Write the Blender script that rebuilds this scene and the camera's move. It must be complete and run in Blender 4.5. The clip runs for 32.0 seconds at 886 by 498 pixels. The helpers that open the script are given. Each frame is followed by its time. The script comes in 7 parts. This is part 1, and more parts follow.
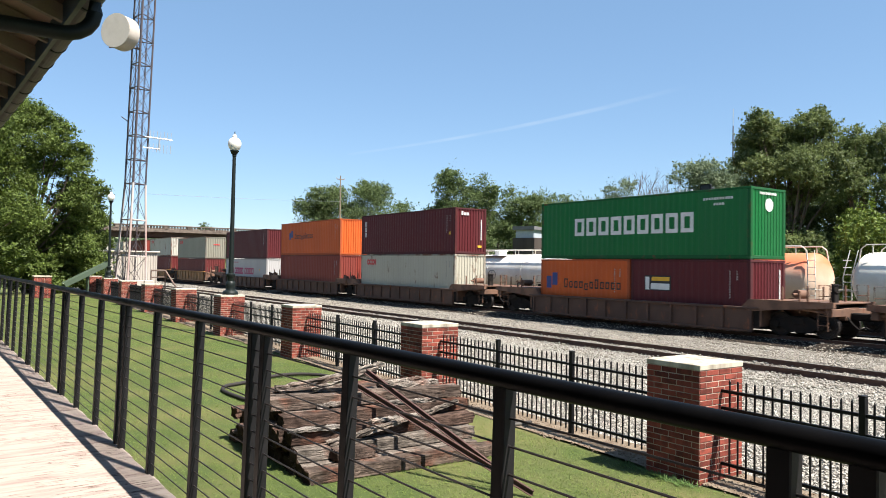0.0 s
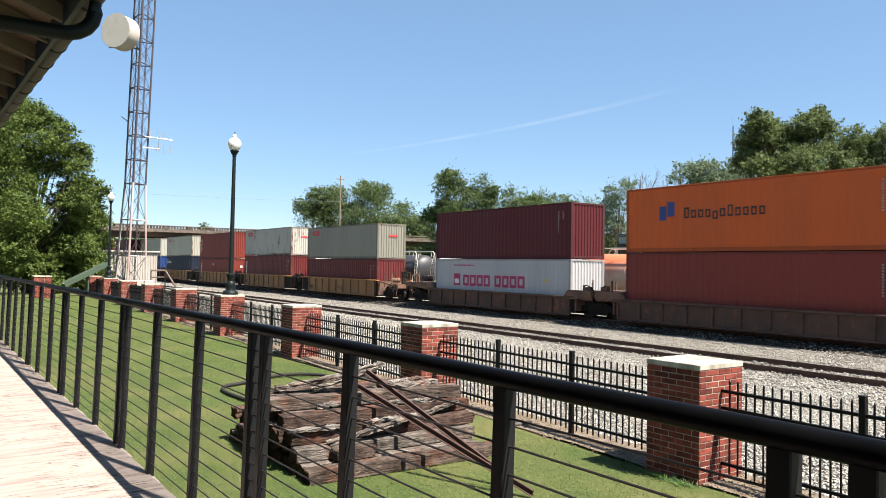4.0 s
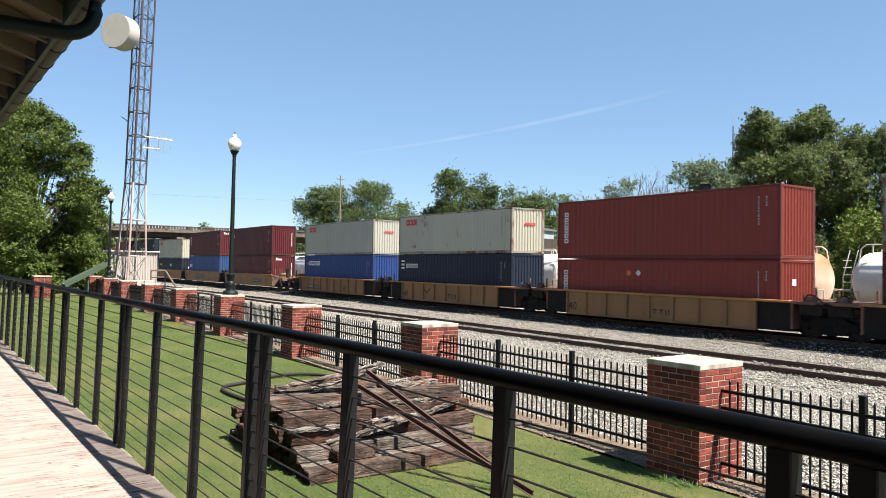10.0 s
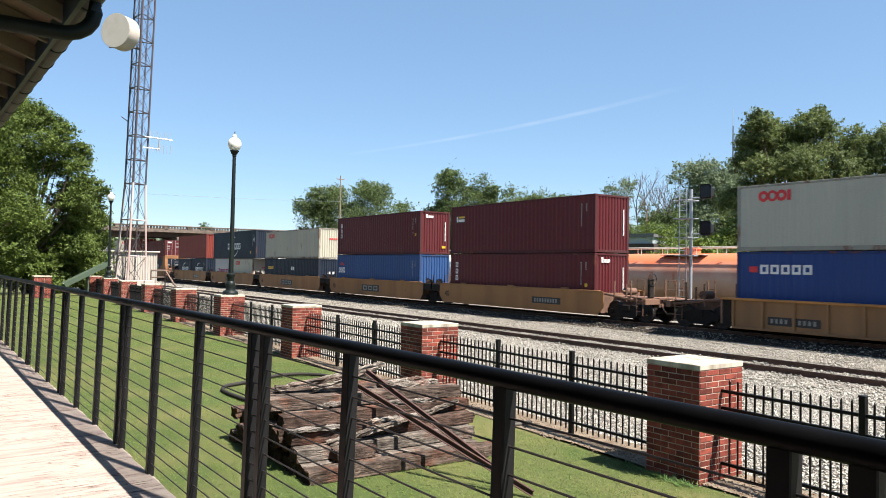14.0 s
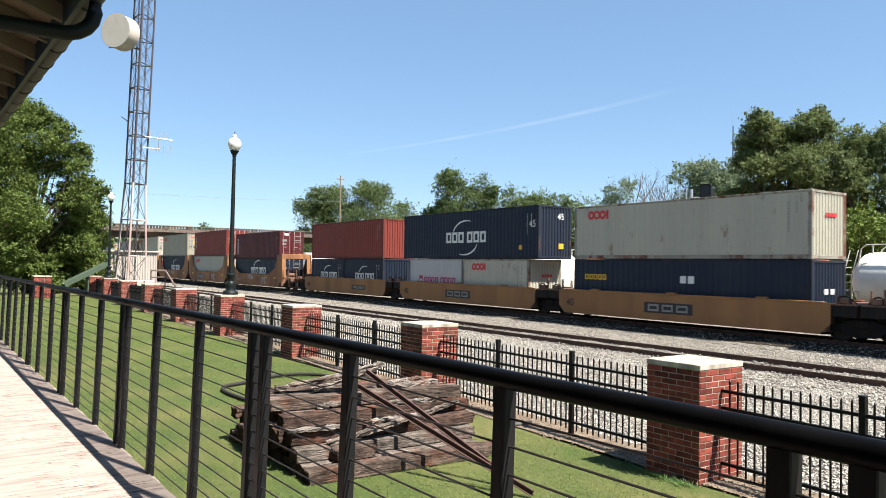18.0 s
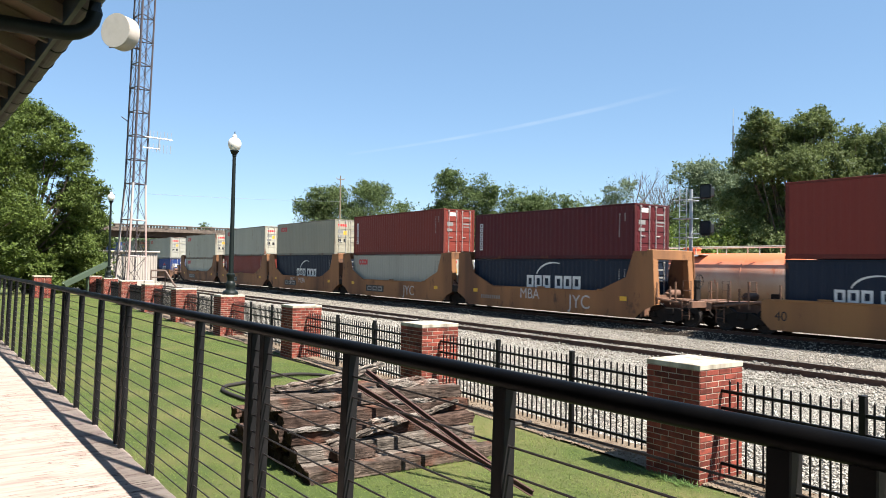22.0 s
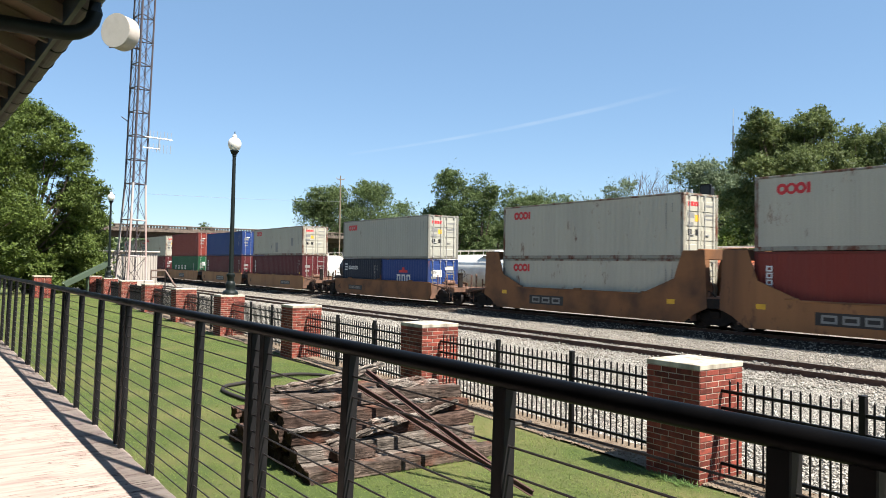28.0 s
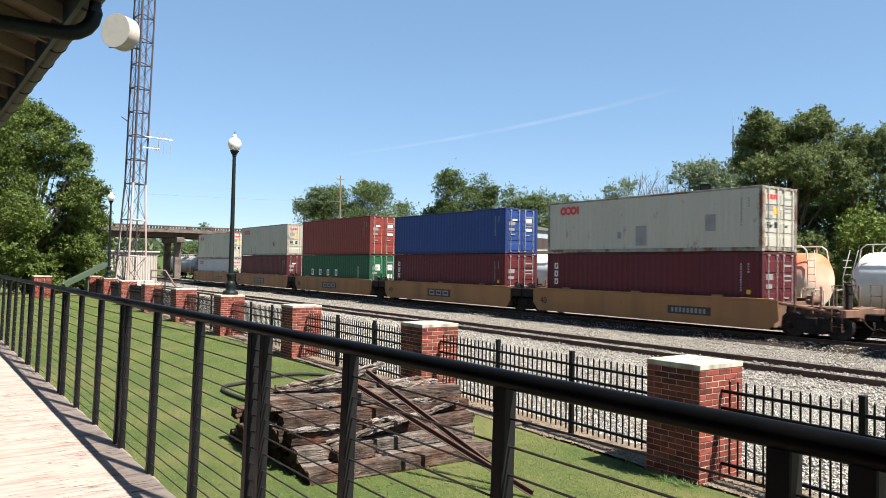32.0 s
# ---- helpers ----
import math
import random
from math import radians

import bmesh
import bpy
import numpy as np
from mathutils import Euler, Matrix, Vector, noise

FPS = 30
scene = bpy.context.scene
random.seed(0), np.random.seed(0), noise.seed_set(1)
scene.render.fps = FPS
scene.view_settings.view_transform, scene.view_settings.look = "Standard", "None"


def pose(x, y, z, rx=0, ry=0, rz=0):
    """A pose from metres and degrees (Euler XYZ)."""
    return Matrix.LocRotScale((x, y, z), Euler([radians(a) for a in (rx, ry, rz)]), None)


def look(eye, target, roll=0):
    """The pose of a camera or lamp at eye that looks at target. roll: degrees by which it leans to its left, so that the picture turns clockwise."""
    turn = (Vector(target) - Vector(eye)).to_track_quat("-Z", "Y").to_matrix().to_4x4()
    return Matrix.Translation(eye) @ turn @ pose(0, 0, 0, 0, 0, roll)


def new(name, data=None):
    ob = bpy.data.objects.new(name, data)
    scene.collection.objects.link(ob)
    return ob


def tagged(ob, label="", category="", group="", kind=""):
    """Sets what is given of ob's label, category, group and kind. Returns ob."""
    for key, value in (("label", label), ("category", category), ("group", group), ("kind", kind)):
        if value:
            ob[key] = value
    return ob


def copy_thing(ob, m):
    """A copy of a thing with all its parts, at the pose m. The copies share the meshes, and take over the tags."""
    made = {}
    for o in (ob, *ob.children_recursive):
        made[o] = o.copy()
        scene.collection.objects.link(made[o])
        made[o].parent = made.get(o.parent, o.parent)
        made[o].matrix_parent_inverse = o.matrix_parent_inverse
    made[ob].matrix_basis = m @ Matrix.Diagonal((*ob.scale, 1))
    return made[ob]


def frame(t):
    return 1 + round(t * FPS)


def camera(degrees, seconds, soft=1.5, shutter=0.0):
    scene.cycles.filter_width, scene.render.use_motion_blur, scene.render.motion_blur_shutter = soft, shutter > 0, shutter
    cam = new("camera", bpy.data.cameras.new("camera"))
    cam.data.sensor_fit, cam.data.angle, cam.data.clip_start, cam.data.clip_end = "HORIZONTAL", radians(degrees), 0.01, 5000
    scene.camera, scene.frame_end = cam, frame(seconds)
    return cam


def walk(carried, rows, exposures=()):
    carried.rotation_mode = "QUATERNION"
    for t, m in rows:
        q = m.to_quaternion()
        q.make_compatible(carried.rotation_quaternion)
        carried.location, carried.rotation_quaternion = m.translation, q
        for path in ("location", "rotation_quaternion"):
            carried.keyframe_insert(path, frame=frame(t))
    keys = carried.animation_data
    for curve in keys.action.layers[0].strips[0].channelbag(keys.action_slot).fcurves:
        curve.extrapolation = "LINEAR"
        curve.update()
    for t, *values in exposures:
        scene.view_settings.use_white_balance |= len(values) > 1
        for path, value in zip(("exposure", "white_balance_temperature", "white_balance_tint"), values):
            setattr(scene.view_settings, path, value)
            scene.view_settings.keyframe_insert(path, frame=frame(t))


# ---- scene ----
cam = camera(62.29, 32.0, soft=0.9, shutter=0.2)
EYE = (0.0, 0.0, 2.49)
CAM_POSE = Matrix.Translation(EYE) @ pose(0, 0, 0, 90 + 1.3107, 0, 55.445) @ pose(0, 0, 0, 0, 0, 0.876)
walk(cam, [(0.0, CAM_POSE), (32.0, CAM_POSE)], exposures=[(0.0, 1.50), (3.0, 1.53), (6.0, 1.51), (9.0, 1.45), (12.0, 1.44), (14.0, 1.53), (17.0, 1.53), (20.0, 1.57), (22.0, 1.56), (25.0, 1.51), (28.0, 1.48), (29.0, 1.42), (31.0, 1.43), (32.0, 1.46)])

# ---- daylight ----
SUN_DIR = Vector((0.60, 0.21, 1.0)).normalized()
SUN_ELEV = math.asin(SUN_DIR.z)
world = bpy.data.worlds.new("world")
scene.world = world
world.use_nodes = True
wn = world.node_tree.nodes
sky = wn.new("ShaderNodeTexSky")
sky.sky_type = "NISHITA"
sky.sun_disc = False
sky.sun_elevation = SUN_ELEV
sky.sun_rotation = math.atan2(SUN_DIR.x, SUN_DIR.y)
sky.altitude = 900
sky.air_density = 1.0
sky.dust_density = 0.4
sky.ozone_density = 3.0
wn["Background"].inputs["Strength"].default_value = 0.0655
haze = wn.new("ShaderNodeMix")
haze.data_type = "RGBA"
haze.inputs["Factor"].default_value = 0.42
haze.inputs["B"].default_value = (1.60, 2.90, 4.5, 1.0)
world.node_tree.links.new(sky.outputs["Color"], haze.inputs["A"])
world.node_tree.links.new(haze.outputs["Result"], wn["Background"].inputs["Color"])
sun_data = bpy.data.lights.new("sun", "SUN")
sun_data.energy = 5.0
sun_data.angle = radians(0.53)
sun_data.color = (1.0, 0.95, 0.885)
sun = new("sun", sun_data)
sun.matrix_world = look(SUN_DIR * 300, (0, 0, 0))


# ---- mesh and material helpers ----
def lin(r, g, b):
    """Linear colour from 0..255 values."""
    def one(c):
        c = c / 255
        return c / 12.92 if c <= 0.04045 else ((c + 0.055) / 1.055) ** 2.4
    return (one(r), one(g), one(b), 1.0)


class Geo:
    """Collects vertices and faces of one mesh."""

    def __init__(self):
        self.v, self.f = [], []

    def add(self, verts, faces):
        k = len(self.v)
        self.v += [tuple(p) for p in verts]
        self.f += [tuple(i + k for i in q) for q in faces]
        return self

    def box(self, x0, x1, y0, y1, z0, z1):
        v = [(x, y, z) for z in (z0, z1) for y in (y0, y1) for x in (x0, x1)]
        return self.add(v, [(0, 2, 3, 1), (4, 5, 7, 6), (0, 1, 5, 4), (2, 6, 7, 3), (0, 4, 6, 2), (1, 3, 7, 5)])

    def cbox(self, x0, x1, y0, y1, z0, z1, c=0.01, m=None):
        """A box with chamfered edges, optionally moved by m."""
        lo, hi = (x0, y0, z0), (x1, y1, z1)
        v, idx = [], {}
        for sx in (0, 1):
            for sy in (0, 1):
                for sz in (0, 1):
                    s = (sx, sy, sz)
                    for a in range(3):
                        p = []
                        for b in range(3):
                            q = hi[b] if s[b] else lo[b]
                            if b != a:
                                q += -c if s[b] else c
                            p.append(q)
                        idx[(s, a)] = len(v)
                        v.append(p)
        f = []
        for a in range(3):
            b, d = (a + 1) % 3, (a + 2) % 3
            for side in (0, 1):
                q = []
                for sb, sd in ((0, 0), (1, 0), (1, 1), (0, 1)):
                    s = [0, 0, 0]
                    s[a], s[b], s[d] = side, sb, sd
                    q.append(idx[(tuple(s), a)])
                f.append(q if side else q[::-1])
            for sb in (0, 1):
                for sd in (0, 1):
                    s0, s1 = [0, 0, 0], [0, 0, 0]
                    s0[b] = s1[b] = sb
                    s0[d] = s1[d] = sd
                    s0[a], s1[a] = 0, 1
                    q = [idx[(tuple(s0), b)], idx[(tuple(s1), b)], idx[(tuple(s1), d)], idx[(tuple(s0), d)]]
                    f.append(q if sb == sd else q[::-1])
        for s in [(i, j, k) for i in (0, 1) for j in (0, 1) for k in (0, 1)]:
            q = [idx[(s, 0)], idx[(s, 1)], idx[(s, 2)]]
            f.append(q if sum(s) % 2 else q[::-1])
        if m is not None:
            v = [m @ Vector(p) for p in v]
        return self.add(v, f)

    def cyl(self, p0, p1, r0, r1=None, n=12, caps=True):
        r1 = r0 if r1 is None else r1
        p0, p1 = Vector(p0), Vector(p1)
        d = (p1 - p0).normalized()
        a = d.orthogonal().normalized()
        b = d.cross(a)
        v = []
        for p, r in ((p0, r0), (p1, r1)):
            for i in range(n):
                t = 2 * math.pi * i / n
                v.append(p + (a * math.cos(t) + b * math.sin(t)) * r)
        f = [(i, (i + 1) % n, n + (i + 1) % n, n + i) for i in range(n)]
        if caps:
            f += [tuple(range(n))[::-1], tuple(range(n, 2 * n))]
        return self.add(v, f)

    def lathe(self, base, prof, n=20, axis="z"):
        """A turned body: prof holds (radius, height) pairs."""
        v = []
        for r, h in prof:
            for i in range(n):
                t = 2 * math.pi * i / n
                c, s = r * math.cos(t), r * math.sin(t)
                p = (c, s, h) if axis == "z" else (h, c, s) if axis == "x" else (c, h, s)
                v.append((base[0] + p[0], base[1] + p[1], base[2] + p[2]))
        f = []
        for k in range(len(prof) - 1):
            for i in range(n):
                j = (i + 1) % n
                q = (k * n + i, k * n + j, (k + 1) * n + j, (k + 1) * n + i)
                f.append(q if axis != "y" else q[::-1])
        f.append(tuple(range(n))[::-1])
        f.append(tuple(range((len(prof) - 1) * n, len(prof) * n)))
        return self.add(v, f)

    def prism(self, prof, a0, a1, axis="x"):
        """prof: closed outline of (u, w); swept along the axis from a0 to a1."""
        n = len(prof)
        v = []
        for a in (a0, a1):
            for u, w in prof:
                v.append((a, u, w) if axis == "x" else (u, a, w) if axis == "y" else (u, w, a))
        f = [(i, (i + 1) % n, n + (i + 1) % n, n + i) for i in range(n)] + [tuple(range(n))[::-1], tuple(range(n, 2 * n))]
        if axis == "y":
            f = [q[::-1] for q in f]
        return self.add(v, f)

    def tube(self, pts, r, n=8):
        pts = [Vector(p) for p in pts]
        v, rings = [], len(pts)
        up = Vector((0, 0, 1))
        for k, p in enumerate(pts):
            d = (pts[min(k + 1, rings - 1)] - pts[max(k - 1, 0)]).normalized()
            a = d.cross(up)
            a = a.normalized() if a.length > 0.05 else d.cross(Vector((1, 0, 0))).normalized()
            b = a.cross(d)
            for i in range(n):
                t = 2 * math.pi * i / n
                v.append(p + (a * math.cos(t) + b * math.sin(t)) * r)
        f = [(k * n + i, (k + 1) * n + i, (k + 1) * n + (i + 1) % n, k * n + (i + 1) % n) for k in range(rings - 1) for i in range(n)]
        f += [tuple(range(n)), tuple(range((rings - 1) * n, rings * n))[::-1]]
        return self.add(v, f)

    def mesh(self, name, mat=None, smooth=False):
        me = bpy.data.meshes.new(name)
        me.from_pydata(self.v, [], self.f)
        if smooth:
            me.shade_smooth()
            me.set_sharp_from_angle(angle=radians(40))
        if mat:
            me.materials.append(mat)
        me.update()
        return me


def fix_normals(me):
    bm = bmesh.new()
    bm.from_mesh(me)
    bmesh.ops.recalc_face_normals(bm, faces=bm.faces)
    bm.to_mesh(me)
    bm.free()


def part(name, geo, mat, parent=None, label="", smooth=False, at=None):
    """One mesh object under a thing or a part."""
    me = geo if isinstance(geo, bpy.types.Mesh) else geo.mesh(name, mat, smooth)
    if isinstance(geo, Geo):
        fix_normals(me)
    ob = new(name, me)
    if parent:
        ob.parent = parent
    if at is not None:
        ob.location = at
    if label:
        tagged(ob, label)
    return ob


def empty(name, at=(0, 0, 0), rz=0.0):
    ob = new(name)
    ob.empty_display_size = 0.3
    ob.location = at
    ob.rotation_euler = (0, 0, rz)
    return ob


class Shifted:
    """Object coordinates moved on by a random step from piece to piece."""

    def __init__(self, socket):
        self.outputs = {"Object": socket}


def shifted(nt):
    tc, info = nt.nodes.new("ShaderNodeTexCoord"), nt.nodes.new("ShaderNodeObjectInfo")
    k = nt.nodes.new("ShaderNodeVectorMath")
    k.operation = "SCALE"
    k.inputs[0].default_value = (37.0, 23.0, 11.0)
    nt.links.new(info.outputs["Random"], k.inputs["Scale"])
    add = nt.nodes.new("ShaderNodeVectorMath")
    nt.links.new(tc.outputs["Object"], add.inputs[0])
    nt.links.new(k.outputs[0], add.inputs[1])
    return Shifted(add.outputs[0])


def mat(name, base, rough=0.6, metal=0.0, dirt=None, dirt_amount=0.35, scale=2.0, fine=40.0, bump=0.15, bump_dist=0.01,
        vary=0.06, spec=0.5, streak=False, grain=None, rust=None, rust_amount=0.0):
    """A surface with large stains, fine grain, relief and a shift of tone from piece to piece."""
    m = bpy.data.materials.new(name)
    m.use_nodes = True
    nt, nd = m.node_tree, m.node_tree.nodes
    link = nt.links.new
    bs = nd["Principled BSDF"]
    tc = shifted(nt)
    big = nd.new("ShaderNodeTexNoise")
    big.inputs["Scale"].default_value = scale
    big.inputs["Detail"].default_value = 6
    small = nd.new("ShaderNodeTexNoise")
    small.inputs["Scale"].default_value = fine
    small.inputs["Detail"].default_value = 4
    if grain:
        for tex in (big, small):
            mp = nd.new("ShaderNodeMapping")
            mp.inputs["Scale"].default_value = grain
            link(tc.outputs["Object"], mp.inputs["Vector"])
            link(mp.outputs["Vector"], tex.inputs["Vector"])
    elif streak:
        mp = nd.new("ShaderNodeMapping")
        mp.inputs["Scale"].default_value = (1, 1, 0.08)
        link(tc.outputs["Object"], mp.inputs["Vector"])
        link(mp.outputs["Vector"], big.inputs["Vector"])
    else:
        link(tc.outputs["Object"], big.inputs["Vector"])
    if not grain:
        link(tc.outputs["Object"], small.inputs["Vector"])
    ramp = nd.new("ShaderNodeMapRange")
    ramp.inputs["From Min"].default_value, ramp.inputs["From Max"].default_value = 0.42, 0.72
    ramp.inputs["To Max"].default_value = dirt_amount
    link(big.outputs["Fac"], ramp.inputs["Value"])
    mix = nd.new("ShaderNodeMix")
    mix.data_type = "RGBA"
    d = dirt or tuple(c * 0.55 for c in base[:3]) + (1.0,)
    mix.inputs["A"].default_value, mix.inputs["B"].default_value = base, d
    link(ramp.outputs["Result"], mix.inputs["Factor"])
    last = mix.outputs["Result"]
    if rust:
        rn = nd.new("ShaderNodeTexNoise")
        rn.inputs["Scale"].default_value = scale * 2.3
        rn.inputs["Detail"].default_value = 9
        rn.inputs["Roughness"].default_value = 0.7
        mp2 = nd.new("ShaderNodeMapping")
        mp2.inputs["Scale"].default_value = (1, 1, 0.45)
        mp2.inputs["Location"].default_value = (7.3, 1.1, 2.0)
        link(tc.outputs["Object"], mp2.inputs["Vector"])
        link(mp2.outputs["Vector"], rn.inputs["Vector"])
        rr = nd.new("ShaderNodeMapRange")
        rr.inputs["From Min"].default_value = 0.70 - 0.28 * rust_amount
        rr.inputs["From Max"].default_value = 0.78 - 0.22 * rust_amount
        link(rn.outputs["Fac"], rr.inputs["Value"])
        mr = nd.new("ShaderNodeMix")
        mr.data_type = "RGBA"
        mr.inputs["B"].default_value = rust
        link(last, mr.inputs["A"])
        link(rr.outputs["Result"], mr.inputs["Factor"])
        last = mr.outputs["Result"]
    hs = nd.new("ShaderNodeHueSaturation")
    info = nd.new("ShaderNodeObjectInfo")
    mr1 = nd.new("ShaderNodeMapRange")
    mr1.inputs["To Min"].default_value, mr1.inputs["To Max"].default_value = 1 - vary, 1 + vary
    link(info.outputs["Random"], mr1.inputs["Value"])
    gr = nd.new("ShaderNodeMath")
    gr.operation = "MULTIPLY_ADD"
    gr.inputs[1].default_value, gr.inputs[2].default_value = 0.24, 0.88
    link(small.outputs["Fac"], gr.inputs[0])
    mul = nd.new("ShaderNodeMath")
    mul.operation = "MULTIPLY"
    link(gr.outputs[0], mul.inputs[0])
    link(mr1.outputs["Result"], mul.inputs[1])
    link(mul.outputs[0], hs.inputs["Value"])
    link(last, hs.inputs["Color"])
    link(hs.outputs["Color"], bs.inputs["Base Color"])
    bs.inputs["Metallic"].default_value = metal
    bs.inputs["Specular IOR Level"].default_value = spec
    rg = nd.new("ShaderNodeMapRange")
    rg.inputs["To Min"].default_value, rg.inputs["To Max"].default_value = max(0.02, rough - 0.12), min(1, rough + 0.12)
    link(big.outputs["Fac"], rg.inputs["Value"])
    link(rg.outputs["Result"], bs.inputs["Roughness"])
    if bump:
        bp = nd.new("ShaderNodeBump")
        bp.inputs["Strength"].default_value, bp.inputs["Distance"].default_value = bump, bump_dist
        link(small.outputs["Fac"], bp.inputs["Height"])
        link(bp.outputs["Normal"], bs.inputs["Normal"])
    return m


def foliage(name, dark, light, trans=0.25):
    """Leaves: tone shifts from leaf to leaf and over the crown, some light shines through."""
    m = bpy.data.materials.new(name)
    m.use_nodes = True
    nt, nd = m.node_tree, m.node_tree.nodes
    link = nt.links.new
    bs = nd["Principled BSDF"]
    geo = nd.new("ShaderNodeNewGeometry")
    tc = nd.new("ShaderNodeTexCoord")
    no = nd.new("ShaderNodeTexNoise")
    no.inputs["Scale"].default_value = 0.35
    link(tc.outputs["Object"], no.inputs["Vector"])
    add = nd.new("ShaderNodeMath")
    add.operation = "MULTIPLY_ADD"
    add.inputs[1].default_value = 0.55
    link(geo.outputs["Random Per Island"], add.inputs[0])
    sc = nd.new("ShaderNodeMath")
    sc.operation = "MULTIPLY"
    sc.inputs[1].default_value = 0.6
    link(no.outputs["Fac"], sc.inputs[0])
    link(sc.outputs[0], add.inputs[2])
    mix = nd.new("ShaderNodeMix")
    mix.data_type = "RGBA"
    mix.inputs["A"].default_value, mix.inputs["B"].default_value = dark, light
    link(add.outputs[0], mix.inputs["Factor"])
    link(mix.outputs["Result"], bs.inputs["Base Color"])
    bs.inputs["Roughness"].default_value = 0.62
    bs.inputs["Specular IOR Level"].default_value = 0.3
    tr = nd.new("ShaderNodeBsdfTranslucent")
    link(mix.outputs["Result"], tr.inputs["Color"])
    ms = nd.new("ShaderNodeMixShader")
    ms.inputs["Fac"].default_value = trans
    link(bs.outputs["BSDF"], ms.inputs[1])
    link(tr.outputs["BSDF"], ms.inputs[2])
    link(ms.outputs["Shader"], nd["Material Output"].inputs["Surface"])
    return m


def old_wood(name, tones, fine=60, bump=0.9):
    """Weathered timber: each piece takes its own tone; dark checks run along the grain (y)."""
    m = bpy.data.materials.new(name)
    m.use_nodes = True
    nt, nd = m.node_tree, m.node_tree.nodes
    link = nt.links.new
    bs = nd["Principled BSDF"]
    info, tc = nd.new("ShaderNodeObjectInfo"), shifted(nt)
    ramp = nd.new("ShaderNodeValToRGB")
    el = ramp.color_ramp.elements
    while len(el) < len(tones):
        el.new(0.5)
    for i, c in enumerate(tones):
        el[i].position, el[i].color = i / (len(tones) - 1), lin(*c)
    link(info.outputs["Random"], ramp.inputs["Fac"])
    mp = nd.new("ShaderNodeMapping")
    mp.inputs["Scale"].default_value = (1.0, 0.09, 1.0)
    link(tc.outputs["Object"], mp.inputs["Vector"])
    grain, patch = nd.new("ShaderNodeTexNoise"), nd.new("ShaderNodeTexNoise")
    grain.inputs["Scale"].default_value, grain.inputs["Detail"].default_value = fine, 8
    grain.inputs["Roughness"].default_value = 0.7
    patch.inputs["Scale"].default_value, patch.inputs["Detail"].default_value = 4.0, 7
    link(mp.outputs["Vector"], grain.inputs["Vector"])
    link(tc.outputs["Object"], patch.inputs["Vector"])
    k1, k2 = nd.new("ShaderNodeMapRange"), nd.new("ShaderNodeMapRange")
    for k, lo, hi, to in ((k1, 0.38, 0.58, 0.36), (k2, 0.36, 0.62, 0.35)):
        k.inputs["From Min"].default_value, k.inputs["From Max"].default_value = lo, hi
        k.inputs["To Min"].default_value, k.inputs["To Max"].default_value = to, 1.2
    link(grain.outputs["Fac"], k1.inputs["Value"])
    link(patch.outputs["Fac"], k2.inputs["Value"])
    mul = nd.new("ShaderNodeMath")
    mul.operation = "MULTIPLY"
    link(k1.outputs["Result"], mul.inputs[0])
    link(k2.outputs["Result"], mul.inputs[1])
    hs = nd.new("ShaderNodeHueSaturation")
    rn, rr, rm = nd.new("ShaderNodeTexNoise"), nd.new("ShaderNodeMapRange"), nd.new("ShaderNodeMix")
    rn.inputs["Scale"].default_value, rn.inputs["Detail"].default_value = 2.6, 5
    rr.inputs["From Min"].default_value, rr.inputs["From Max"].default_value, rr.inputs["To Max"].default_value = 0.55, 0.70, 0.5
    rm.data_type = "RGBA"
    rm.inputs["B"].default_value = lin(120, 66, 43)
    link(tc.outputs["Object"], rn.inputs["Vector"])
    link(rn.outputs["Fac"], rr.inputs["Value"])
    link(rr.outputs["Result"], rm.inputs["Factor"])
    link(ramp.outputs["Color"], rm.inputs["A"])
    link(rm.outputs["Result"], hs.inputs["Color"])
    link(mul.outputs[0], hs.inputs["Value"])
    link(hs.outputs["Color"], bs.inputs["Base Color"])
    bs.inputs["Roughness"].default_value = 0.95
    bs.inputs["Specular IOR Level"].default_value = 0.1
    bp = nd.new("ShaderNodeBump")
    bp.inputs["Strength"].default_value, bp.inputs["Distance"].default_value = bump, 0.012
    link(mul.outputs[0], bp.inputs["Height"])
    link(bp.outputs["Normal"], bs.inputs["Normal"])
    return m


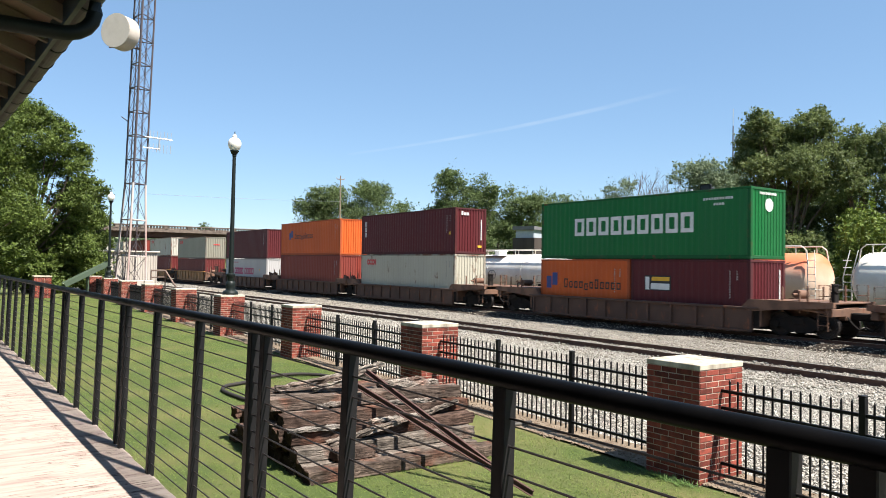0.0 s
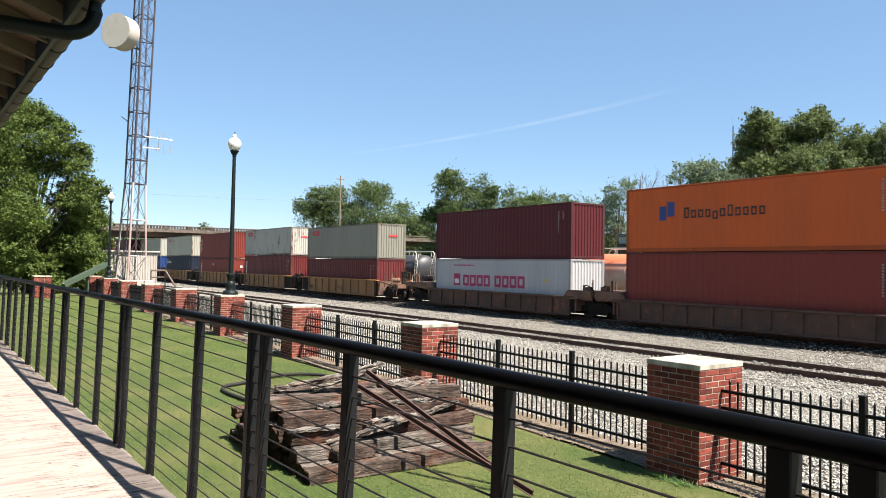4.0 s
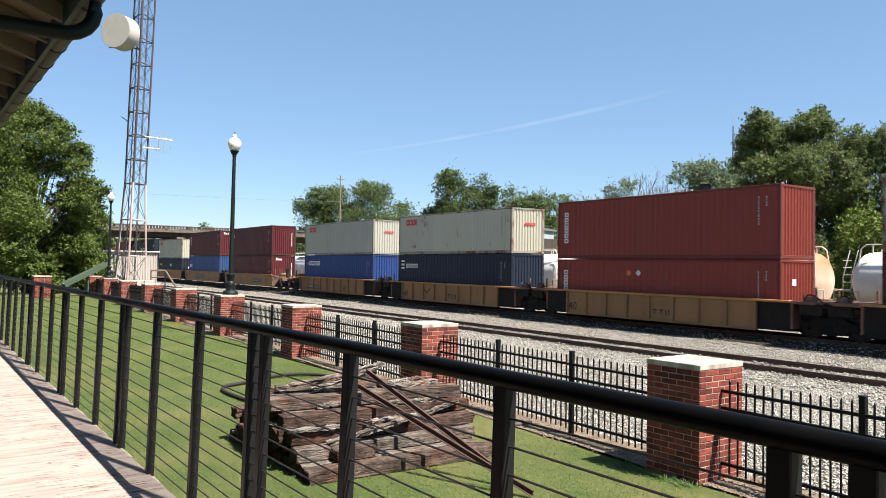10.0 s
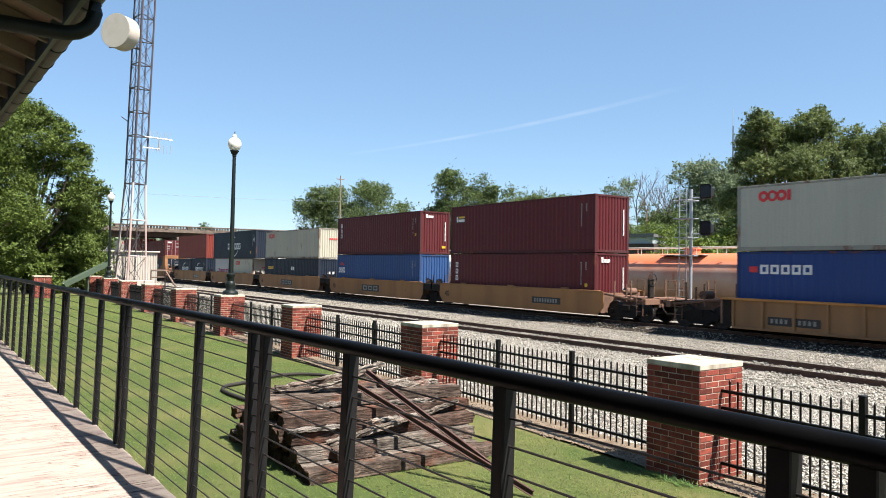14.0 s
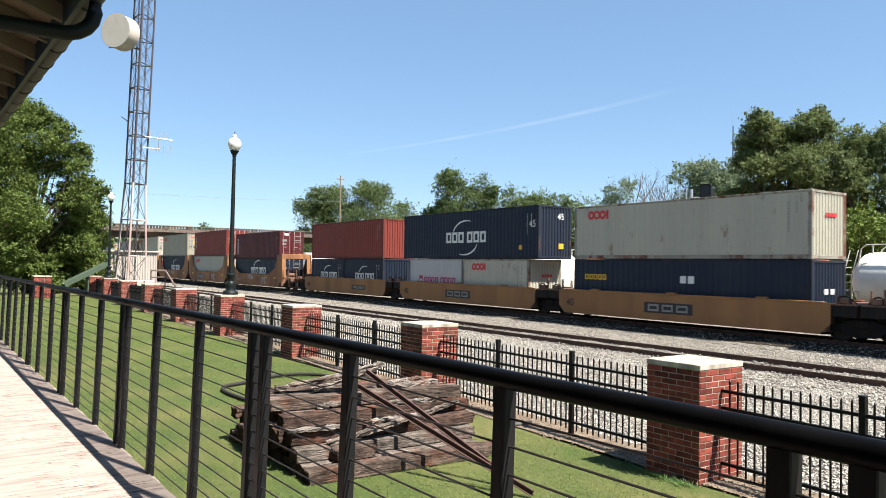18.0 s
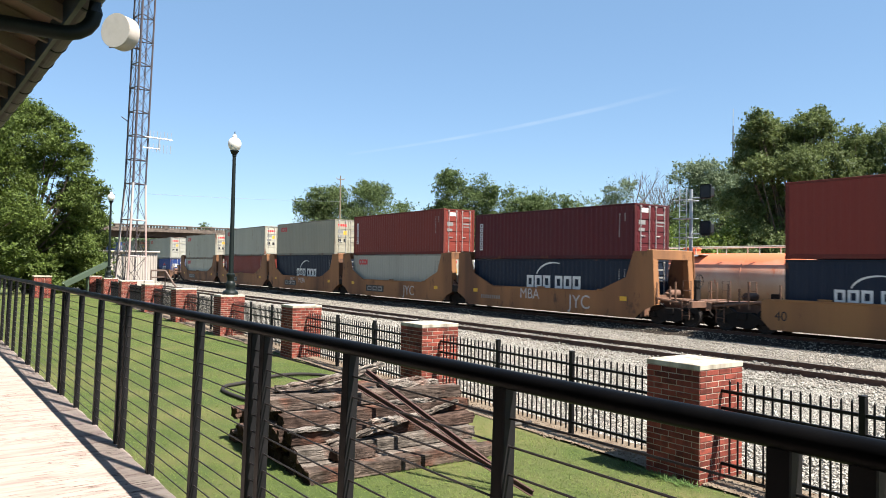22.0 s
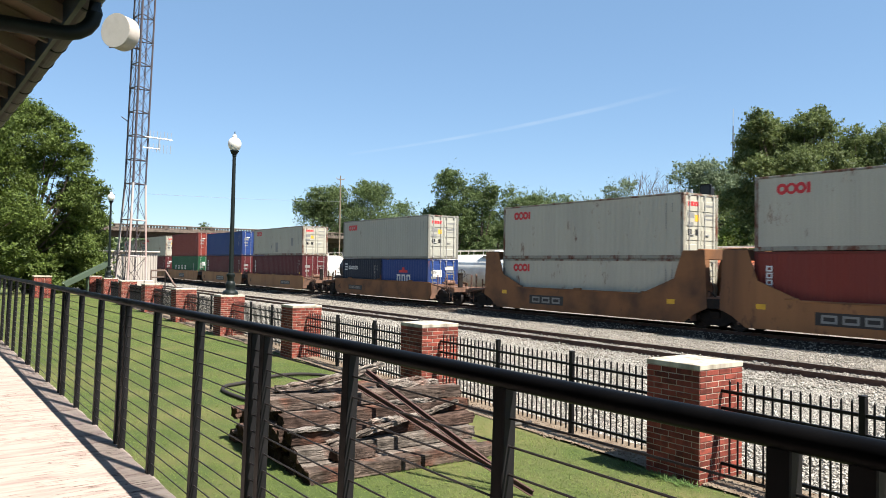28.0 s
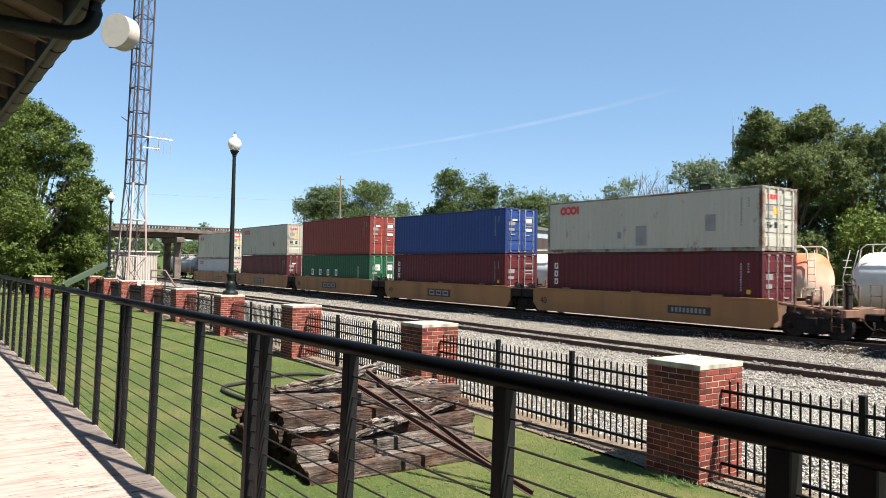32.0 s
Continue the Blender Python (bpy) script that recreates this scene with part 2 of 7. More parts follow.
def bleached_boards(name):
    """Sun-bleached deck boards: near white, with worn grey patches and short dark cracks along the boards (y)."""
    m = bpy.data.materials.new(name)
    m.use_nodes = True
    nt, nd = m.node_tree, m.node_tree.nodes
    link = nt.links.new
    bs = nd["Principled BSDF"]
    tc = nd.new("ShaderNodeTexCoord")
    sh = shifted(nt)

    def field(socket, scale, stretch, lo, hi, detail=6):
        mp, no, mr = nd.new("ShaderNodeMapping"), nd.new("ShaderNodeTexNoise"), nd.new("ShaderNodeMapRange")
        mp.inputs["Scale"].default_value = (1.0, stretch, 1.0)
        no.inputs["Scale"].default_value, no.inputs["Detail"].default_value = scale, detail
        mr.inputs["From Min"].default_value, mr.inputs["From Max"].default_value = lo, hi
        link(socket, mp.inputs["Vector"])
        link(mp.outputs["Vector"], no.inputs["Vector"])
        link(no.outputs["Fac"], mr.inputs["Value"])
        return mr.outputs["Result"]

    geo = nd.new("ShaderNodeNewGeometry")
    cracks = field(sh.outputs["Object"], 75, 0.09, 0.57, 0.64, 5)
    where = field(geo.outputs["Position"], 3.2, 1.0, 0.38, 0.55)
    worn = field(sh.outputs["Object"], 12, 0.2, 0.45, 0.75)
    both = nd.new("ShaderNodeMath")
    both.operation = "MULTIPLY"
    link(cracks, both.inputs[0])
    link(where, both.inputs[1])
    m1, m2 = nd.new("ShaderNodeMix"), nd.new("ShaderNodeMix")
    m1.data_type = m2.data_type = "RGBA"
    m1.inputs["A"].default_value, m1.inputs["B"].default_value = lin(158, 144, 134), lin(130, 113, 106)
    m2.inputs["B"].default_value = lin(84, 67, 60)
    link(worn, m1.inputs["Factor"])
    link(m1.outputs["Result"], m2.inputs["A"])
    link(both.outputs[0], m2.inputs["Factor"])
    link(m2.outputs["Result"], bs.inputs["Base Color"])
    bs.inputs["Roughness"].default_value = 0.9
    bs.inputs["Specular IOR Level"].default_value = 0.12
    bp = nd.new("ShaderNodeBump")
    bp.inputs["Strength"].default_value, bp.inputs["Distance"].default_value = 0.4, 0.004
    bp.invert = True
    link(both.outputs[0], bp.inputs["Height"])
    link(bp.outputs["Normal"], bs.inputs["Normal"])
    return m


def turf(name, dark, light):
    """Grass blades that catch the light as the lawn does: their relief leans to the upright."""
    m = foliage(name, dark, light, 0.3)
    nt, nd = m.node_tree, m.node_tree.nodes
    geo, mix = nd.new("ShaderNodeNewGeometry"), nd.new("ShaderNodeMix")
    mix.data_type = "VECTOR"
    mix.inputs[0].default_value = 0.8
    mix.inputs[5].default_value = (0, 0, 1)
    nt.links.new(geo.outputs["Normal"], mix.inputs[4])
    nt.links.new(mix.outputs[1], nd["Principled BSDF"].inputs["Normal"])
    return m

def crushed_stone(name, light, dark, gap, size=0.055):
    """Packed crushed stone: angular cells of mixed tone with dark joints between them."""
    m = mat(name, light, 0.95, dirt=dark, dirt_amount=0.6, scale=0.9, fine=40, bump=0.0, vary=0.0, spec=0.12)
    nt, nd = m.node_tree, m.node_tree.nodes
    bs = nd["Principled BSDF"]
    src = bs.inputs["Base Color"].links[0].from_socket
    tc = nd.new("ShaderNodeTexCoord")
    cell, edge = nd.new("ShaderNodeTexVoronoi"), nd.new("ShaderNodeTexVoronoi")
    edge.feature = "DISTANCE_TO_EDGE"
    for t in (cell, edge):
        t.inputs["Scale"].default_value = 1 / size
        nt.links.new(tc.outputs["Object"], t.inputs["Vector"])
    tone, joint = nd.new("ShaderNodeMapRange"), nd.new("ShaderNodeMapRange")
    tone.inputs["To Min"].default_value, tone.inputs["To Max"].default_value = 0.55, 1.3
    nt.links.new(cell.outputs["Color"], tone.inputs["Value"])
    joint.inputs["From Min"].default_value, joint.inputs["From Max"].default_value = 0.03, 0.16
    nt.links.new(edge.outputs["Distance"], joint.inputs["Value"])
    hs = nd.new("ShaderNodeHueSaturation")
    nt.links.new(src, hs.inputs["Color"])
    nt.links.new(tone.outputs["Result"], hs.inputs["Value"])
    mx = nd.new("ShaderNodeMix")
    mx.data_type = "RGBA"
    mx.inputs["A"].default_value = gap
    nt.links.new(hs.outputs["Color"], mx.inputs["B"])
    nt.links.new(joint.outputs["Result"], mx.inputs["Factor"])
    nt.links.new(mx.outputs["Result"], bs.inputs["Base Color"])
    bp = nd.new("ShaderNodeBump")
    bp.inputs["Strength"].default_value, bp.inputs["Distance"].default_value = 1.0, 0.03
    tilt = nd.new("ShaderNodeMath")
    tilt.operation = "MULTIPLY_ADD"
    tilt.inputs[1].default_value = 0.6
    nt.links.new(cell.outputs["Distance"], tilt.inputs[0])
    nt.links.new(joint.outputs["Result"], tilt.inputs[2])
    nt.links.new(tilt.outputs[0], bp.inputs["Height"])
    nt.links.new(bp.outputs["Normal"], bs.inputs["Normal"])
    return m


# ---- materials ----
M = {
    "grass": mat("grass", lin(71, 83, 44), 0.9, dirt=lin(120, 109, 73), dirt_amount=0.6, scale=0.7, fine=120, bump=0.6, bump_dist=0.03, vary=0.0, spec=0.12),
    "far_grass": mat("far_grass", lin(78, 92, 48), 0.95, dirt=lin(106, 100, 67), dirt_amount=0.6, scale=0.08, fine=3, bump=0.4, bump_dist=0.1, vary=0.0, spec=0.1),
    "mulch": mat("mulch", lin(125, 112, 96), 0.95, dirt=lin(81, 65, 52), dirt_amount=0.8, scale=6, fine=60, bump=0.9, bump_dist=0.03, vary=0.0, spec=0.1),
    "mulch_bit": mat("mulch_bit", lin(135, 120, 102), 0.95, dirt=lin(85, 65, 51), dirt_amount=0.9, scale=7, fine=60, bump=0.4, vary=0.0, spec=0.1),
    "ballast": crushed_stone("ballast", lin(166, 160, 149), lin(128, 122, 112), lin(66, 61, 55)),
    "earth": mat("earth", lin(72, 60, 47), 0.95, dirt=lin(64, 68, 39), dirt_amount=0.8, scale=0.8, fine=14, bump=0.9, bump_dist=0.05, vary=0.0, spec=0.1),
    "oily_shaded_ballast": crushed_stone("oily_shaded_ballast", lin(70, 61, 52), lin(44, 39, 34), lin(20, 18, 16)),
    "stone": mat("stone", lin(174, 169, 158), 0.9, dirt=lin(100, 94, 85), dirt_amount=0.8, scale=5, fine=60, bump=0.4, vary=0.0, spec=0.2),
    "concrete": mat("concrete", lin(172, 161, 140), 0.85, dirt=lin(105, 95, 80), dirt_amount=0.55, scale=3.5, fine=70, bump=0.35, vary=0.03),
    "cap_stone": mat("cap_stone", lin(181, 171, 152), 0.85, dirt=lin(89, 79, 68), dirt_amount=0.8, scale=6, fine=70, bump=0.4, vary=0.04, streak=True),
    "bridge_concrete": mat("bridge_concrete", lin(102, 90, 80), 0.9, dirt=lin(62, 52, 46), dirt_amount=0.9, scale=1.1, fine=9, bump=0.3, vary=0.05),
    "brick": mat("brick", lin(124, 60, 48), 0.85, dirt=lin(60, 36, 31), dirt_amount=0.85, scale=7, fine=90, bump=0.5, vary=0.42, spec=0.2),
    "mortar": mat("mortar", lin(170, 154, 138), 0.95, dirt=lin(96, 76, 64), dirt_amount=0.85, scale=5, fine=120, bump=0.5, vary=0.0, spec=0.15),
    "black_paint": mat("black_paint", lin(9, 9, 10), 0.42, scale=7, fine=140, bump=0.05, dirt=lin(18, 17, 17), dirt_amount=0.5, spec=0.05),
    "post_paint": mat("post_paint", lin(23, 22, 23), 0.5, scale=7, fine=140, bump=0.05, dirt=lin(34, 31, 31), dirt_amount=0.6, spec=0.25),
    "fence_paint": mat("fence_paint", lin(14, 14, 15), 0.5, scale=7, fine=140, bump=0.05, dirt=lin(28, 26, 25), dirt_amount=0.5, spec=0.2),
    "cable": mat("cable", lin(42, 38, 37), 0.5, metal=0.3, scale=30, fine=300, bump=0.05),
    "deck_board": bleached_boards("deck_board"),
    "green_paint": mat("green_paint", lin(18, 25, 22), 0.5, scale=5, fine=100, bump=0.06, spec=0.25),
    "trim_paint": mat("trim_paint", lin(74, 82, 72), 0.7, scale=3, fine=80, bump=0.12, vary=0.03),
    "cream_paint": mat("cream_paint", lin(122, 110, 92), 0.75, scale=3, fine=80, bump=0.12, vary=0.03),
    "tie_wood": old_wood("tie_wood", [(82, 68, 59), (112, 98, 88), (92, 74, 65), (120, 108, 98), (100, 73, 60), (86, 71, 63), (128, 118, 108), (97, 80, 71)]),
    # Tie ends: dark creosote, with the shade they lie in mixed into the colour.
    "tie_end_shade": mat("tie_end_shade", lin(44, 35, 30), 0.95, dirt=lin(76, 58, 48), dirt_amount=0.7, scale=9, fine=70, bump=0.8, vary=0.25, spec=0.1),
    "splinter": old_wood("splinter", [(156, 146, 135), (133, 120, 109), (170, 164, 156)], 90),
    "rusty_rail": mat("rusty_rail", lin(76, 55, 49), 0.8, dirt=lin(58, 34, 29), dirt_amount=0.7, scale=5, fine=80, bump=0.4, spec=0.3),
    "rail_head": mat("rail_head", lin(120, 112, 104), 0.35, metal=0.9, scale=3, fine=60, bump=0.05),
    "rail_side": mat("rail_side", lin(83, 59, 48), 0.85, dirt=lin(53, 39, 33), dirt_amount=0.7, scale=3, fine=40, bump=0.3),
    "sleeper": mat("sleeper", lin(77, 67, 58), 0.95, dirt=lin(46, 39, 34), dirt_amount=0.8, scale=4, fine=50, bump=0.6, vary=0.2),
    "pipe_black": mat("pipe_black", lin(33, 27, 24), 0.8, scale=6, fine=90, bump=0.1),
    "gutter": mat("gutter", lin(70, 65, 58), 0.6, scale=4, fine=60, bump=0.08, vary=0.04),
    "track_stone": mat("track_stone", lin(146, 139, 128), 0.9, dirt=lin(79, 71, 62), dirt_amount=0.8, scale=4, fine=60, bump=0.4, vary=0.0, spec=0.2),
    "globe": mat("globe", lin(208, 204, 194), 0.35, scale=4, fine=90, bump=0.02, dirt_amount=0.15),
    "tower_steel": mat("tower_steel", lin(64, 60, 64), 0.6, metal=0.1, dirt=lin(76, 56, 52), dirt_amount=0.7, scale=1.2, fine=40, bump=0.1, vary=0.15),
    "tower_pale": mat("tower_pale", lin(178, 168, 162), 0.65, dirt=lin(136, 92, 80), dirt_amount=0.8, scale=1.6, fine=40, bump=0.1, vary=0.12, streak=True),
    "dish": mat("dish", lin(177, 167, 156), 0.6, scale=1.5, fine=40, bump=0.05, dirt_amount=0.2),
    "white_steel": mat("white_steel", lin(168, 160, 150), 0.6, dirt=lin(126, 117, 104), dirt_amount=0.5, scale=1.5, fine=40, bump=0.1, streak=True),
    "rust_frame": mat("rust_frame", lin(102, 84, 74), 0.8, scale=4, fine=60, bump=0.3),
    "bark": mat("bark", lin(88, 76, 64), 0.95, dirt=lin(50, 41, 34), dirt_amount=0.8, scale=3, fine=20, bump=0.8, bump_dist=0.04),
    "roof_board": mat("roof_board", lin(146, 124, 102), 0.85, dirt=lin(100, 84, 68), dirt_amount=0.6, scale=2, fine=50, bump=0.2, vary=0.06),
    "steel_dark": mat("steel_dark", lin(27, 24, 22), 0.85, dirt=lin(50, 40, 33), dirt_amount=0.5, scale=3, fine=40, bump=0.25, vary=0.08, spec=0.2),
    "signal_black": mat("signal_black", lin(16, 16, 17), 0.5, scale=4, fine=60, bump=0.05),
    "galv": mat("galv", lin(176, 178, 180), 0.45, metal=0.6, scale=3, fine=60, bump=0.05),
    "house_wall": mat("house_wall", lin(150, 156, 160), 0.8, scale=1, fine=20, bump=0.1),
    "house_roof": mat("house_roof", lin(95, 93, 95), 0.85, scale=1, fine=20, bump=0.2),
    "pole_wood": mat("pole_wood", lin(119, 105, 88), 0.9, scale=2, fine=30, bump=0.4),
}
LEAF = {
    "near": foliage("leaf_near", lin(28, 42, 18), lin(106, 123, 52), 0.34),
    "right": foliage("leaf_right", lin(38, 52, 30), lin(122, 134, 80), 0.46),
    "mid": foliage("leaf_mid", lin(43, 59, 33), lin(108, 123, 74), 0.42),
    # Paler, greyer green: haze over the distance is put into the leaf colour.
    "far": foliage("leaf_far_haze", lin(74, 88, 66), lin(118, 129, 98), 0.35),
    "bright": foliage("leaf_bright", lin(58, 80, 26), lin(106, 120, 46)),
}


# ---- ground ----
def fence_y(x):
    """The line of the brick piers' near faces."""
    return 7.28 + 0.032 * (-5.3 - x)


def ground_z(x, y):
    d = y - fence_y(x)
    z = 0.0
    if d > 0.2:
        z = -0.14 * min(1, (d - 0.2) / 1.5)
    if 20.3 < y < 26.4:
        z -= 0.16 * min(1, (y - 20.3) / 2.5, 26.4 - y)
    if y > 31:
        z -= 0.50 * min(1, (y - 31) / 5)
    r = math.hypot(x, y)
    if r > 90 and y > 45:
        z += min(9, (r - 90) * 0.035)
    return z


def sheet(name, xs, ys, zfun, material, label, category="ground"):
    """A sheet of ground over a grid; ys may depend on x."""
    v, f = [], []
    ny = len(ys(xs[0]))
    for x in xs:
        for y in ys(x):
            v.append((x, y, zfun(x, y)))
    for i in range(len(xs) - 1):
        for j in range(ny - 1):
            a = i * ny + j
            f.append((a, a + ny, a + ny + 1, a + 1))
    me = bpy.data.meshes.new(name)
    me.from_pydata(v, [], f)
    me.materials.append(material)
    me.shade_smooth()
    fix_normals(me)
    ob = new(name, me)
    return tagged(ob, label, category, kind="structure")


def steps(a, b, n):
    return [a + (b - a) * i / n for i in range(n + 1)]


gx = [-1500, -900, -600, -400, -300] + steps(-240, 60, 60) + [100, 200, 500, 1500]
gy = [-1500, -500, -200, -80, -40] + steps(-20, 130, 60) + [150, 180, 220, 300, 400, 600, 1000, 1500]
sheet("ground", gx, lambda x: gy, lambda x, y: ground_z(x, y) - (0.4 if x > -200 and -6 < y < 48 else 0.05), M["far_grass"], "rough grassy ground reaching to the horizon")
sheet("lawn", steps(-62, 12, 148), lambda x: steps(-2.0, fence_y(x) + 0.12, 30),
      lambda x, y: 0.02 * noise.noise((x * 0.35, y * 0.35, 0)) - 0.005, M["grass"], "mown green lawn with dry yellowish patches", "lawn")
sheet("mulch_strip", steps(-62, 12, 148), lambda x: steps(fence_y(x) + 0.05 + 0.12 * noise.noise((x * 1.3, 3, 0)), fence_y(x) + 0.85, 6),
      lambda x, y: 0.022 + 0.015 * noise.noise((x * 3, y * 3, 5)), M["mulch"], "strip of brown mulch and gravel under the fence", "mulch")
sheet("ballast_bed", steps(-190, 20, 420), lambda x: steps(fence_y(x) + 0.45, 33.0, 60),
      lambda x, y: ground_z(x, y) - 0.01 + 0.035 * noise.noise((x * 0.8, y * 0.8, 9)), M["ballast"], "light grey crushed stone ballast beside the tracks", "ballast")
sheet("yard_ballast", steps(-200, 30, 120), lambda x: steps(34.5, 43.0, 12),
      lambda x, y: -0.62 + 0.04 * noise.noise((x * 0.7, y * 0.7, 2)), M["ballast"], "grey ballast under the yard track", "ballast")

# Oily bed; its dark tone also carries the train's shade on the near ballast.
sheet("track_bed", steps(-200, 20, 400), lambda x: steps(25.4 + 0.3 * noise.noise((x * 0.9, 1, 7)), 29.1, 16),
      lambda x, y: ground_z(x, y) + 0.012 + 0.035 * noise.noise((x * 0.8, y * 0.8, 9)), M["oily_shaded_ballast"], "dark oily ballast under the main line, train's shade in its colour", "ballast")
sheet("earth_strip", steps(-200, 30, 150), lambda x: steps(31.2, 36.4, 12),
      lambda x, y: ground_z(x, y) + 0.05 + 0.05 * noise.noise((x * 0.9, y * 0.9, 4)), M["earth"], "dark weedy earth between main line and yard", "earth")


def scatter(name, n, place, size, material, label, category, squash=0.7):
    """Many loose stones in one mesh of kind stuff."""
    rng = np.random.default_rng(5 + n)
    base = np.array([(1, 0.2, 0.1), (-0.1, 1, -0.1), (-1, -0.1, 0.15), (0.15, -1, 0), (0.2, 0.1, 1), (0, 0, -1)], float) * 0.86
    quads = np.array([(0, 1, 4), (1, 2, 4), (2, 3, 4), (3, 0, 4), (1, 0, 5), (2, 1, 5), (3, 2, 5), (0, 3, 5)])
    p = place(rng, n)
    n = len(p)
    s = rng.uniform(size[0], size[1], (n, 1, 1)) * rng.uniform(0.65, 1.2, (n, 1, 3)) * np.array([1, 1, squash])
    v = base[None] * s * rng.uniform(0.6, 1.25, (n, 6, 3))
    a = rng.uniform(0, 6.28, n)
    b = rng.uniform(-0.6, 0.6, n)
    ca, sa, cb, sb = np.cos(a), np.sin(a), np.cos(b), np.sin(b)
    v = np.stack([v[..., 0], v[..., 1] * cb[:, None] - v[..., 2] * sb[:, None], v[..., 1] * sb[:, None] + v[..., 2] * cb[:, None]], -1)
    v = np.stack([v[..., 0] * ca[:, None] - v[..., 1] * sa[:, None], v[..., 0] * sa[:, None] + v[..., 1] * ca[:, None], v[..., 2]], -1)
    v += p[:, None, :]
    f = quads[None] + 6 * np.arange(n)[:, None, None]
    return tagged(new(name, quad_mesh(name, v.reshape(-1, 3), f.reshape(-1, 3), material)), label, category, kind="stuff")


def quad_mesh(name, v, f, material):
    me = bpy.data.meshes.new(name)
    me.vertices.add(len(v))
    me.vertices.foreach_set("co", np.ascontiguousarray(v, np.float32).ravel())
    k = f.shape[1]
    me.loops.add(f.size)
    me.loops.foreach_set("vertex_index", np.ascontiguousarray(f, np.int32).ravel())
    me.polygons.add(len(f))
    me.polygons.foreach_set("loop_start", np.arange(0, f.size, k, dtype=np.int32))
    me.update(calc_edges=True)
    if material:
        me.materials.append(material)
    return me


def place_stones(rng, n):
    u = rng.uniform(0, 1, n)
    x = 3 - 75 * u ** 1.6
    y = fence_y(x) + 0.35 + rng.uniform(0, 1, n) ** 1.1 * 9.2
    z = np.array([ground_z(a, b) for a, b in zip(x, y)]) + 0.006
    return np.stack([x, y, z], -1)


scatter("ballast_stones", 68000, place_stones, (0.018, 0.047), M["stone"], "loose pale grey ballast stones", "ballast")


def place_track_stones(rng, n):
    x = 3 - 80 * rng.uniform(0, 1, n) ** 1.35
    y = 16.2 + rng.uniform(0, 1, n) * 10.6
    z = np.array([ground_z(a, b) for a, b in zip(x, y)]) + 0.01
    return np.stack([x, y, z], -1)


scatter("track_stones", 36001, place_track_stones, (0.028, 0.065), M["track_stone"], "greyer ballast stones between the tracks", "ballast")


def place_mulch(rng, n):
    x = 1 - 32 * rng.uniform(0, 1, n) ** 1.4
    y = fence_y(x) + 0.02 + rng.uniform(0, 1, n) * 0.75 + rng.normal(0, 0.05, n)
    return np.stack([x, y, np.full(n, 0.026)], -1)


scatter("mulch_bits", 6500, place_mulch, (0.008, 0.028), M["mulch_bit"], "tan bark chips and small stones under the fence", "mulch")


def grass_blades(n):
    rng = np.random.default_rng(11)
    x = 2.5 - 57 * rng.uniform(0, 1, n) ** 2.0
    y = 1.25 + rng.uniform(0, 1, n) * (fence_y(x) - 1.30)
    h = rng.uniform(0.010, 0.030, n)
    a = rng.uniform(0, 6.28, n)
    w = rng.uniform(0.003, 0.007, n) * (1 + 0.03 * -x)
    lean = rng.normal(0, 0.022, (n, 2))
    dx, dy = np.cos(a) * w, np.sin(a) * w
    v = np.stack([np.stack([x - dx, y - dy, 0 * x], -1), np.stack([x + dx, y + dy, 0 * x], -1), np.stack([x + lean[:, 0], y + lean[:, 1], h], -1)], 1)
    ob = new("grass_blades", quad_mesh("grass_blades", v.reshape(-1, 3), np.arange(3 * n).reshape(n, 3), turf("blade", lin(52, 70, 28), lin(113, 126, 64))))
    tagged(ob, "short green blades of the mown lawn", "grass", kind="stuff")


grass_blades(270000)


def weed_tuft(x, y, n, seed):
    rng = np.random.default_rng(seed)
    p = np.stack([x + rng.normal(0, 0.13, n), y + rng.normal(0, 0.05, n), np.zeros(n)], -1)
    tip = np.stack([rng.normal(0, 0.06, n), rng.normal(-0.02, 0.05, n), rng.uniform(0.02, 0.085, n)], -1)
    a = rng.uniform(0, 6.28, n)
    side = np.stack([np.cos(a), np.sin(a), 0 * a], -1) * 0.008
    v = np.stack([p - side, p + side, p + tip], 1)
    tagged(new("weed_tuft", quad_mesh("weed_tuft", v.reshape(-1, 3), np.arange(3 * n).reshape(n, 3), turf("weed", lin(58, 84, 40), lin(104, 130, 70)))),
           "low green weeds growing at the foot of a pier", "weeds", "weeds along the fence", "stuff")


for q, (wx, wy, wn) in enumerate(((-5.75, 7.20, 260), (-5.45, 7.18, 120), (-6.3, 7.24, 90), (-11.9, 7.40, 160), (-12.4, 7.44, 90))):
    weed_tuft(wx, wy, wn, 60 + q)


# ---- tracks ----
def rail_profile(s=1.0):
    return [(-0.07 * s, 0), (0.07 * s, 0), (0.07 * s, 0.014), (0.012 * s, 0.032), (0.012 * s, 0.125), (0.036 * s, 0.135),
            (0.036 * s, 0.172), (-0.036 * s, 0.172), (-0.036 * s, 0.135), (-0.012 * s, 0.125), (-0.012 * s, 0.032), (-0.07 * s, 0.014)]


def track(yc, z, x0, x1, label, n_ties, tie_x0):
    t = tagged(empty("railway_track", (0, yc, z)), label, "track", kind="structure")
    for s in (-0.753, 0.753):
        part("rail", Geo().prism([(u + s, w - 0.172) for u, w in rail_profile()], x0, x1), M["rail_side"], t, "rusty steel running rail")
        part("rail_head", Geo().box(x0, x1, s - 0.03, s + 0.03, -0.001, 0.004), M["rail_head"], t, "worn bright top of the rail")
    tie = Geo().cbox(-0.115, 0.115, -1.3, 1.3, -0.34, -0.165, 0.012).mesh("sleeper", M["sleeper"])
    fix_normals(tie)
    for i in range(n_ties):
        part("sleeper", tie, None, t, at=(tie_x0 - i * 0.53, 0, 0))


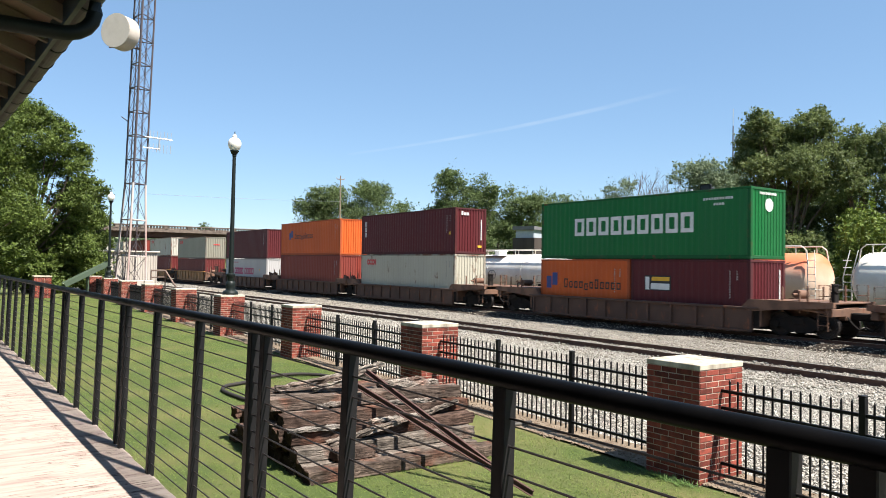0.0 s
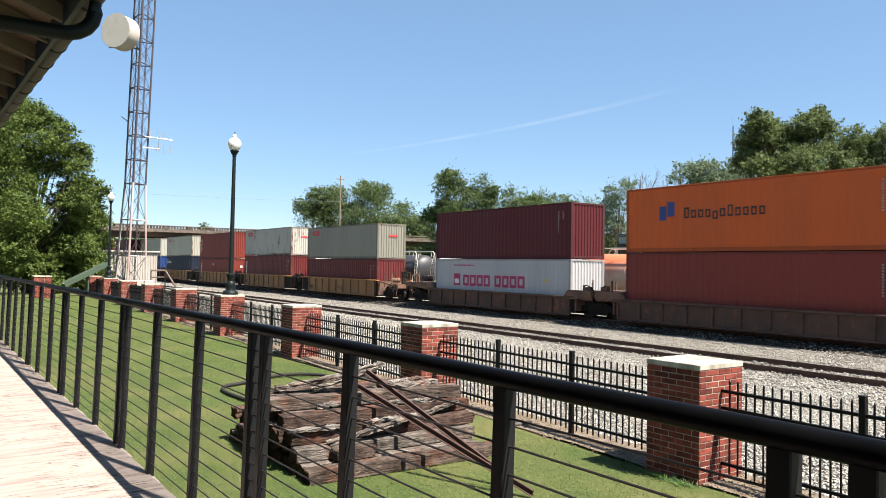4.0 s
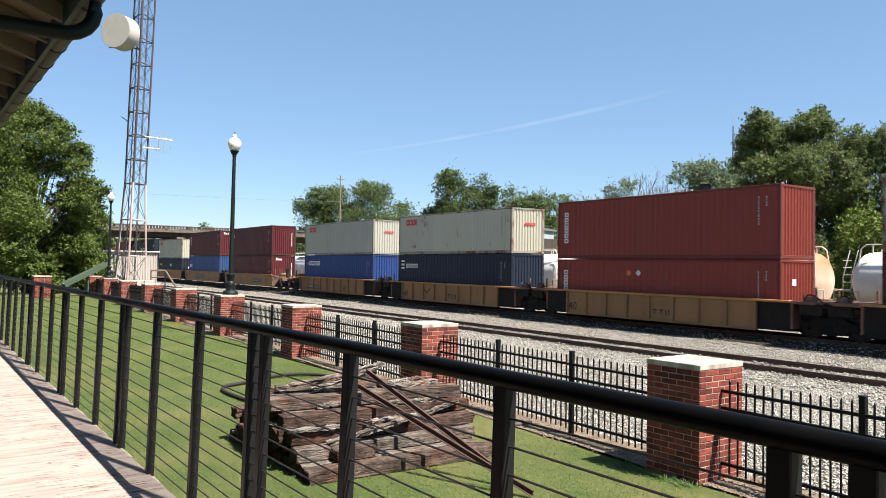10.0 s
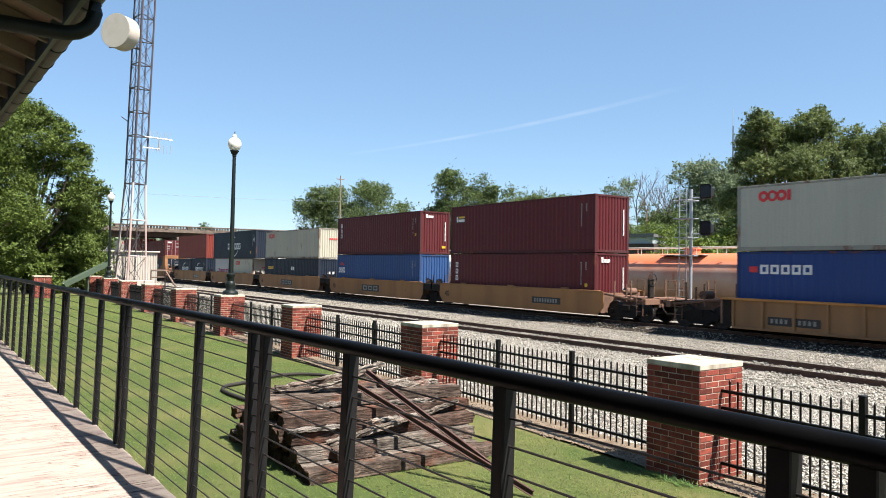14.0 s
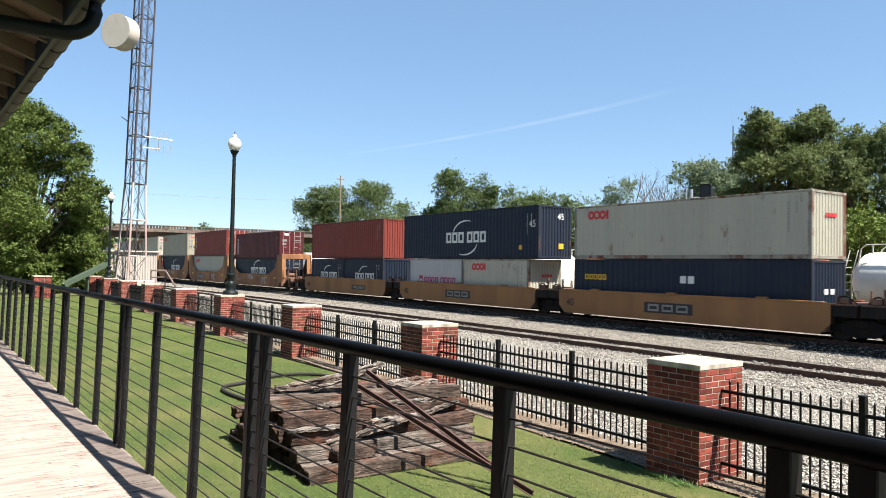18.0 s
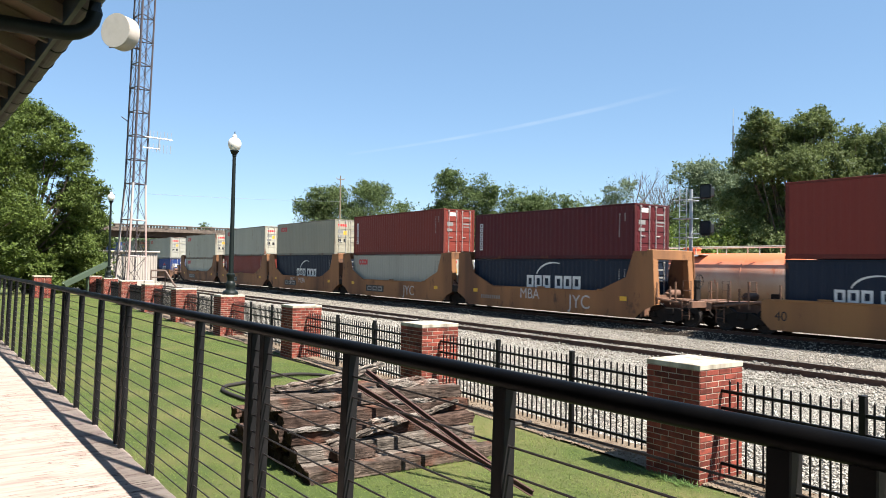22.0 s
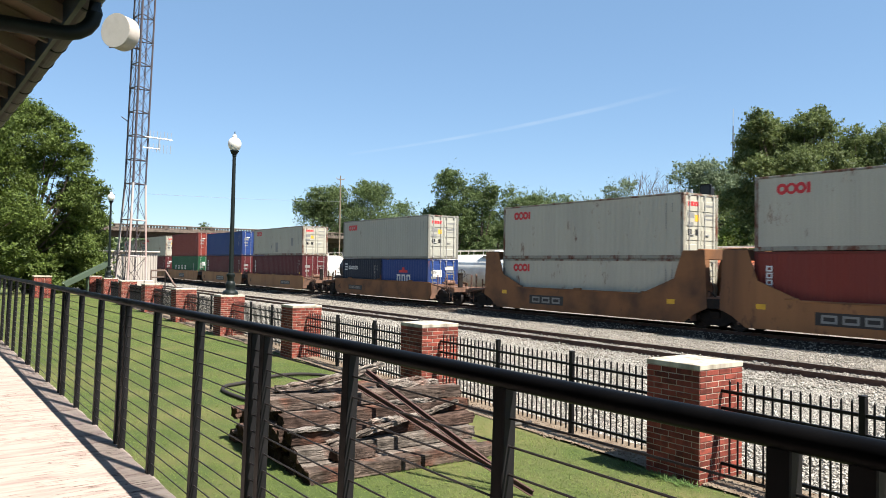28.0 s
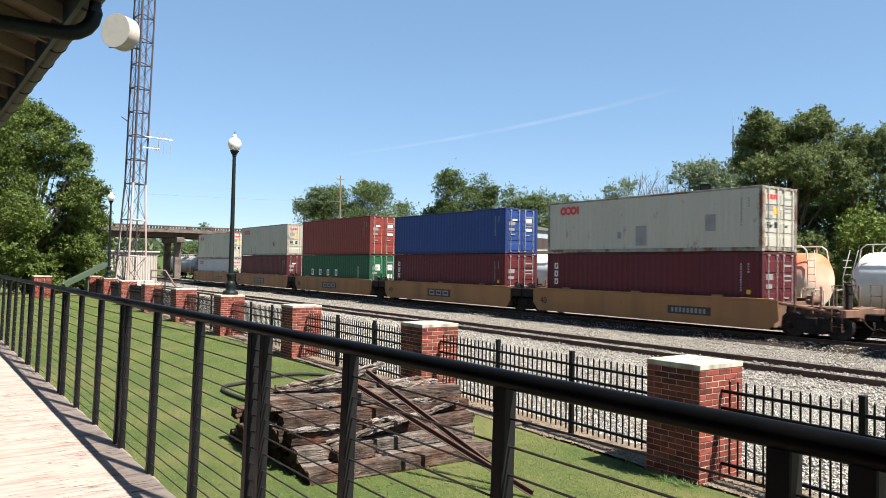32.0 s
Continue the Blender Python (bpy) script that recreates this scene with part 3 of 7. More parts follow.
SIDING_Y, MAIN_Y, YARD_Y, YARD_Z = 18.7, 27.6, 38.5, -0.45
track(SIDING_Y, 0.0, -230, 25, "rusty siding track on grey ballast", 110, 4)
track(MAIN_Y, 0.0, -460, 60, "main line track under the train", 90, 2)
track(YARD_Y, YARD_Z, -240, 40, "yard track where tank cars stand", 60, 2)


# ---- brick piers and fence ----
PIER_X = [-5.30, -11.50, -18.06, -24.64, -31.05, -37.5, -44.1, -50.65, -57.3, 0.39]
PIER_W, PIER_D = 0.77, 0.83
COURSES, COURSE_H = 19, 0.0695


def pier_bricks():
    """Side, ends and height of every brick of one pier, laid in a running bond."""
    out = []
    for k in range(COURSES):
        for side in range(4):
            span = PIER_W if side % 2 == 0 else PIER_D
            lens = [0.2, 0.2, 0.2, 0.1] if (k + side) % 2 == 0 else [0.1, 0.2, 0.2, 0.2]
            a = 0.0
            for L in lens:
                l2 = L / 0.7 * span
                out.append((side, a + 0.0055, a + l2 - 0.0055, k * COURSE_H))
                a += l2
    return out


def pier(x, as_parts):
    p = empty("brick_pier", (x - PIER_W / 2, fence_y(x) + PIER_D / 2, 0))
    tagged(p, "square red brick pier with a pale concrete cap", "pier", "piers of the fence")
    h, w, d = COURSES * COURSE_H, PIER_W / 2, PIER_D / 2
    part("mortar_core", Geo().box(-w + 0.003, w - 0.003, -d + 0.003, d - 0.003, -0.1, h), M["mortar"], p, "pale mortar joints")
    part("cap", Geo().cbox(-w - 0.005, w + 0.005, -d - 0.005, d + 0.005, h, h + 0.064, 0.006), M["cap_stone"], p, "weathered pale concrete cap")
    rng = random.Random(int(abs(x) * 100))
    joined = Geo()
    for side, a0, a1, z in pier_bricks():
        out = rng.uniform(0.0, 0.004)
        key = round(a1 - a0, 3)
        half, reach = (w, d) if side % 2 == 0 else (d, w)
        m = pose(0, 0, 0, 0, 0, 90 * side) @ pose((a0 + a1) / 2 - half, -reach + 0.05 - out, z + 0.003)
        if as_parts:
            me = BRICKS.get(key)
            if me is None:
                me = BRICKS[key] = Geo().cbox(-key / 2, key / 2, -0.05, 0.05, 0, COURSE_H - 0.011, 0.003).mesh("brick", M["brick"])
                fix_normals(me)
            ob = new("brick", me)
            ob.parent = p
            ob.matrix_basis = m
        else:
            joined.cbox(-key / 2, key / 2, -0.05, 0.05, 0, COURSE_H - 0.011, 0.003, m)
    if not as_parts:
        tagged(part("brickwork", joined, M["brick_far"], p), kind="stuff")


BRICKS = {}


def island_brick():
    m = M["brick"].copy()
    m.name = "brick_joined"
    nt = m.node_tree
    geo = nt.nodes.new("ShaderNodeNewGeometry")
    for n in nt.nodes:
        if n.type == "OBJECT_INFO":
            for l in list(nt.links):
                if l.from_node == n:
                    nt.links.new(geo.outputs["Random Per Island"], l.to_socket)
    return m


M["brick_far"] = island_brick()


def fence_panel(x0, x1, post=True):
    """A steel picket panel from x0 (left) to x1, standing on the line of the piers' middles, with a post at its left end."""
    yc = fence_y(x0) + PIER_D / 2
    L = x1 - x0
    p = empty("fence_panel", (x0, yc, 0), -math.atan(0.032))
    tagged(p, "black steel picket fence panel between brick piers", "fence", "fence panels")
    for z, hh in ((1.06, 0.018), (0.86, 0.018), (0.21, 0.018)):
        part("rail", Geo().cbox(0, L, -0.019, 0.019, z - hh, z + hh, 0.004), M["fence_paint"], p)
    if post:
        part("post", Geo().cbox(-0.032, 0.032, -0.032, 0.032, -0.05, 1.24, 0.004).cbox(-0.038, 0.038, -0.038, 0.038, 1.24, 1.262, 0.008), M["fence_paint"], p)
    n = max(2, round(L / 0.112))
    for i in range(1, n):
        part("picket", PICKET, None, p, at=(i * L / n, 0, 0))


g = Geo().cbox(-0.0095, 0.0095, -0.0095, 0.0095, 0.10, 1.175, 0.003)
g.add([(-0.0095, -0.0095, 1.175), (0.0095, -0.0095, 1.175), (0.0095, 0.0095, 1.175), (-0.0095, 0.0095, 1.175), (0, 0, 1.205)],
      [(0, 1, 4), (1, 2, 4), (2, 3, 4), (3, 0, 4)])
PICKET = g.mesh("picket", M["fence_paint"])
fix_normals(PICKET)

for i, x in enumerate(PIER_X):
    pier(x, i in (0, 1))
for i, x in enumerate([PIER_X[9]] + PIER_X[:8]):
    left = PIER_X[:9]
    a, b = left[i], x - PIER_W
    for k in range(3):
        fence_panel(a + (b - a) * k / 3, a + (b - a) * (k + 1) / 3, k > 0)


# ---- depot deck and cable railing ----
DECK = 1.10
DECK_RZ = math.atan(0.026)


def deck():
    d = tagged(empty("deck", (0, 1.33, DECK), DECK_RZ), "sun-bleached wooden platform deck of pale boards", "deck", kind="structure")
    part("joist", Geo().box(-34, 4, -0.115, -0.055, -0.32, -0.045), M["deck_board"], d, "wooden rim joist under the boards")
    part("substructure", Geo().box(-34, 4, -5.2, -4.6, -1.1, -0.05).box(-34, 4, -0.35, -0.25, -1.1, -0.05), M["deck_board"], d)
    me = Geo().cbox(-0.0693, 0.0693, -5.2, -0.016, -0.045, 0.0, 0.0015).mesh("board", M["deck_board"])
    fix_normals(me)
    rng = random.Random(4)
    for i in range(270):
        part("board", me, None, d, at=(3.9 - i * 0.140, rng.uniform(-0.006, 0.006), rng.uniform(-0.0006, 0.0006)))


deck()


def railing():
    r = tagged(empty("cable_railing", (0, 1.33, DECK), DECK_RZ), "black steel deck railing with thin steel cables", "railing")
    top, lean = 1.082, math.tan(radians(1.6))
    part("handrail", Geo().cyl((-33.5, 0, top), (3, 0, top), 0.0265, n=20), M["black_paint"], r, "round black steel handrail", smooth=True)
    post = Geo().cbox(-0.025, 0.025, -0.01, 0.034, -0.30, 1.06, 0.003).mesh("post", M["post_paint"])
    fix_normals(post)
    x, i = 1.048, 0
    while x > -33:
        pair = i % 3 == 2
        for dx in ((-0.075, 0.075) if pair else (0,)):
            p = part("post", post, None, r, at=(x + dx, -top * lean, 0))
            p.rotation_euler = (-math.atan(lean), 0, 0)
        x -= 0.8742
        i += 1
    for k in range(13):
        z = 0.976 - k * 0.0757
        y = 0.012 - (top - z) * lean
        part("cable", Geo().cyl((-33.5, y, z), (3, y, z), 0.0036, n=6), M["cable"], r, "thin taut steel cable")


railing()


# ---- depot eave ----
def eave():
    e = tagged(empty("depot_roof", (0, 0.912, 4.22), math.atan(0.0385)), "overhanging depot roof with exposed cream rafters", "roof", kind="structure")
    s = math.tan(radians(20))
    prof = [(0.02, 0.05), (-7, 0.05 + 7.02 * s), (-7, 0.11 + 7.02 * s), (0.02, 0.11)]
    part("roof_deck", Geo().prism(prof, -34, 5), M["roof_board"], e, "boarded underside of the roof")
    raf = Geo().prism([(-0.02, 0.048), (-6.5, 0.048 + 6.48 * s), (-6.5, -0.09 + 6.48 * s), (-0.02, -0.07)], -0.025, 0.025).mesh("rafter", M["cream_paint"])
    fix_normals(raf)
    x = 4.2
    while x > -33:
        part("rafter", raf, None, e, at=(x, 0, 0))
        x -= 0.62
    part("fascia", Geo().box(-34, 5, -0.02, 0.012, -0.10, 0.11), M["trim_paint"], e, "dull green painted fascia board")
    g = Geo()
    n, R = 10, 0.075
    prof = [(0.09 + R * math.cos(math.pi + math.pi * i / n), 0.02 + R * math.sin(math.pi + math.pi * i / n)) for i in range(n + 1)]
    prof += [(0.09 + (R - 0.006) * math.cos(2 * math.pi - math.pi * i / n), 0.02 + (R - 0.006) * math.sin(2 * math.pi - math.pi * i / n)) for i in range(n + 1)]
    part("gutter", g.prism(prof, -34, 5), M["gutter"], e, "pale half-round metal gutter")
    x = 3.9
    while x > -33:
        h = Geo()
        pr2 = [(0.09 + 0.082 * math.cos(math.pi + math.pi * i / n), 0.02 + 0.082 * math.sin(math.pi + math.pi * i / n)) for i in range(n + 1)]
        pr2 += [(0.09 + 0.0755 * math.cos(2 * math.pi - math.pi * i / n), 0.02 + 0.0755 * math.sin(2 * math.pi - math.pi * i / n)) for i in range(n + 1)]
        part("gutter_hanger", h.prism(pr2, x - 0.018, x + 0.018), M["green_paint"], e)
        x -= 0.62
    part("downspout", Geo().tube([(-5.2, 0.09, 0.04), (-5.2, 0.09, -0.12), (-5.2, 0.075, -0.18), (-5.2, 0.04, -0.23), (-5.2, -0.01, -0.265), (-5.2, -0.07, -0.283), (-5.2, -0.14, -0.288), (-5.2, -0.5, -0.293),
                                  (-5.2, -3.2, -0.38)], 0.048, 16), M["green_paint"], e, "dark green downspout elbow", smooth=True)
    w = tagged(empty("wall_depot", (0, -3.6, 0), DECK_RZ), "painted wooden depot wall behind the platform", "wall", kind="structure")
    g = Geo()
    for k in range(28):
        g.box(-34, 5, -0.15, 0.0 + 0.006 * (k % 2), 1.05 + k * 0.15, 1.05 + k * 0.15 + 0.148)
    part("siding", g, M["cream_paint"], w)


eave()


# ---- pile of old ties with two steel rails ----
def old_tie(x, y, z, L=2.6, w=0.23, h=0.175, rz=0.0, rx=0.0, seed=0, label="weathered dark wooden railway tie in the pile", rough=1.0):
    """A squared tie with split top, checks in its sides and worn ends."""
    rng = random.Random(seed)
    bm = bmesh.new()
    n = 16
    ring = []
    sec = ((-1, -0.94), (-0.95, -1), (0.95, -1), (1, -0.94), (1, -0.2), (1, -0.12), (1, 0.4), (1, 0.93), (0.94, 1), (0.42, 1), (0.36, 1), (0.30, 1), (-0.25, 1), (-0.32, 1), (-0.38, 1), (-0.94, 1), (-1, 0.93), (-1, 0.1))
    split = {10: rng.random() < 0.8, 13: rng.random() < 0.6, 5: rng.random() < 0.6}
    bend = rng.uniform(-0.012, 0.012)
    for i in range(n + 1):
        t = -L / 2 + L * i / n
        row = []
        for k, (a, b) in enumerate(sec):
            jx, jz = rng.uniform(-0.004, 0.004) * rough, rng.uniform(-0.004, 0.004) * rough
            if split.get(k):
                dp = rng.uniform(0.008, 0.03)
                if k == 5:
                    jx -= dp
                else:
                    jz -= dp
            end = rng.uniform(-0.02, 0.02) if i in (0, n) else 0
            row.append(bm.verts.new((a * w / 2 + jx + bend * math.sin(3.1 * i / n), t + end, b * h / 2 + jz)))
        ring.append(row)
    m = len(sec)
    for i in range(n):
        for k in range(m):
            bm.faces.new((ring[i][k], ring[i][(k + 1) % m], ring[i + 1][(k + 1) % m], ring[i + 1][k]))
    bm.faces.new(ring[0][::-1]).material_index = 1
    bm.faces.new(ring[-1]).material_index = 1
    bmesh.ops.recalc_face_normals(bm, faces=bm.faces)
    me = bpy.data.meshes.new("railway_tie")
    bm.to_mesh(me)
    bm.free()
    me.materials.append(M["tie_wood"])
    me.materials.append(M["tie_end_shade"])
    ob = new("railway_tie", me)
    ob.location = (x, y, z)
    ob.rotation_euler = (radians(rx), 0, radians(rz))
    return tagged(ob, label, "railway tie", "pile of old ties")


def splinter(p0, p1, w, h, seed):
    """A split grey length of wood from p0 to p1."""
    a, b = Vector(p0), Vector(p1)
    d = b - a
    c = (a + b) / 2
    ob = old_tie(c.x, c.y, c.z, d.length, w, h, -math.degrees(math.atan2(d.x, d.y)), math.degrees(math.asin(d.z / d.length)), seed, "grey splintered length of old tie on the pile", 3.2)
    ob.data.materials[0] = M["splinter"]
    ob.data.materials[1] = M["splinter"]


def pile():
    rng = random.Random(23)
    k = 0
    T = 0.152
    # front tie and number of ties in each layer, from the lawn upwards
    for j, (front, n) in enumerate(((-7.72, 11), (-8.13, 9), (-8.29, 8), (-8.49, 6), (-8.74, 4))):
        x = front
        for i in range(n):
            k += 1
            w = rng.uniform(0.20, 0.235)
            L = rng.uniform(2.48, 2.68)
            y = 4.83 + rng.uniform(-0.09, 0.09)
            h = T * rng.uniform(0.95, 1.0)
            rz = rng.uniform(-1.2, 1.2)
            if i == 0:
                L, y, rz = ((2.66, 4.82, -1.0), (2.58, 4.80, 0.4), (2.66, 4.84, -1.2), (2.7, 4.85, -2.2), (2.74, 4.84, -5.5))[j]
            elif j == 4:
                rz -= 5.0
            elif i >= n - 2 and j > 0:
                y += 0.03
            old_tie(x + (rng.uniform(-0.02, 0.02) if i else 0.0), y, 0.004 + j * (T + 0.006) + h / 2, L, w if i else 0.23, h, rz, 0, k)
            x -= rng.uniform(0.245, 0.275)
    old_tie(-7.91, 4.18, 0.004 + T + 0.07, 0.52, 0.19, 0.13, 2.5, 0, 91, "short broken railway tie on the pile")
    # split and broken pieces thrown on top
    for q, (p0, p1, w, h) in enumerate((((-9.20, 3.70, 0.84), (-8.86, 4.62, 1.0), 0.16, 0.05), ((-9.12, 4.10, 0.88), (-8.78, 5.10, 1.14), 0.13, 0.05), ((-8.92, 4.10, 0.84), (-8.72, 4.85, 1.03), 0.10, 0.04),
                                        ((-9.05, 4.3, 0.90), (-8.70, 4.95, 1.08), 0.05, 0.03), ((-8.9, 5.1, 0.82), (-9.05, 5.85, 0.84), 0.13, 0.05), ((-8.75, 5.3, 0.80), (-8.92, 6.02, 0.81), 0.16, 0.05),
                                        ((-8.25, 5.38, 0.50), (-8.30, 6.00, 0.62), 0.07, 0.04), ((-8.68, 4.05, 0.66), (-8.62, 4.50, 0.70), 0.07, 0.04), ((-8.21, 3.46, 0.50), (-8.20, 4.30, 0.49), 0.10, 0.035),
                                        ((-8.06, 3.92, 0.335), (-8.10, 5.15, 0.52), 0.10, 0.045), ((-8.24, 4.6, 0.495), (-8.24, 5.4, 0.50), 0.11, 0.03), ((-8.45, 4.9, 0.655), (-8.42, 5.7, 0.65), 0.12, 0.035))):
        splinter(p0, p1, w, h, 300 + q)
    for p0, p1 in (((-8.30, 4.42, 0.98), (-5.98, 5.35, 0.07)), ((-8.52, 4.68, 1.11), (-6.41, 5.40, 0.10))):
        a, b = Vector(p0), Vector(p1)
        me = Geo().prism([(u, w - 0.05) for u, w in [(p * 0.42, q * 0.36) for p, q in rail_profile()]], 0, (b - a).length).mesh("steel_rail", M["rusty_rail"])
        fix_normals(me)
        ob = new("steel_rail", me)
        ob.location = a
        ob.rotation_euler = (b - a).normalized().to_track_quat("X", "Z").to_euler()
        tagged(ob, "rusty length of steel rail leaning on the ties", "steel rail", "leaning rails")


pile()


def smooth_path(pts, n=5):
    """A rounded line through the points."""
    out = []
    for i in range(len(pts) - 1):
        p0, p1, p2, p3 = (Vector(pts[max(0, min(len(pts) - 1, i + j))]) for j in (-1, 0, 1, 2))
        for k in range(n):
            t = k / n
            out.append(0.5 * ((2 * p1) + (p2 - p0) * t + (2 * p0 - 5 * p1 + 4 * p2 - p3) * t * t + (3 * p1 - p0 - 3 * p2 + p3) * t ** 3))
    return out + [Vector(pts[-1])]


tagged(part("bent_pipe", Geo().tube(smooth_path([(-11.4, 5.0, 0.045), (-12.3, 4.7, 0.045), (-13.06, 4.57, 0.045), (-13.9, 4.55, 0.045), (-14.4, 4.75, 0.045), (-14.65, 5.2, 0.045), (-15.15, 5.96, 0.045),
                                                 (-15.25, 6.55, 0.045), (-14.85, 7.0, 0.045), (-14.2, 7.11, 0.045), (-13.4, 7.0, 0.045)]), 0.036, 10), M["pipe_black"], smooth=True),
       "bent black pipe lying on the lawn behind the ties", "pipe")
tagged(part("drain_pipe", Geo().cyl((-8.75, 7.32, 0.045), (-8.75, 7.75, 0.045), 0.034, n=14).cyl((-8.75, 7.30, 0.045), (-8.75, 7.33, 0.045), 0.040, n=14), M["gutter"], smooth=True),
       "short pale drain pipe end under the fence", "pipe")


# ---- street lamps on the piers ----
def street_lamp(x, y, z, h, lean):
    l = tagged(empty("street_lamp", (x, y, z)), "dark green post lamp with a white acorn globe", "street lamp", "lamps along the fence")
    l.rotation_euler = (-radians(lean), 0, 0)
    s = h / 5.6
    part("base", Geo().lathe((0, 0, 0), [(0.27, 0), (0.27, 0.07), (0.24, 0.12), (0.165, 0.16), (0.145, 0.24), (0.165, 0.30), (0.155, 0.42), (0.12, 0.46),
                                         (0.12, 0.60), (0.15, 0.64), (0.15, 0.70), (0.10, 0.74)], 24), M["green_paint"], l, "fluted cast base", smooth=True)
    part("shaft", Geo().lathe((0, 0, 0), [(0.085, 0.74), (0.075, 2.0 * s), (0.058, 4.75 * s), (0.075, 4.76 * s), (0.075, 4.80 * s)], 20), M["green_paint"], l, smooth=True)
    part("fitter", Geo().lathe((0, 0, 4.80 * s), [(0.05, 0), (0.10, 0.04), (0.12, 0.10), (0.15, 0.13), (0.15, 0.16), (0.10, 0.17)], 20), M["green_paint"], l, smooth=True)
    part("globe", Geo().lathe((0, 0, 4.96 * s), [(0.12, 0), (0.17, 0.05), (0.225, 0.17), (0.225, 0.27), (0.19, 0.37), (0.12, 0.43), (0.075, 0.46), (0.085, 0.49), (0.05, 0.55), (0.02, 0.58)], 24),
         M["globe"], l, "white acorn glass globe", smooth=True)
    part("finial", Geo().lathe((0, 0, 4.96 * s + 0.58), [(0.015, 0), (0.022, 0.03), (0.006, 0.09)], 10), M["green_paint"], l, smooth=True)


street_lamp(PIER_X[3] - 0.36, fence_y(PIER_X[3]) + 0.44, COURSES * COURSE_H + 0.064, 5.63, 0.4)
street_lamp(PIER_X[7] - 0.36, fence_y(PIER_X[7]) + 0.34, COURSES * COURSE_H + 0.064, 5.6, 0.3)


# ---- lattice tower by the shed ----
def lattice_tower():
    cx, cy, zb, top = -64.5, 13.05, -0.1, 31.0
    t = tagged(empty("radio_tower", (cx, cy, zb)), "grey rust-stained steel lattice radio tower", "tower")
    t.rotation_euler = (-radians(1.5), 0, 0)
    waist = 9.0

    def leg(k, z):
        a = radians(90 + 120 * k + 12)
        r = 0.92 if z > waist else 0.92 + 0.5 * (waist - z) / waist
        return Vector((r * math.cos(a), r * math.sin(a), z))

    zs = steps(0, waist, 3) + steps(waist, top, 11)[1:]
    for k in range(3):
        part("leg", Geo().cyl(leg(k, waist), leg(k, top), 0.075, n=8), M["tower_steel"], t)
        part("lower_leg", Geo().cyl(leg(k, 0), leg(k, waist), 0.085, n=8), M["tower_pale"], t, "pale rust-stained lower leg")
    for k in range(3):
        for a, b in zip(zs, zs[1:]):
            j = (k + 1) % 3
            part("brace", Geo().cyl(leg(k, a), leg(j, b), 0.020, n=6), M["tower_steel"], t)
            part("brace", Geo().cyl(leg(j, a), leg(k, b), 0.020, n=6), M["tower_steel"], t)
            part("girt", Geo().cyl(leg(k, b), leg(j, b), 0.05, n=6), M["tower_pale" if b < 8 else "tower_steel"], t)
    ladder = Geo()
    for s in (-0.18, 0.18):
        ladder.cyl((s, 0.35, 0.5), (s, 0.35, top), 0.03, n=6)
    for i in range(90):
        ladder.cyl((-0.18, 0.35, 0.6 + i * 0.33), (0.18, 0.35, 0.6 + i * 0.33), 0.015, n=5)
    part("ladder", ladder, M["tower_steel"], t)
    for s in (0.0, 0.12, -0.3):
        part("feed_line", Geo().cyl((0.1 + s, -0.2 + s * 0.5, 0.5), (0.1 + s, -0.2 + s * 0.5, top), 0.045, n=8), M["tower_steel"], t)
    # drum antenna
    d = Vector((0.62, -0.78, -0.02)).normalized()
    c = Vector((0.35, -1.72, 21.2))
    g = Geo()
    g.cyl(c - d * 0.55, c + d * 0.70, 1.38, n=36)
    part("drum_antenna", g, M["dish"], t, "large pale drum-shaped dish antenna", smooth=True)
    g = Geo()
    g.cyl(c + d * 0.66, c + d * 0.68, 1.41, n=36)
    part("drum_rim", g, M["dish"], t)
    part("antenna_mount", Geo().cyl(c - d * 0.5, (0, 0, 21.4), 0.09, n=8).cyl(c - d * 0.5 + Vector((0, 0, -0.9)), (0, 0, 20.2), 0.06, n=8)
         .cyl(c + Vector((0.3, -0.9, -1.45)), (0.2, -0.2, 20.3), 0.06, n=8), M["tower_steel"], t)
    # small aerial on an arm
    y0, z0 = 0.9, 13.0
    part("aerial_arm", Geo().cyl((0.1, y0 - 0.4, z0), (0.1, y0 + 1.9, z0), 0.05, n=8).cyl((0.1, y0 - 0.4, z0 - 0.9), (0.1, y0 + 0.9, z0 - 0.9), 0.05, n=8)
         .cyl((0.1, y0 + 0.85, z0 + 0.1), (0.1, y0 + 0.85, z0 - 1.0), 0.06, n=8), M["galv"], t)
    for i in range(7):
        yy = y0 + 0.1 + i * 0.28
        part("aerial_rod", Geo().cyl((0.1, yy, z0 + 0.6), (0.1, yy, z0 - 0.15), 0.026, n=5).cyl((0.1, yy, z0 - 0.5), (0.1, yy, z0 - 1.2), 0.026, n=5), M["galv"], t)
    part("stub_arm", Geo().cyl(leg(1, 14.2), leg(1, 14.2) + Vector((0.2, -0.6, 0.3)), 0.04, n=6), M["tower_steel"], t)


lattice_tower()


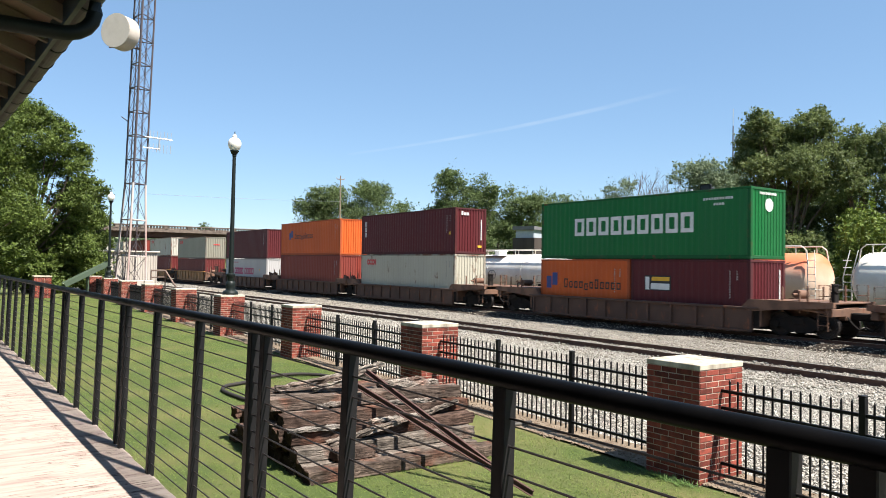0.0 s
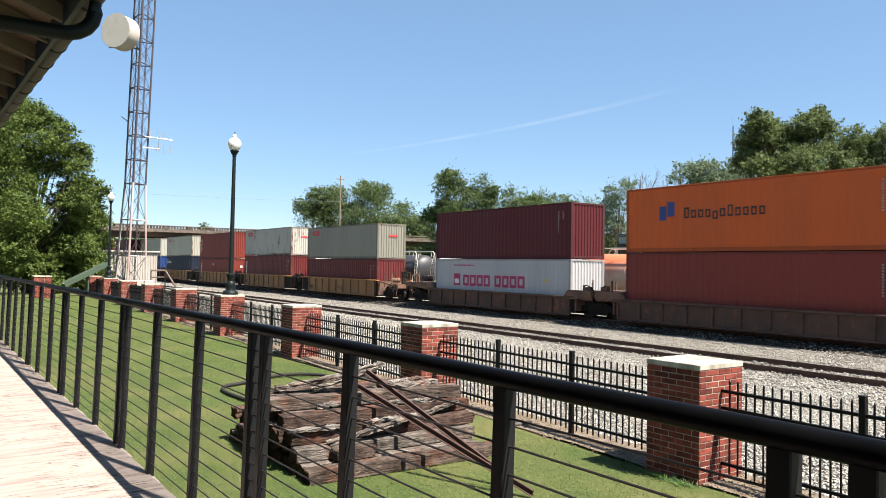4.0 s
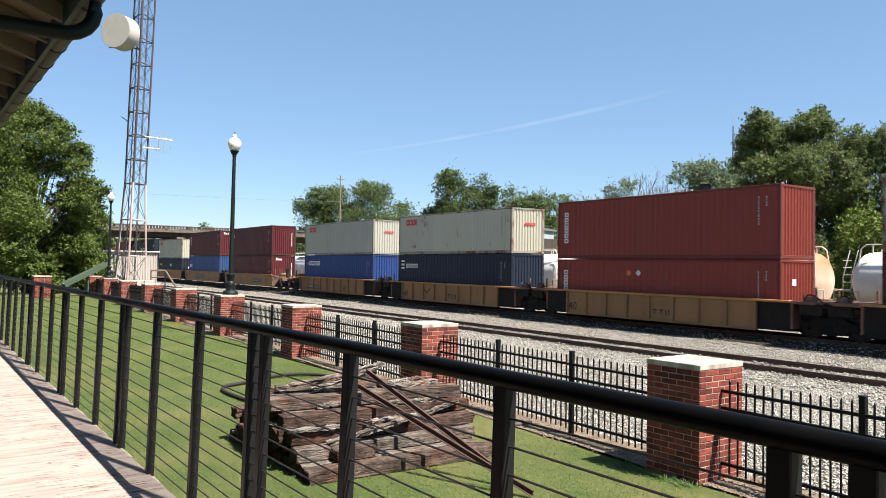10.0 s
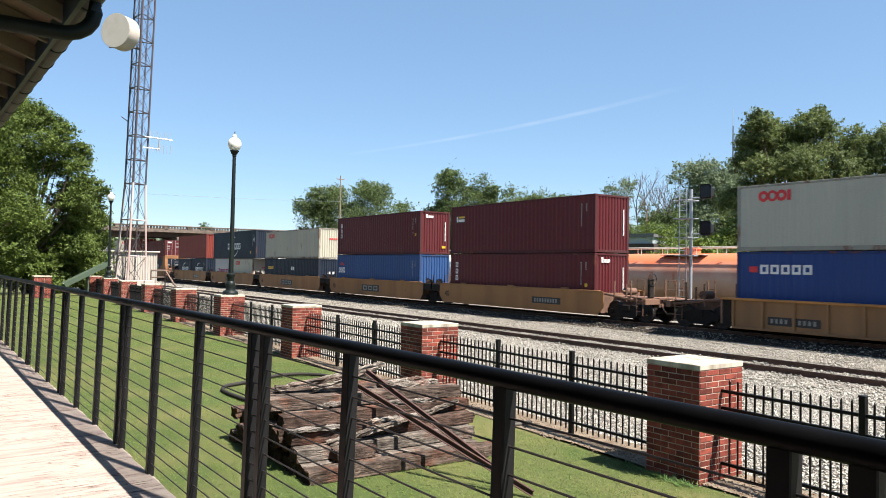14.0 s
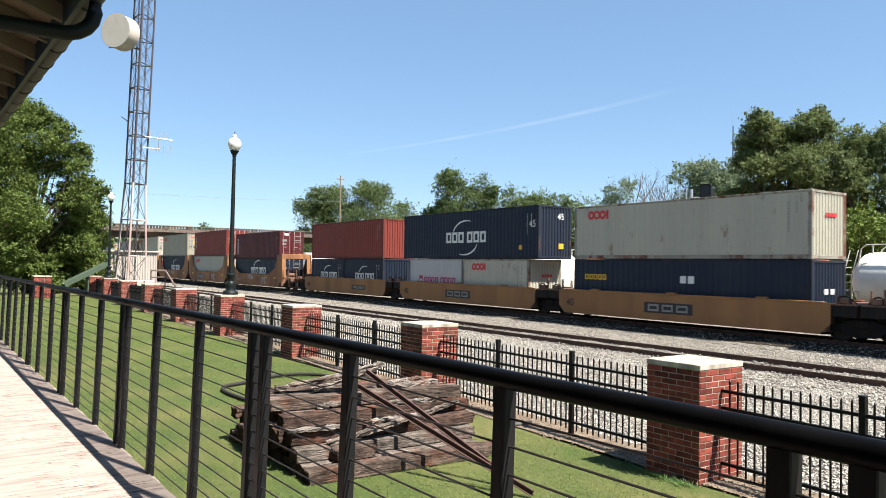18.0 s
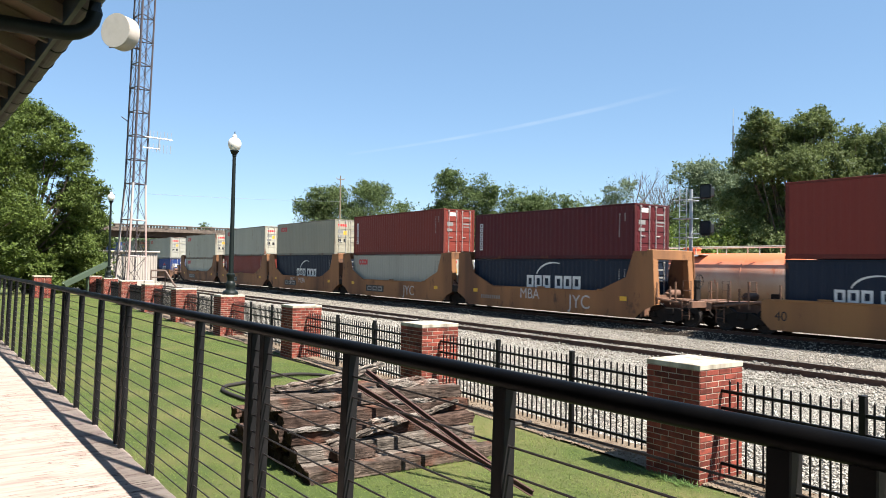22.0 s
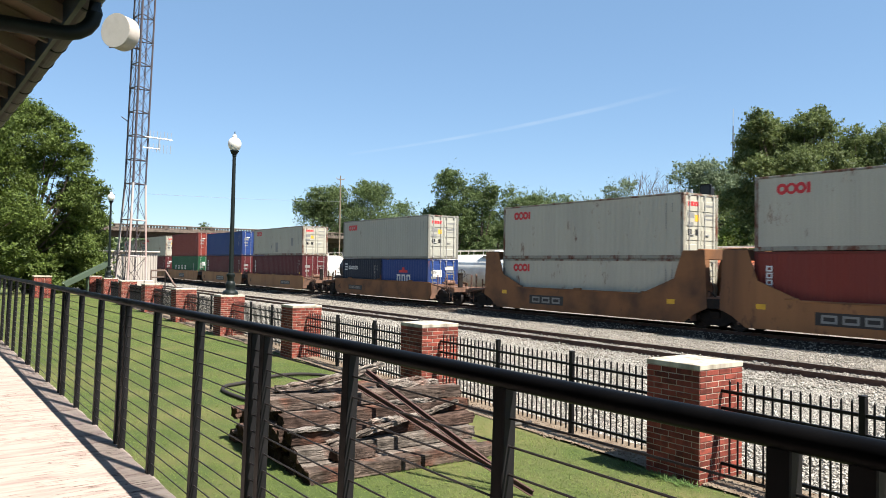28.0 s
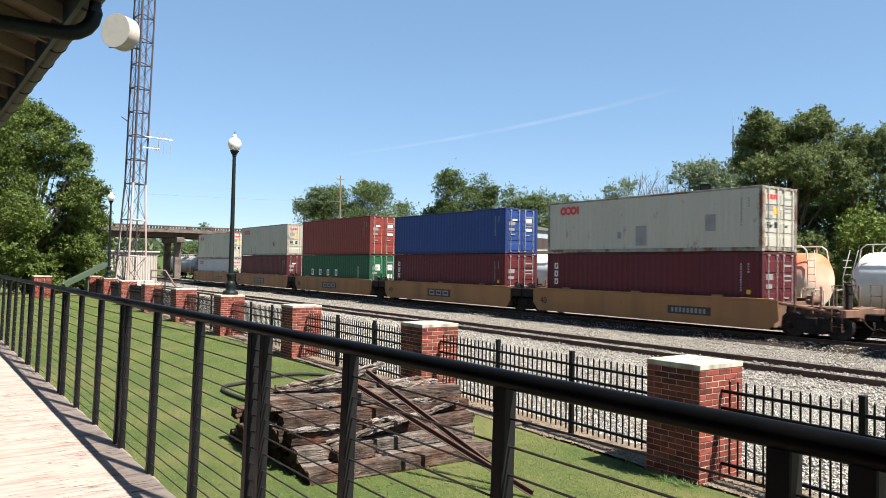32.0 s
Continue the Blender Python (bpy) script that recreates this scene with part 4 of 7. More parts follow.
def shed():
    s = tagged(empty("equipment_shed", (-69.0, 13.6, -0.1)), "small white corrugated metal equipment shed", "shed")
    x0, x1, y0, y1, h = -1.6, 1.2, -2.6, 2.4, 3.35
    prof = []
    for k in range(23):
        y = y0 + (y1 - y0) * k / 23
        p = (y1 - y0) / 23
        prof += [(x1, y), (x1, y + p * 0.4), (x1 + 0.04, y + p * 0.5), (x1 + 0.04, y + p * 0.9)]
    prof += [(x1, y1), (x1 - 0.06, y1), (x1 - 0.06, y0)]
    part("wall", Geo().prism(prof, 0, h, "z"), M["white_steel"], s)
    part("wall", Geo().box(x0, x1 - 0.06, y1 - 0.06, y1, 0, h), M["white_steel"], s)
    part("wall", Geo().box(x0, x1 - 0.06, y0, y0 + 0.06, 0, h), M["white_steel"], s)
    part("wall", Geo().box(x0, x0 + 0.06, y0 + 0.06, y1 - 0.06, 0, h), M["white_steel"], s)
    part("roof", Geo().cbox(x0 - 0.2, x1 + 0.2, y0 - 0.2, y1 + 0.2, h, h + 0.14, 0.03), M["white_steel"], s, "flat pale metal roof")
    part("door", Geo().cbox(x1 + 0.045, x1 + 0.08, -1.5, -0.5, 0.1, 2.15, 0.01), M["white_steel"], s)


shed()
gf = Geo()
for y in (14.3, 15.4):
    gf.cyl((-62.5, y, -0.1), (-62.5, y, 1.75), 0.05, n=8)
gf.cyl((-62.5, 14.3, 1.75), (-62.5, 15.4, 1.75), 0.07, n=8).cyl((-62.5, 14.3, 1.2), (-62.5, 15.4, 1.2), 0.05, n=8)
gf.cyl((-62.5, 15.4, 1.75), (-61.2, 15.9, 0.5), 0.07, n=8).cyl((-61.2, 15.9, 0.5), (-61.2, 15.9, -0.1), 0.07, n=8)
tagged(part("pipe_frame", gf, M["rust_frame"]), "rusty bent pipe guard rail by the shed", "rail")
for y, w in ((13.1, 0.5), (14.0, 0.35)):
    tagged(part("concrete_footing", Geo().cbox(-62.6, -61.8, y - w, y + w, -0.1, 0.95, 0.04), M["white_steel"]), "white concrete footing block at the tower", "footing", "tower footings")


def chute():
    c = tagged(empty("sloping_chute", (-56.0, 6.9, 0)), "long green sloping metal chute on steel legs", "chute")
    a, b = Vector((0, 0.2, 0.85)), Vector((0, 2.95, 2.35))
    d = (b - a).normalized()
    m = Matrix.Translation(a) @ d.to_track_quat("X", "Z").to_matrix().to_4x4()
    L = (b - a).length
    part("trough", Geo().cbox(0, L, -0.47, 0.47, -0.05, 0.0, 0.01, m), M["chute_floor"], c, "pale worn trough floor")
    for s in (-0.5, 0.5):
        part("side_rail", Geo().cbox(0, L, s - 0.03, s + 0.03, -0.24, 0.10, 0.01, m), M["chute_green"], c)
    part("end_plate", Geo().cbox(L, L + 0.04, -0.53, 0.53, -0.24, 0.12, 0.01, m), M["chute_green"], c)
    for t, z in ((0.55, 0), (0.98, 0)):
        p = a + (b - a) * t
        for s in (-0.3, 0.3):
            part("leg", Geo().cbox(p.x + s - 0.04, p.x + s + 0.04, p.y - 0.04, p.y + 0.04, -0.05, p.z - 0.04, 0.01), M["chute_green"], c)


M["chute_green"] = mat("chute_green", lin(62, 76, 58), 0.6, scale=2, fine=40, bump=0.1)
M["chute_floor"] = mat("chute_floor", lin(136, 146, 118), 0.6, scale=2, fine=40, bump=0.1)
chute()


# ---- the last pier of the lawn, where the fence turns back ----
def corner_pier():
    p = tagged(empty("brick_pier", (-54.0, 5.6, 0)), "square red brick pier with a pale concrete cap", "pier", "piers of the fence")
    h, w = 1.36, 0.5
    g = Geo()
    for k in range(20):
        for side in range(4):
            for i in range(5):
                m = pose(0, 0, 0, 0, 0, 90 * side) @ pose(-w + (i + 0.5) * 0.2, -w + 0.05, k * 0.068)
                g.cbox(-0.094, 0.094, -0.05, 0.05, 0, 0.058, 0.004, m)
    tagged(part("bricks", g, M["brick_far"], p), kind="stuff")
    part("mortar_core", Geo().box(-w + 0.01, w - 0.01, -w + 0.01, w - 0.01, -0.1, h), M["mortar"], p)
    part("cap", Geo().cbox(-w - 0.03, w + 0.03, -w - 0.03, w + 0.03, h, h + 0.09, 0.015), M["concrete"], p)


corner_pier()


# ---- road bridge over the tracks ----
def bridge():
    X = -125.0
    b = tagged(empty("road_bridge", (X, 0, 0)), "old concrete road bridge with a baluster parapet", "bridge")
    y0, y1 = -12, 96
    part("deck_slab", Geo().box(-4.5, 4.5, y0, y1, 7.15, 7.45), M["bridge_concrete"], b)
    for x in (-3.6, 0, 3.6):
        part("girder", Geo().cbox(x - 0.25, x + 0.25, y0, y1, 6.35, 7.15, 0.03), M["bridge_shade"], b)
    part("edge_beam", Geo().cbox(4.5, 4.85, y0, y1, 7.10, 7.60, 0.03), M["bridge_concrete"], b)
    part("edge_beam", Geo().cbox(-4.85, -4.5, y0, y1, 7.10, 7.60, 0.03), M["bridge_concrete"], b)
    part("parapet_rail", Geo().cbox(4.42, 4.92, y0, y1, 8.02, 8.20, 0.03), M["bridge_concrete"], b)
    part("parapet_rail", Geo().cbox(-4.92, -4.42, y0, y1, 8.02, 8.20, 0.03), M["bridge_concrete"], b)
    bal = Geo().cbox(-0.1, 0.1, -0.11, 0.11, 7.60, 8.02, 0.02).mesh("baluster", M["bridge_concrete"])
    post = Geo().cbox(-0.2, 0.24, -0.3, 0.3, 7.60, 8.03, 0.03).mesh("parapet_post", M["bridge_concrete"])
    fix_normals(bal), fix_normals(post)
    y, i = 8.0, 0
    while y < 74:
        part("parapet_post" if i % 8 == 0 else "baluster", post if i % 8 == 0 else bal, None, b, at=(4.66, y, 0))
        y += 0.45
        i += 1
    for y in (30.5 - 13.0, 31.8, 47.0, 62.0):
        for x in (-3.2, 3.2):
            part("column", Geo().cbox(x - 0.5, x + 0.5, y - 0.5, y + 0.5, -0.7, 5.6, 0.06), M["bridge_concrete"], b)
        part("cap_beam", Geo().cbox(-4.4, 5.1, y - 0.6, y + 0.6, 5.55, 6.36, 0.06), M["bridge_concrete"], b)


# Darker than the concrete: the shade under the slab is put into this brown.
M["bridge_shade"] = mat("bridge_girder_shade", lin(78, 62, 52), 0.85, scale=0.8, fine=10, bump=0.2)
bridge()


# ---- tank cars standing on the yard track ----
def wheel_set(parent, x, r=0.483):
    g = Geo()
    for s in (-0.753, 0.753):
        sg = 1 if s > 0 else -1
        g.lathe((0, s, 0), [(r * 0.35, -0.03), (r * 0.8, -0.035), (r * 0.84, -0.065), (r, -0.06), (r + 0.0, 0.05), (r + 0.025, 0.06 * 1), (r + 0.025, 0.08),
                            (r * 0.84, 0.08), (r * 0.8, 0.03), (r * 0.35, 0.03)] if sg < 0 else
                [(r * 0.35, -0.03), (r * 0.8, -0.03), (r * 0.84, -0.08), (r + 0.025, -0.08), (r + 0.025, -0.06), (r, -0.05), (r, 0.06), (r * 0.84, 0.065), (r * 0.8, 0.035), (r * 0.35, 0.03)], 22, "y")
        for k in range(3):
            a = 2.094 * k
            g.cyl((math.cos(a) * r * 0.55, s - 0.04, math.sin(a) * r * 0.55), (math.cos(a) * r * 0.55, s + 0.04, math.sin(a) * r * 0.55), 0.05, n=6)
    g.cyl((0, -1.0, 0), (0, 1.0, 0), 0.085, n=10)
    return part("wheelset", g, M["wheel"], parent, "pair of steel wheels on an axle", at=(x, 0, r))


M["wheel"] = mat("wheel", lin(38, 32, 29), 0.65, metal=0.3, dirt=lin(34, 29, 26), dirt_amount=0.7, scale=5, fine=60, bump=0.1)


def truck_geo():
    g = Geo()
    for s in (-1.0, 1.0):
        prof = [(-1.15, 0.36), (-1.15, 0.60), (-0.75, 0.66), (-0.35, 0.80), (0.35, 0.80), (0.75, 0.66), (1.15, 0.60), (1.15, 0.36), (0.75, 0.40),
                (0.42, 0.20), (-0.42, 0.20), (-0.75, 0.40)]
        g.prism(prof, s - 0.06, s + 0.06, "y")
        for x in (-0.88, 0.88):
            g.cyl((x, s - 0.11, 0.46), (x, s + 0.11, 0.46), 0.13, n=10)
        for x in (-0.16, 0, 0.16):
            g.cyl((x, s, 0.24), (x, s, 0.55), 0.065, n=8)
    g.cbox(-0.22, 0.22, -1.12, 1.12, 0.50, 0.78, 0.02)
    return g


def truck(parent, x, cache={}):
    if "me" not in cache:
        cache["me"] = truck_geo().mesh("truck", M["steel_dark"])
        fix_normals(cache["me"])
        ws = wheel_set(None, 0.88)
        cache["ws"] = ws.data
        bpy.data.objects.remove(ws)
    t = part("truck", cache["me"], None, parent, "grimy four-wheel truck", at=(x, 0, 0))
    for dx in (-0.88, 0.88):
        w = part("wheelset", cache["ws"], None, t, "pair of steel wheels on an axle", at=(dx, 0, 0.483))
    return t


def tank_car(xf, length, body, label, band=None, dia=2.95, y=YARD_Y, z=YARD_Z):
    """xf: the head's front end; the car runs back along -x."""
    t = tagged(empty("tank_car", (xf - length / 2, y, z)), label, "tank car", "tank cars in the yard")
    r, h = dia / 2, length / 2
    zc = 0.98 + r
    prof = []
    for i in range(7):
        a = math.pi / 2 * i / 6
        prof.append((max(0.02, r * math.sin(a)), -h + 0.75 * (1 - math.cos(a))))
    prof += [(r, -h / 2), (r + 0.012, -h / 2), (r + 0.012, -h / 2 + 0.06), (r, -h / 2 + 0.06), (r, -0.03), (r + 0.012, -0.03), (r + 0.012, 0.03), (r, 0.03)]
    prof += [(r, h / 2 - 0.06), (r + 0.012, h / 2 - 0.06), (r + 0.012, h / 2), (r, h / 2)]
    prof += [(a, -b) for a, b in prof[:7][::-1]]
    part("tank_shell", Geo().lathe((0, 0, zc), prof, 40, "x"), body, t, "long cylindrical tank shell", smooth=True)
    part("underframe", Geo().cbox(-h - 0.55, -h + 3.4, -0.45, 0.45, 0.70, 1.05, 0.02).cbox(h - 3.4, h + 0.55, -0.45, 0.45, 0.70, 1.05, 0.02)
         .cbox(-h - 0.5, -h - 0.25, -1.4, 1.4, 0.80, 1.05, 0.02).cbox(h + 0.25, h + 0.5, -1.4, 1.4, 0.80, 1.05, 0.02), M["steel_dark"], t)
    for s in (-1, 1):
        part("saddle", Geo().cbox(s * (h - 2.2) - 0.3, s * (h - 2.2) + 0.3, -1.25, 1.25, 0.95, 1.75, 0.05), M["steel_dark"], t)
        truck(t, s * (h - 2.0))
        part("end_platform", Geo().cbox(s * (h + 0.10) - 0.45, s * (h + 0.10) + 0.45, -1.42, 1.42, 1.06, 1.10, 0.01), M["galv"], t)
        part("coupler", Geo().cbox(min(s * (h + 0.5), s * (h + 1.05)), max(s * (h + 0.5), s * (h + 1.05)), -0.12, 0.12, 0.74, 0.98, 0.03), M["steel_dark"], t)
        for yy in (-1.40, 1.40):
            g = Geo()
            g.cyl((s * (h + 0.5), yy, 1.08), (s * (h + 0.5), yy, 2.0), 0.025, n=6)
            g.cyl((s * (h - 0.7), yy, 1.08), (s * (h - 0.7), yy, 2.0), 0.025, n=6)
            g.cyl((s * (h + 0.5), yy, 2.0), (s * (h - 0.7), yy, 2.0), 0.025, n=6)
            part("handrail", g, M["railing_pale"], t)
    zt = zc + r
    part("manway", Geo().lathe((0, 0, zt - 0.1), [(0.5, 0), (0.5, 0.35), (0.56, 0.36), (0.56, 0.42), (0.4, 0.50), (0.02, 0.52)], 18), body, t, smooth=True)
    for y in (-0.8, 0.8):
        part("walkway", Geo().cbox(-1.6, 1.6, y - 0.28, y + 0.28, zt - 0.13, zt - 0.09, 0.01), M["galv"], t)
    g = Geo()
    for y in (-1.05, 1.05):
        pts = [(-h + 0.5, y, zt - 0.75), (-h + 0.65, y, zt + 0.15), (-h + 0.9, y, zt + 0.36), (h - 0.9, y, zt + 0.36), (h - 0.65, y, zt + 0.15), (h - 0.5, y, zt - 0.75)]
        g.tube(pts, 0.035, 6)
        for k in range(8):
            x = -h + 1.2 + k * (2 * h - 2.4) / 7
            g.cyl((x, y, zt - 0.12), (x, y, zt + 0.36), 0.03, n=6)
    part("safety_railing", g, M["railing_pale"], t, "pale tubular safety railing")
    for s in (-1, 1):
        g = Geo()
        for x in (h - 0.35, h + 0.05):
            g.tube([(s * x, -1.38, 1.1), (s * x, -1.40, zc + 0.2), (s * (x - 0.2), -1.12, zt + 0.1)], 0.025, 6)
        for k in range(7):
            zz = 1.35 + k * 0.36
            g.cyl((s * (h - 0.35), -1.39, zz), (s * (h + 0.05), -1.39, zz), 0.02, n=5)
        part("ladder", g, M["railing_pale"], t)
    return t


M["railing_pale"] = mat("railing_pale", lin(206, 198, 184), 0.6, scale=3, fine=50, bump=0.1)


def two_tone(m, upper, z0, z1):
    """Rust-coloured wash over the upper part of a tank, with a ragged lower edge."""
    nt, nd = m.node_tree, m.node_tree.nodes
    bs = nd["Principled BSDF"]
    src = bs.inputs["Base Color"].links[0].from_socket
    tc = nd.new("ShaderNodeTexCoord")
    sep = nd.new("ShaderNodeSeparateXYZ")
    no = nd.new("ShaderNodeTexNoise")
    no.inputs["Scale"].default_value = 0.8
    no.inputs["Detail"].default_value = 8
    nt.links.new(tc.outputs["Object"], sep.inputs[0])
    nt.links.new(tc.outputs["Object"], no.inputs["Vector"])
    add = nd.new("ShaderNodeMath")
    add.operation = "MULTIPLY_ADD"
    add.inputs[1].default_value = 0.9
    nt.links.new(no.outputs["Fac"], add.inputs[0])
    nt.links.new(sep.outputs["Z"], add.inputs[2])
    mr = nd.new("ShaderNodeMapRange")
    mr.inputs["From Min"].default_value, mr.inputs["From Max"].default_value = z0, z1
    nt.links.new(add.outputs[0], mr.inputs["Value"])
    mx = nd.new("ShaderNodeMix")
    mx.data_type = "RGBA"
    mx.inputs["B"].default_value = upper
    nt.links.new(src, mx.inputs["A"])
    nt.links.new(mr.outputs["Result"], mx.inputs["Factor"])
    nt.links.new(mx.outputs["Result"], bs.inputs["Base Color"])
    return m


M["tank_orange"] = mat("tank_orange", lin(214, 190, 168), 0.6, dirt=lin(160, 128, 104), dirt_amount=0.6, scale=0.5, fine=30, bump=0.08, rust=lin(196, 104, 60), rust_amount=0.35)
M["tank_white"] = mat("tank_white", lin(236, 233, 224), 0.85, dirt=lin(176, 166, 150), dirt_amount=0.6, scale=0.6, fine=30, bump=0.06)
M["tank_gray"] = mat("tank_gray", lin(148, 142, 138), 0.5, dirt=lin(96, 88, 82), dirt_amount=0.7, scale=0.5, fine=30, bump=0.08)
M["tank_black"] = mat("tank_black", lin(46, 44, 44), 0.5, dirt=lin(74, 68, 64), dirt_amount=0.6, scale=0.6, fine=30, bump=0.08)
two_tone(M["tank_orange"], lin(202, 108, 70), 2.85, 3.9)
tank_car(-2.3, 16.4, M["tank_white"], "white tank car with pale railings")
tank_car(-20.2, 16.9, M["tank_orange"], "tank car with a rusty orange top and cream shell")
tank_car(-39.0, 16.8, M["tank_white"], "white tank car with pale railings")
tank_car(-58.2, 16.6, M["tank_black"], "black tank car on the yard track")
tank_car(-77.2, 16.6, M["tank_white"], "white tank car with pale railings")
tank_car(-96.2, 16.6, M["tank_white"], "white tank car with pale railings")
tank_car(-129.5, 17.5, M["tank_gray"], "grimy grey tank car under the bridge")


# ---- wayside signal ----
def signal():
    s = tagged(empty("railway_signal", (-24.8, 33.2, -0.3)), "galvanised railway signal mast with two black heads", "railway signal")
    part("mast", Geo().cyl((0, 0, 0), (0, 0, 7.1), 0.09, n=12), M["galv"], s, smooth=True)
    part("base", Geo().cbox(-0.4, 0.4, -0.4, 0.4, -0.1, 0.35, 0.03), M["concrete"], s)
    for z in (6.62, 4.70):
        part("signal_head", Geo().cbox(0.66, 1.34, -0.18, -0.10, z - 0.1, z + 0.66, 0.08).cbox(0.78, 1.22, -0.1, 0.35, z + 0.0, z + 0.52, 0.06), M["signal_black"], s, "black signal backing plate")
        part("bracket", Geo().cyl((0, 0, z), (0.8, 0.1, z), 0.04, n=8), M["galv"], s)
    g = Geo()
    for x in (-0.75, -0.30):
        g.cyl((x, 0, 0), (x, 0, 7.2), 0.03, n=6)
    for k in range(22):
        g.cyl((-0.75, 0, 0.4 + k * 0.31), (-0.30, 0, 0.4 + k * 0.31), 0.016, n=5)
    part("ladder", g, M["galv"], s)
    for z in (5.5, 3.5):
        part("platform", Geo().cbox(-0.8, 0.15, -0.45, 0.45, z, z + 0.05, 0.01), M["galv"], s)
        part("cage", Geo().tube([(-0.8, -0.45, z + 1.0), (0.15, -0.45, z + 1.0), (0.15, 0.45, z + 1.0), (-0.8, 0.45, z + 1.0)], 0.025, 6), M["galv"], s)


signal()


# ---- trees ----
def crown_points(rng, n, lobes):
    """Points of a crown: an inner fill and many small outward sprays; lobes holds (centre, radii, share)."""
    pts, nor = [], []
    for c, r, share in lobes:
        k = int(n * share)
        kf = int(k * 0.22)
        c, r = np.array(c), np.array(r)
        d = rng.normal(0, 1, (kf, 3))
        d /= np.linalg.norm(d, axis=1, keepdims=True)
        pts.append(c + d * rng.uniform(0, 1, (kf, 1)) ** 0.4 * 0.85 * r)
        nor.append(d + rng.normal(0, 0.8, (kf, 3)))
        k -= kf
        m = max(14, k // 17)
        d = rng.normal(0, 1, (m, 3))
        d /= np.linalg.norm(d, axis=1, keepdims=True)
        d[:, 2] = np.where(d[:, 2] < -0.5, -d[:, 2], d[:, 2])
        rad = rng.uniform(0.30, 1.0, (m, 1)) ** 0.5 * np.where(rng.uniform(0, 1, (m, 1)) > 0.72, rng.uniform(1.03, 1.28, (m, 1)), 1.0)
        cen = c + d * rad * r
        which = rng.integers(0, m, k)
        size = rng.uniform(0.045, 0.15, m)[which][:, None] * np.mean(r)
        along = d[which] * np.array([1, 1, 0.5]) + np.array([0, 0, 0.25])
        off = np.clip(rng.normal(0, 1, (k, 3)), -1.8, 1.8) * size * np.array([1, 1, 0.6]) + along * rng.uniform(-1.4, 2.6, (k, 1)) * size
        pts.append(cen[which] + off)
        nor.append(d[which] * 0.5 + np.array([0, 0, 0.25]) + rng.normal(0, 0.6, (k, 3)))
    return np.concatenate(pts), np.concatenate(nor)


def leaves(name, p, nrm, size, material, seed, long=1.5):
    rng = np.random.default_rng(seed)
    n = len(p)
    nrm = nrm / (np.linalg.norm(nrm, axis=1, keepdims=True) + 1e-6)
    a = np.cross(nrm, rng.normal(0, 1, (n, 3)))
    a /= np.linalg.norm(a, axis=1, keepdims=True) + 1e-6
    b = np.cross(nrm, a)
    s = rng.uniform(0.6, 1.4, (n, 1)) * size
    v = np.stack([p - a * s * long * 0.45 + b * s * 0.42, p + a * s * long * 0.6 - nrm * s * 0.2, p - a * s * long * 0.45 - b * s * 0.42], 1)
    return quad_mesh(name, v.reshape(-1, 3), np.arange(3 * n).reshape(n, 3), material)


def tree(x, y, z, h, w, leaf, n, size, seed, label, trunk_share=0.16, lobes=None, category="tree"):
    rng = np.random.default_rng(seed)
    t = tagged(empty("tree", (x, y, z)), label, category)
    hb = h * trunk_share
    kk = 14
    if lobes is None:
        lobes = []
        k = kk
        for i in range(k):
            a = 6.28 * i / k + rng.uniform(-0.3, 0.3)
            f = rng.uniform(0.0, 0.95)
            zz = hb + (h - hb) * f * 0.86
            spread = w * 0.5 * (1 - 0.75 * max(0, f - 0.35)) * rng.uniform(0.5, 0.88)
            rr = w * rng.uniform(0.16, 0.235)
            lobes.append(((spread * math.cos(a), spread * math.sin(a), zz), (rr, rr, rr * rng.uniform(0.75, 1.05)), 1 / (k + 1)))
        lobes = [(p0, p1, 0.8 / k) for p0, p1, _ in lobes]
        lobes.append(((0, 0, hb + (h - hb) * 0.46), (w * 0.29, w * 0.29, (h - hb) * 0.38), 0.16))
        scaled = True
    else:
        scaled = False
    p, nn = crown_points(rng, n, lobes)
    if scaled:
        p[:, 2] *= h / np.percentile(p[:, 2], 99.6)
        p[:, :2] *= 0.5 * w / np.percentile(np.abs(p[:, 0]), 98.5)
    p[:, 2] = np.maximum(p[:, 2], 0.2)
    part("crown", leaves("crown", p, nn, size, leaf, seed), None, t)
    g = Geo()
    r0 = max(0.12, h * 0.022)
    g.cyl((0, 0, -0.5), (0, 0, hb), r0 * 1.15, r0 * 0.9, n=10)
    g.cyl((0, 0, hb), (0.1, 0.1, h * 0.72), r0 * 0.9, r0 * 0.25, n=8)
    for c, r, s in lobes:
        base = Vector((0, 0, hb * 0.8 + rng.uniform(0, 0.3) * (c[2] - hb * 0.8)))
        mid = base.lerp(Vector(c), 0.5) + Vector((0, 0, 0.05 * h * rng.uniform(-1, 1)))
        g.cyl(base, mid, r0 * 0.32, r0 * 0.2, n=6)
        g.cyl(mid, c, r0 * 0.2, r0 * 0.05, n=6)
    part("trunk", g, M["bark"], t, smooth=True)
    return t


def polar(px_angle, dist):
    """A place by its bearing (degrees to the left of +y) and distance from the deck."""
    a = radians(px_angle)
    return -math.sin(a) * dist, math.cos(a) * dist


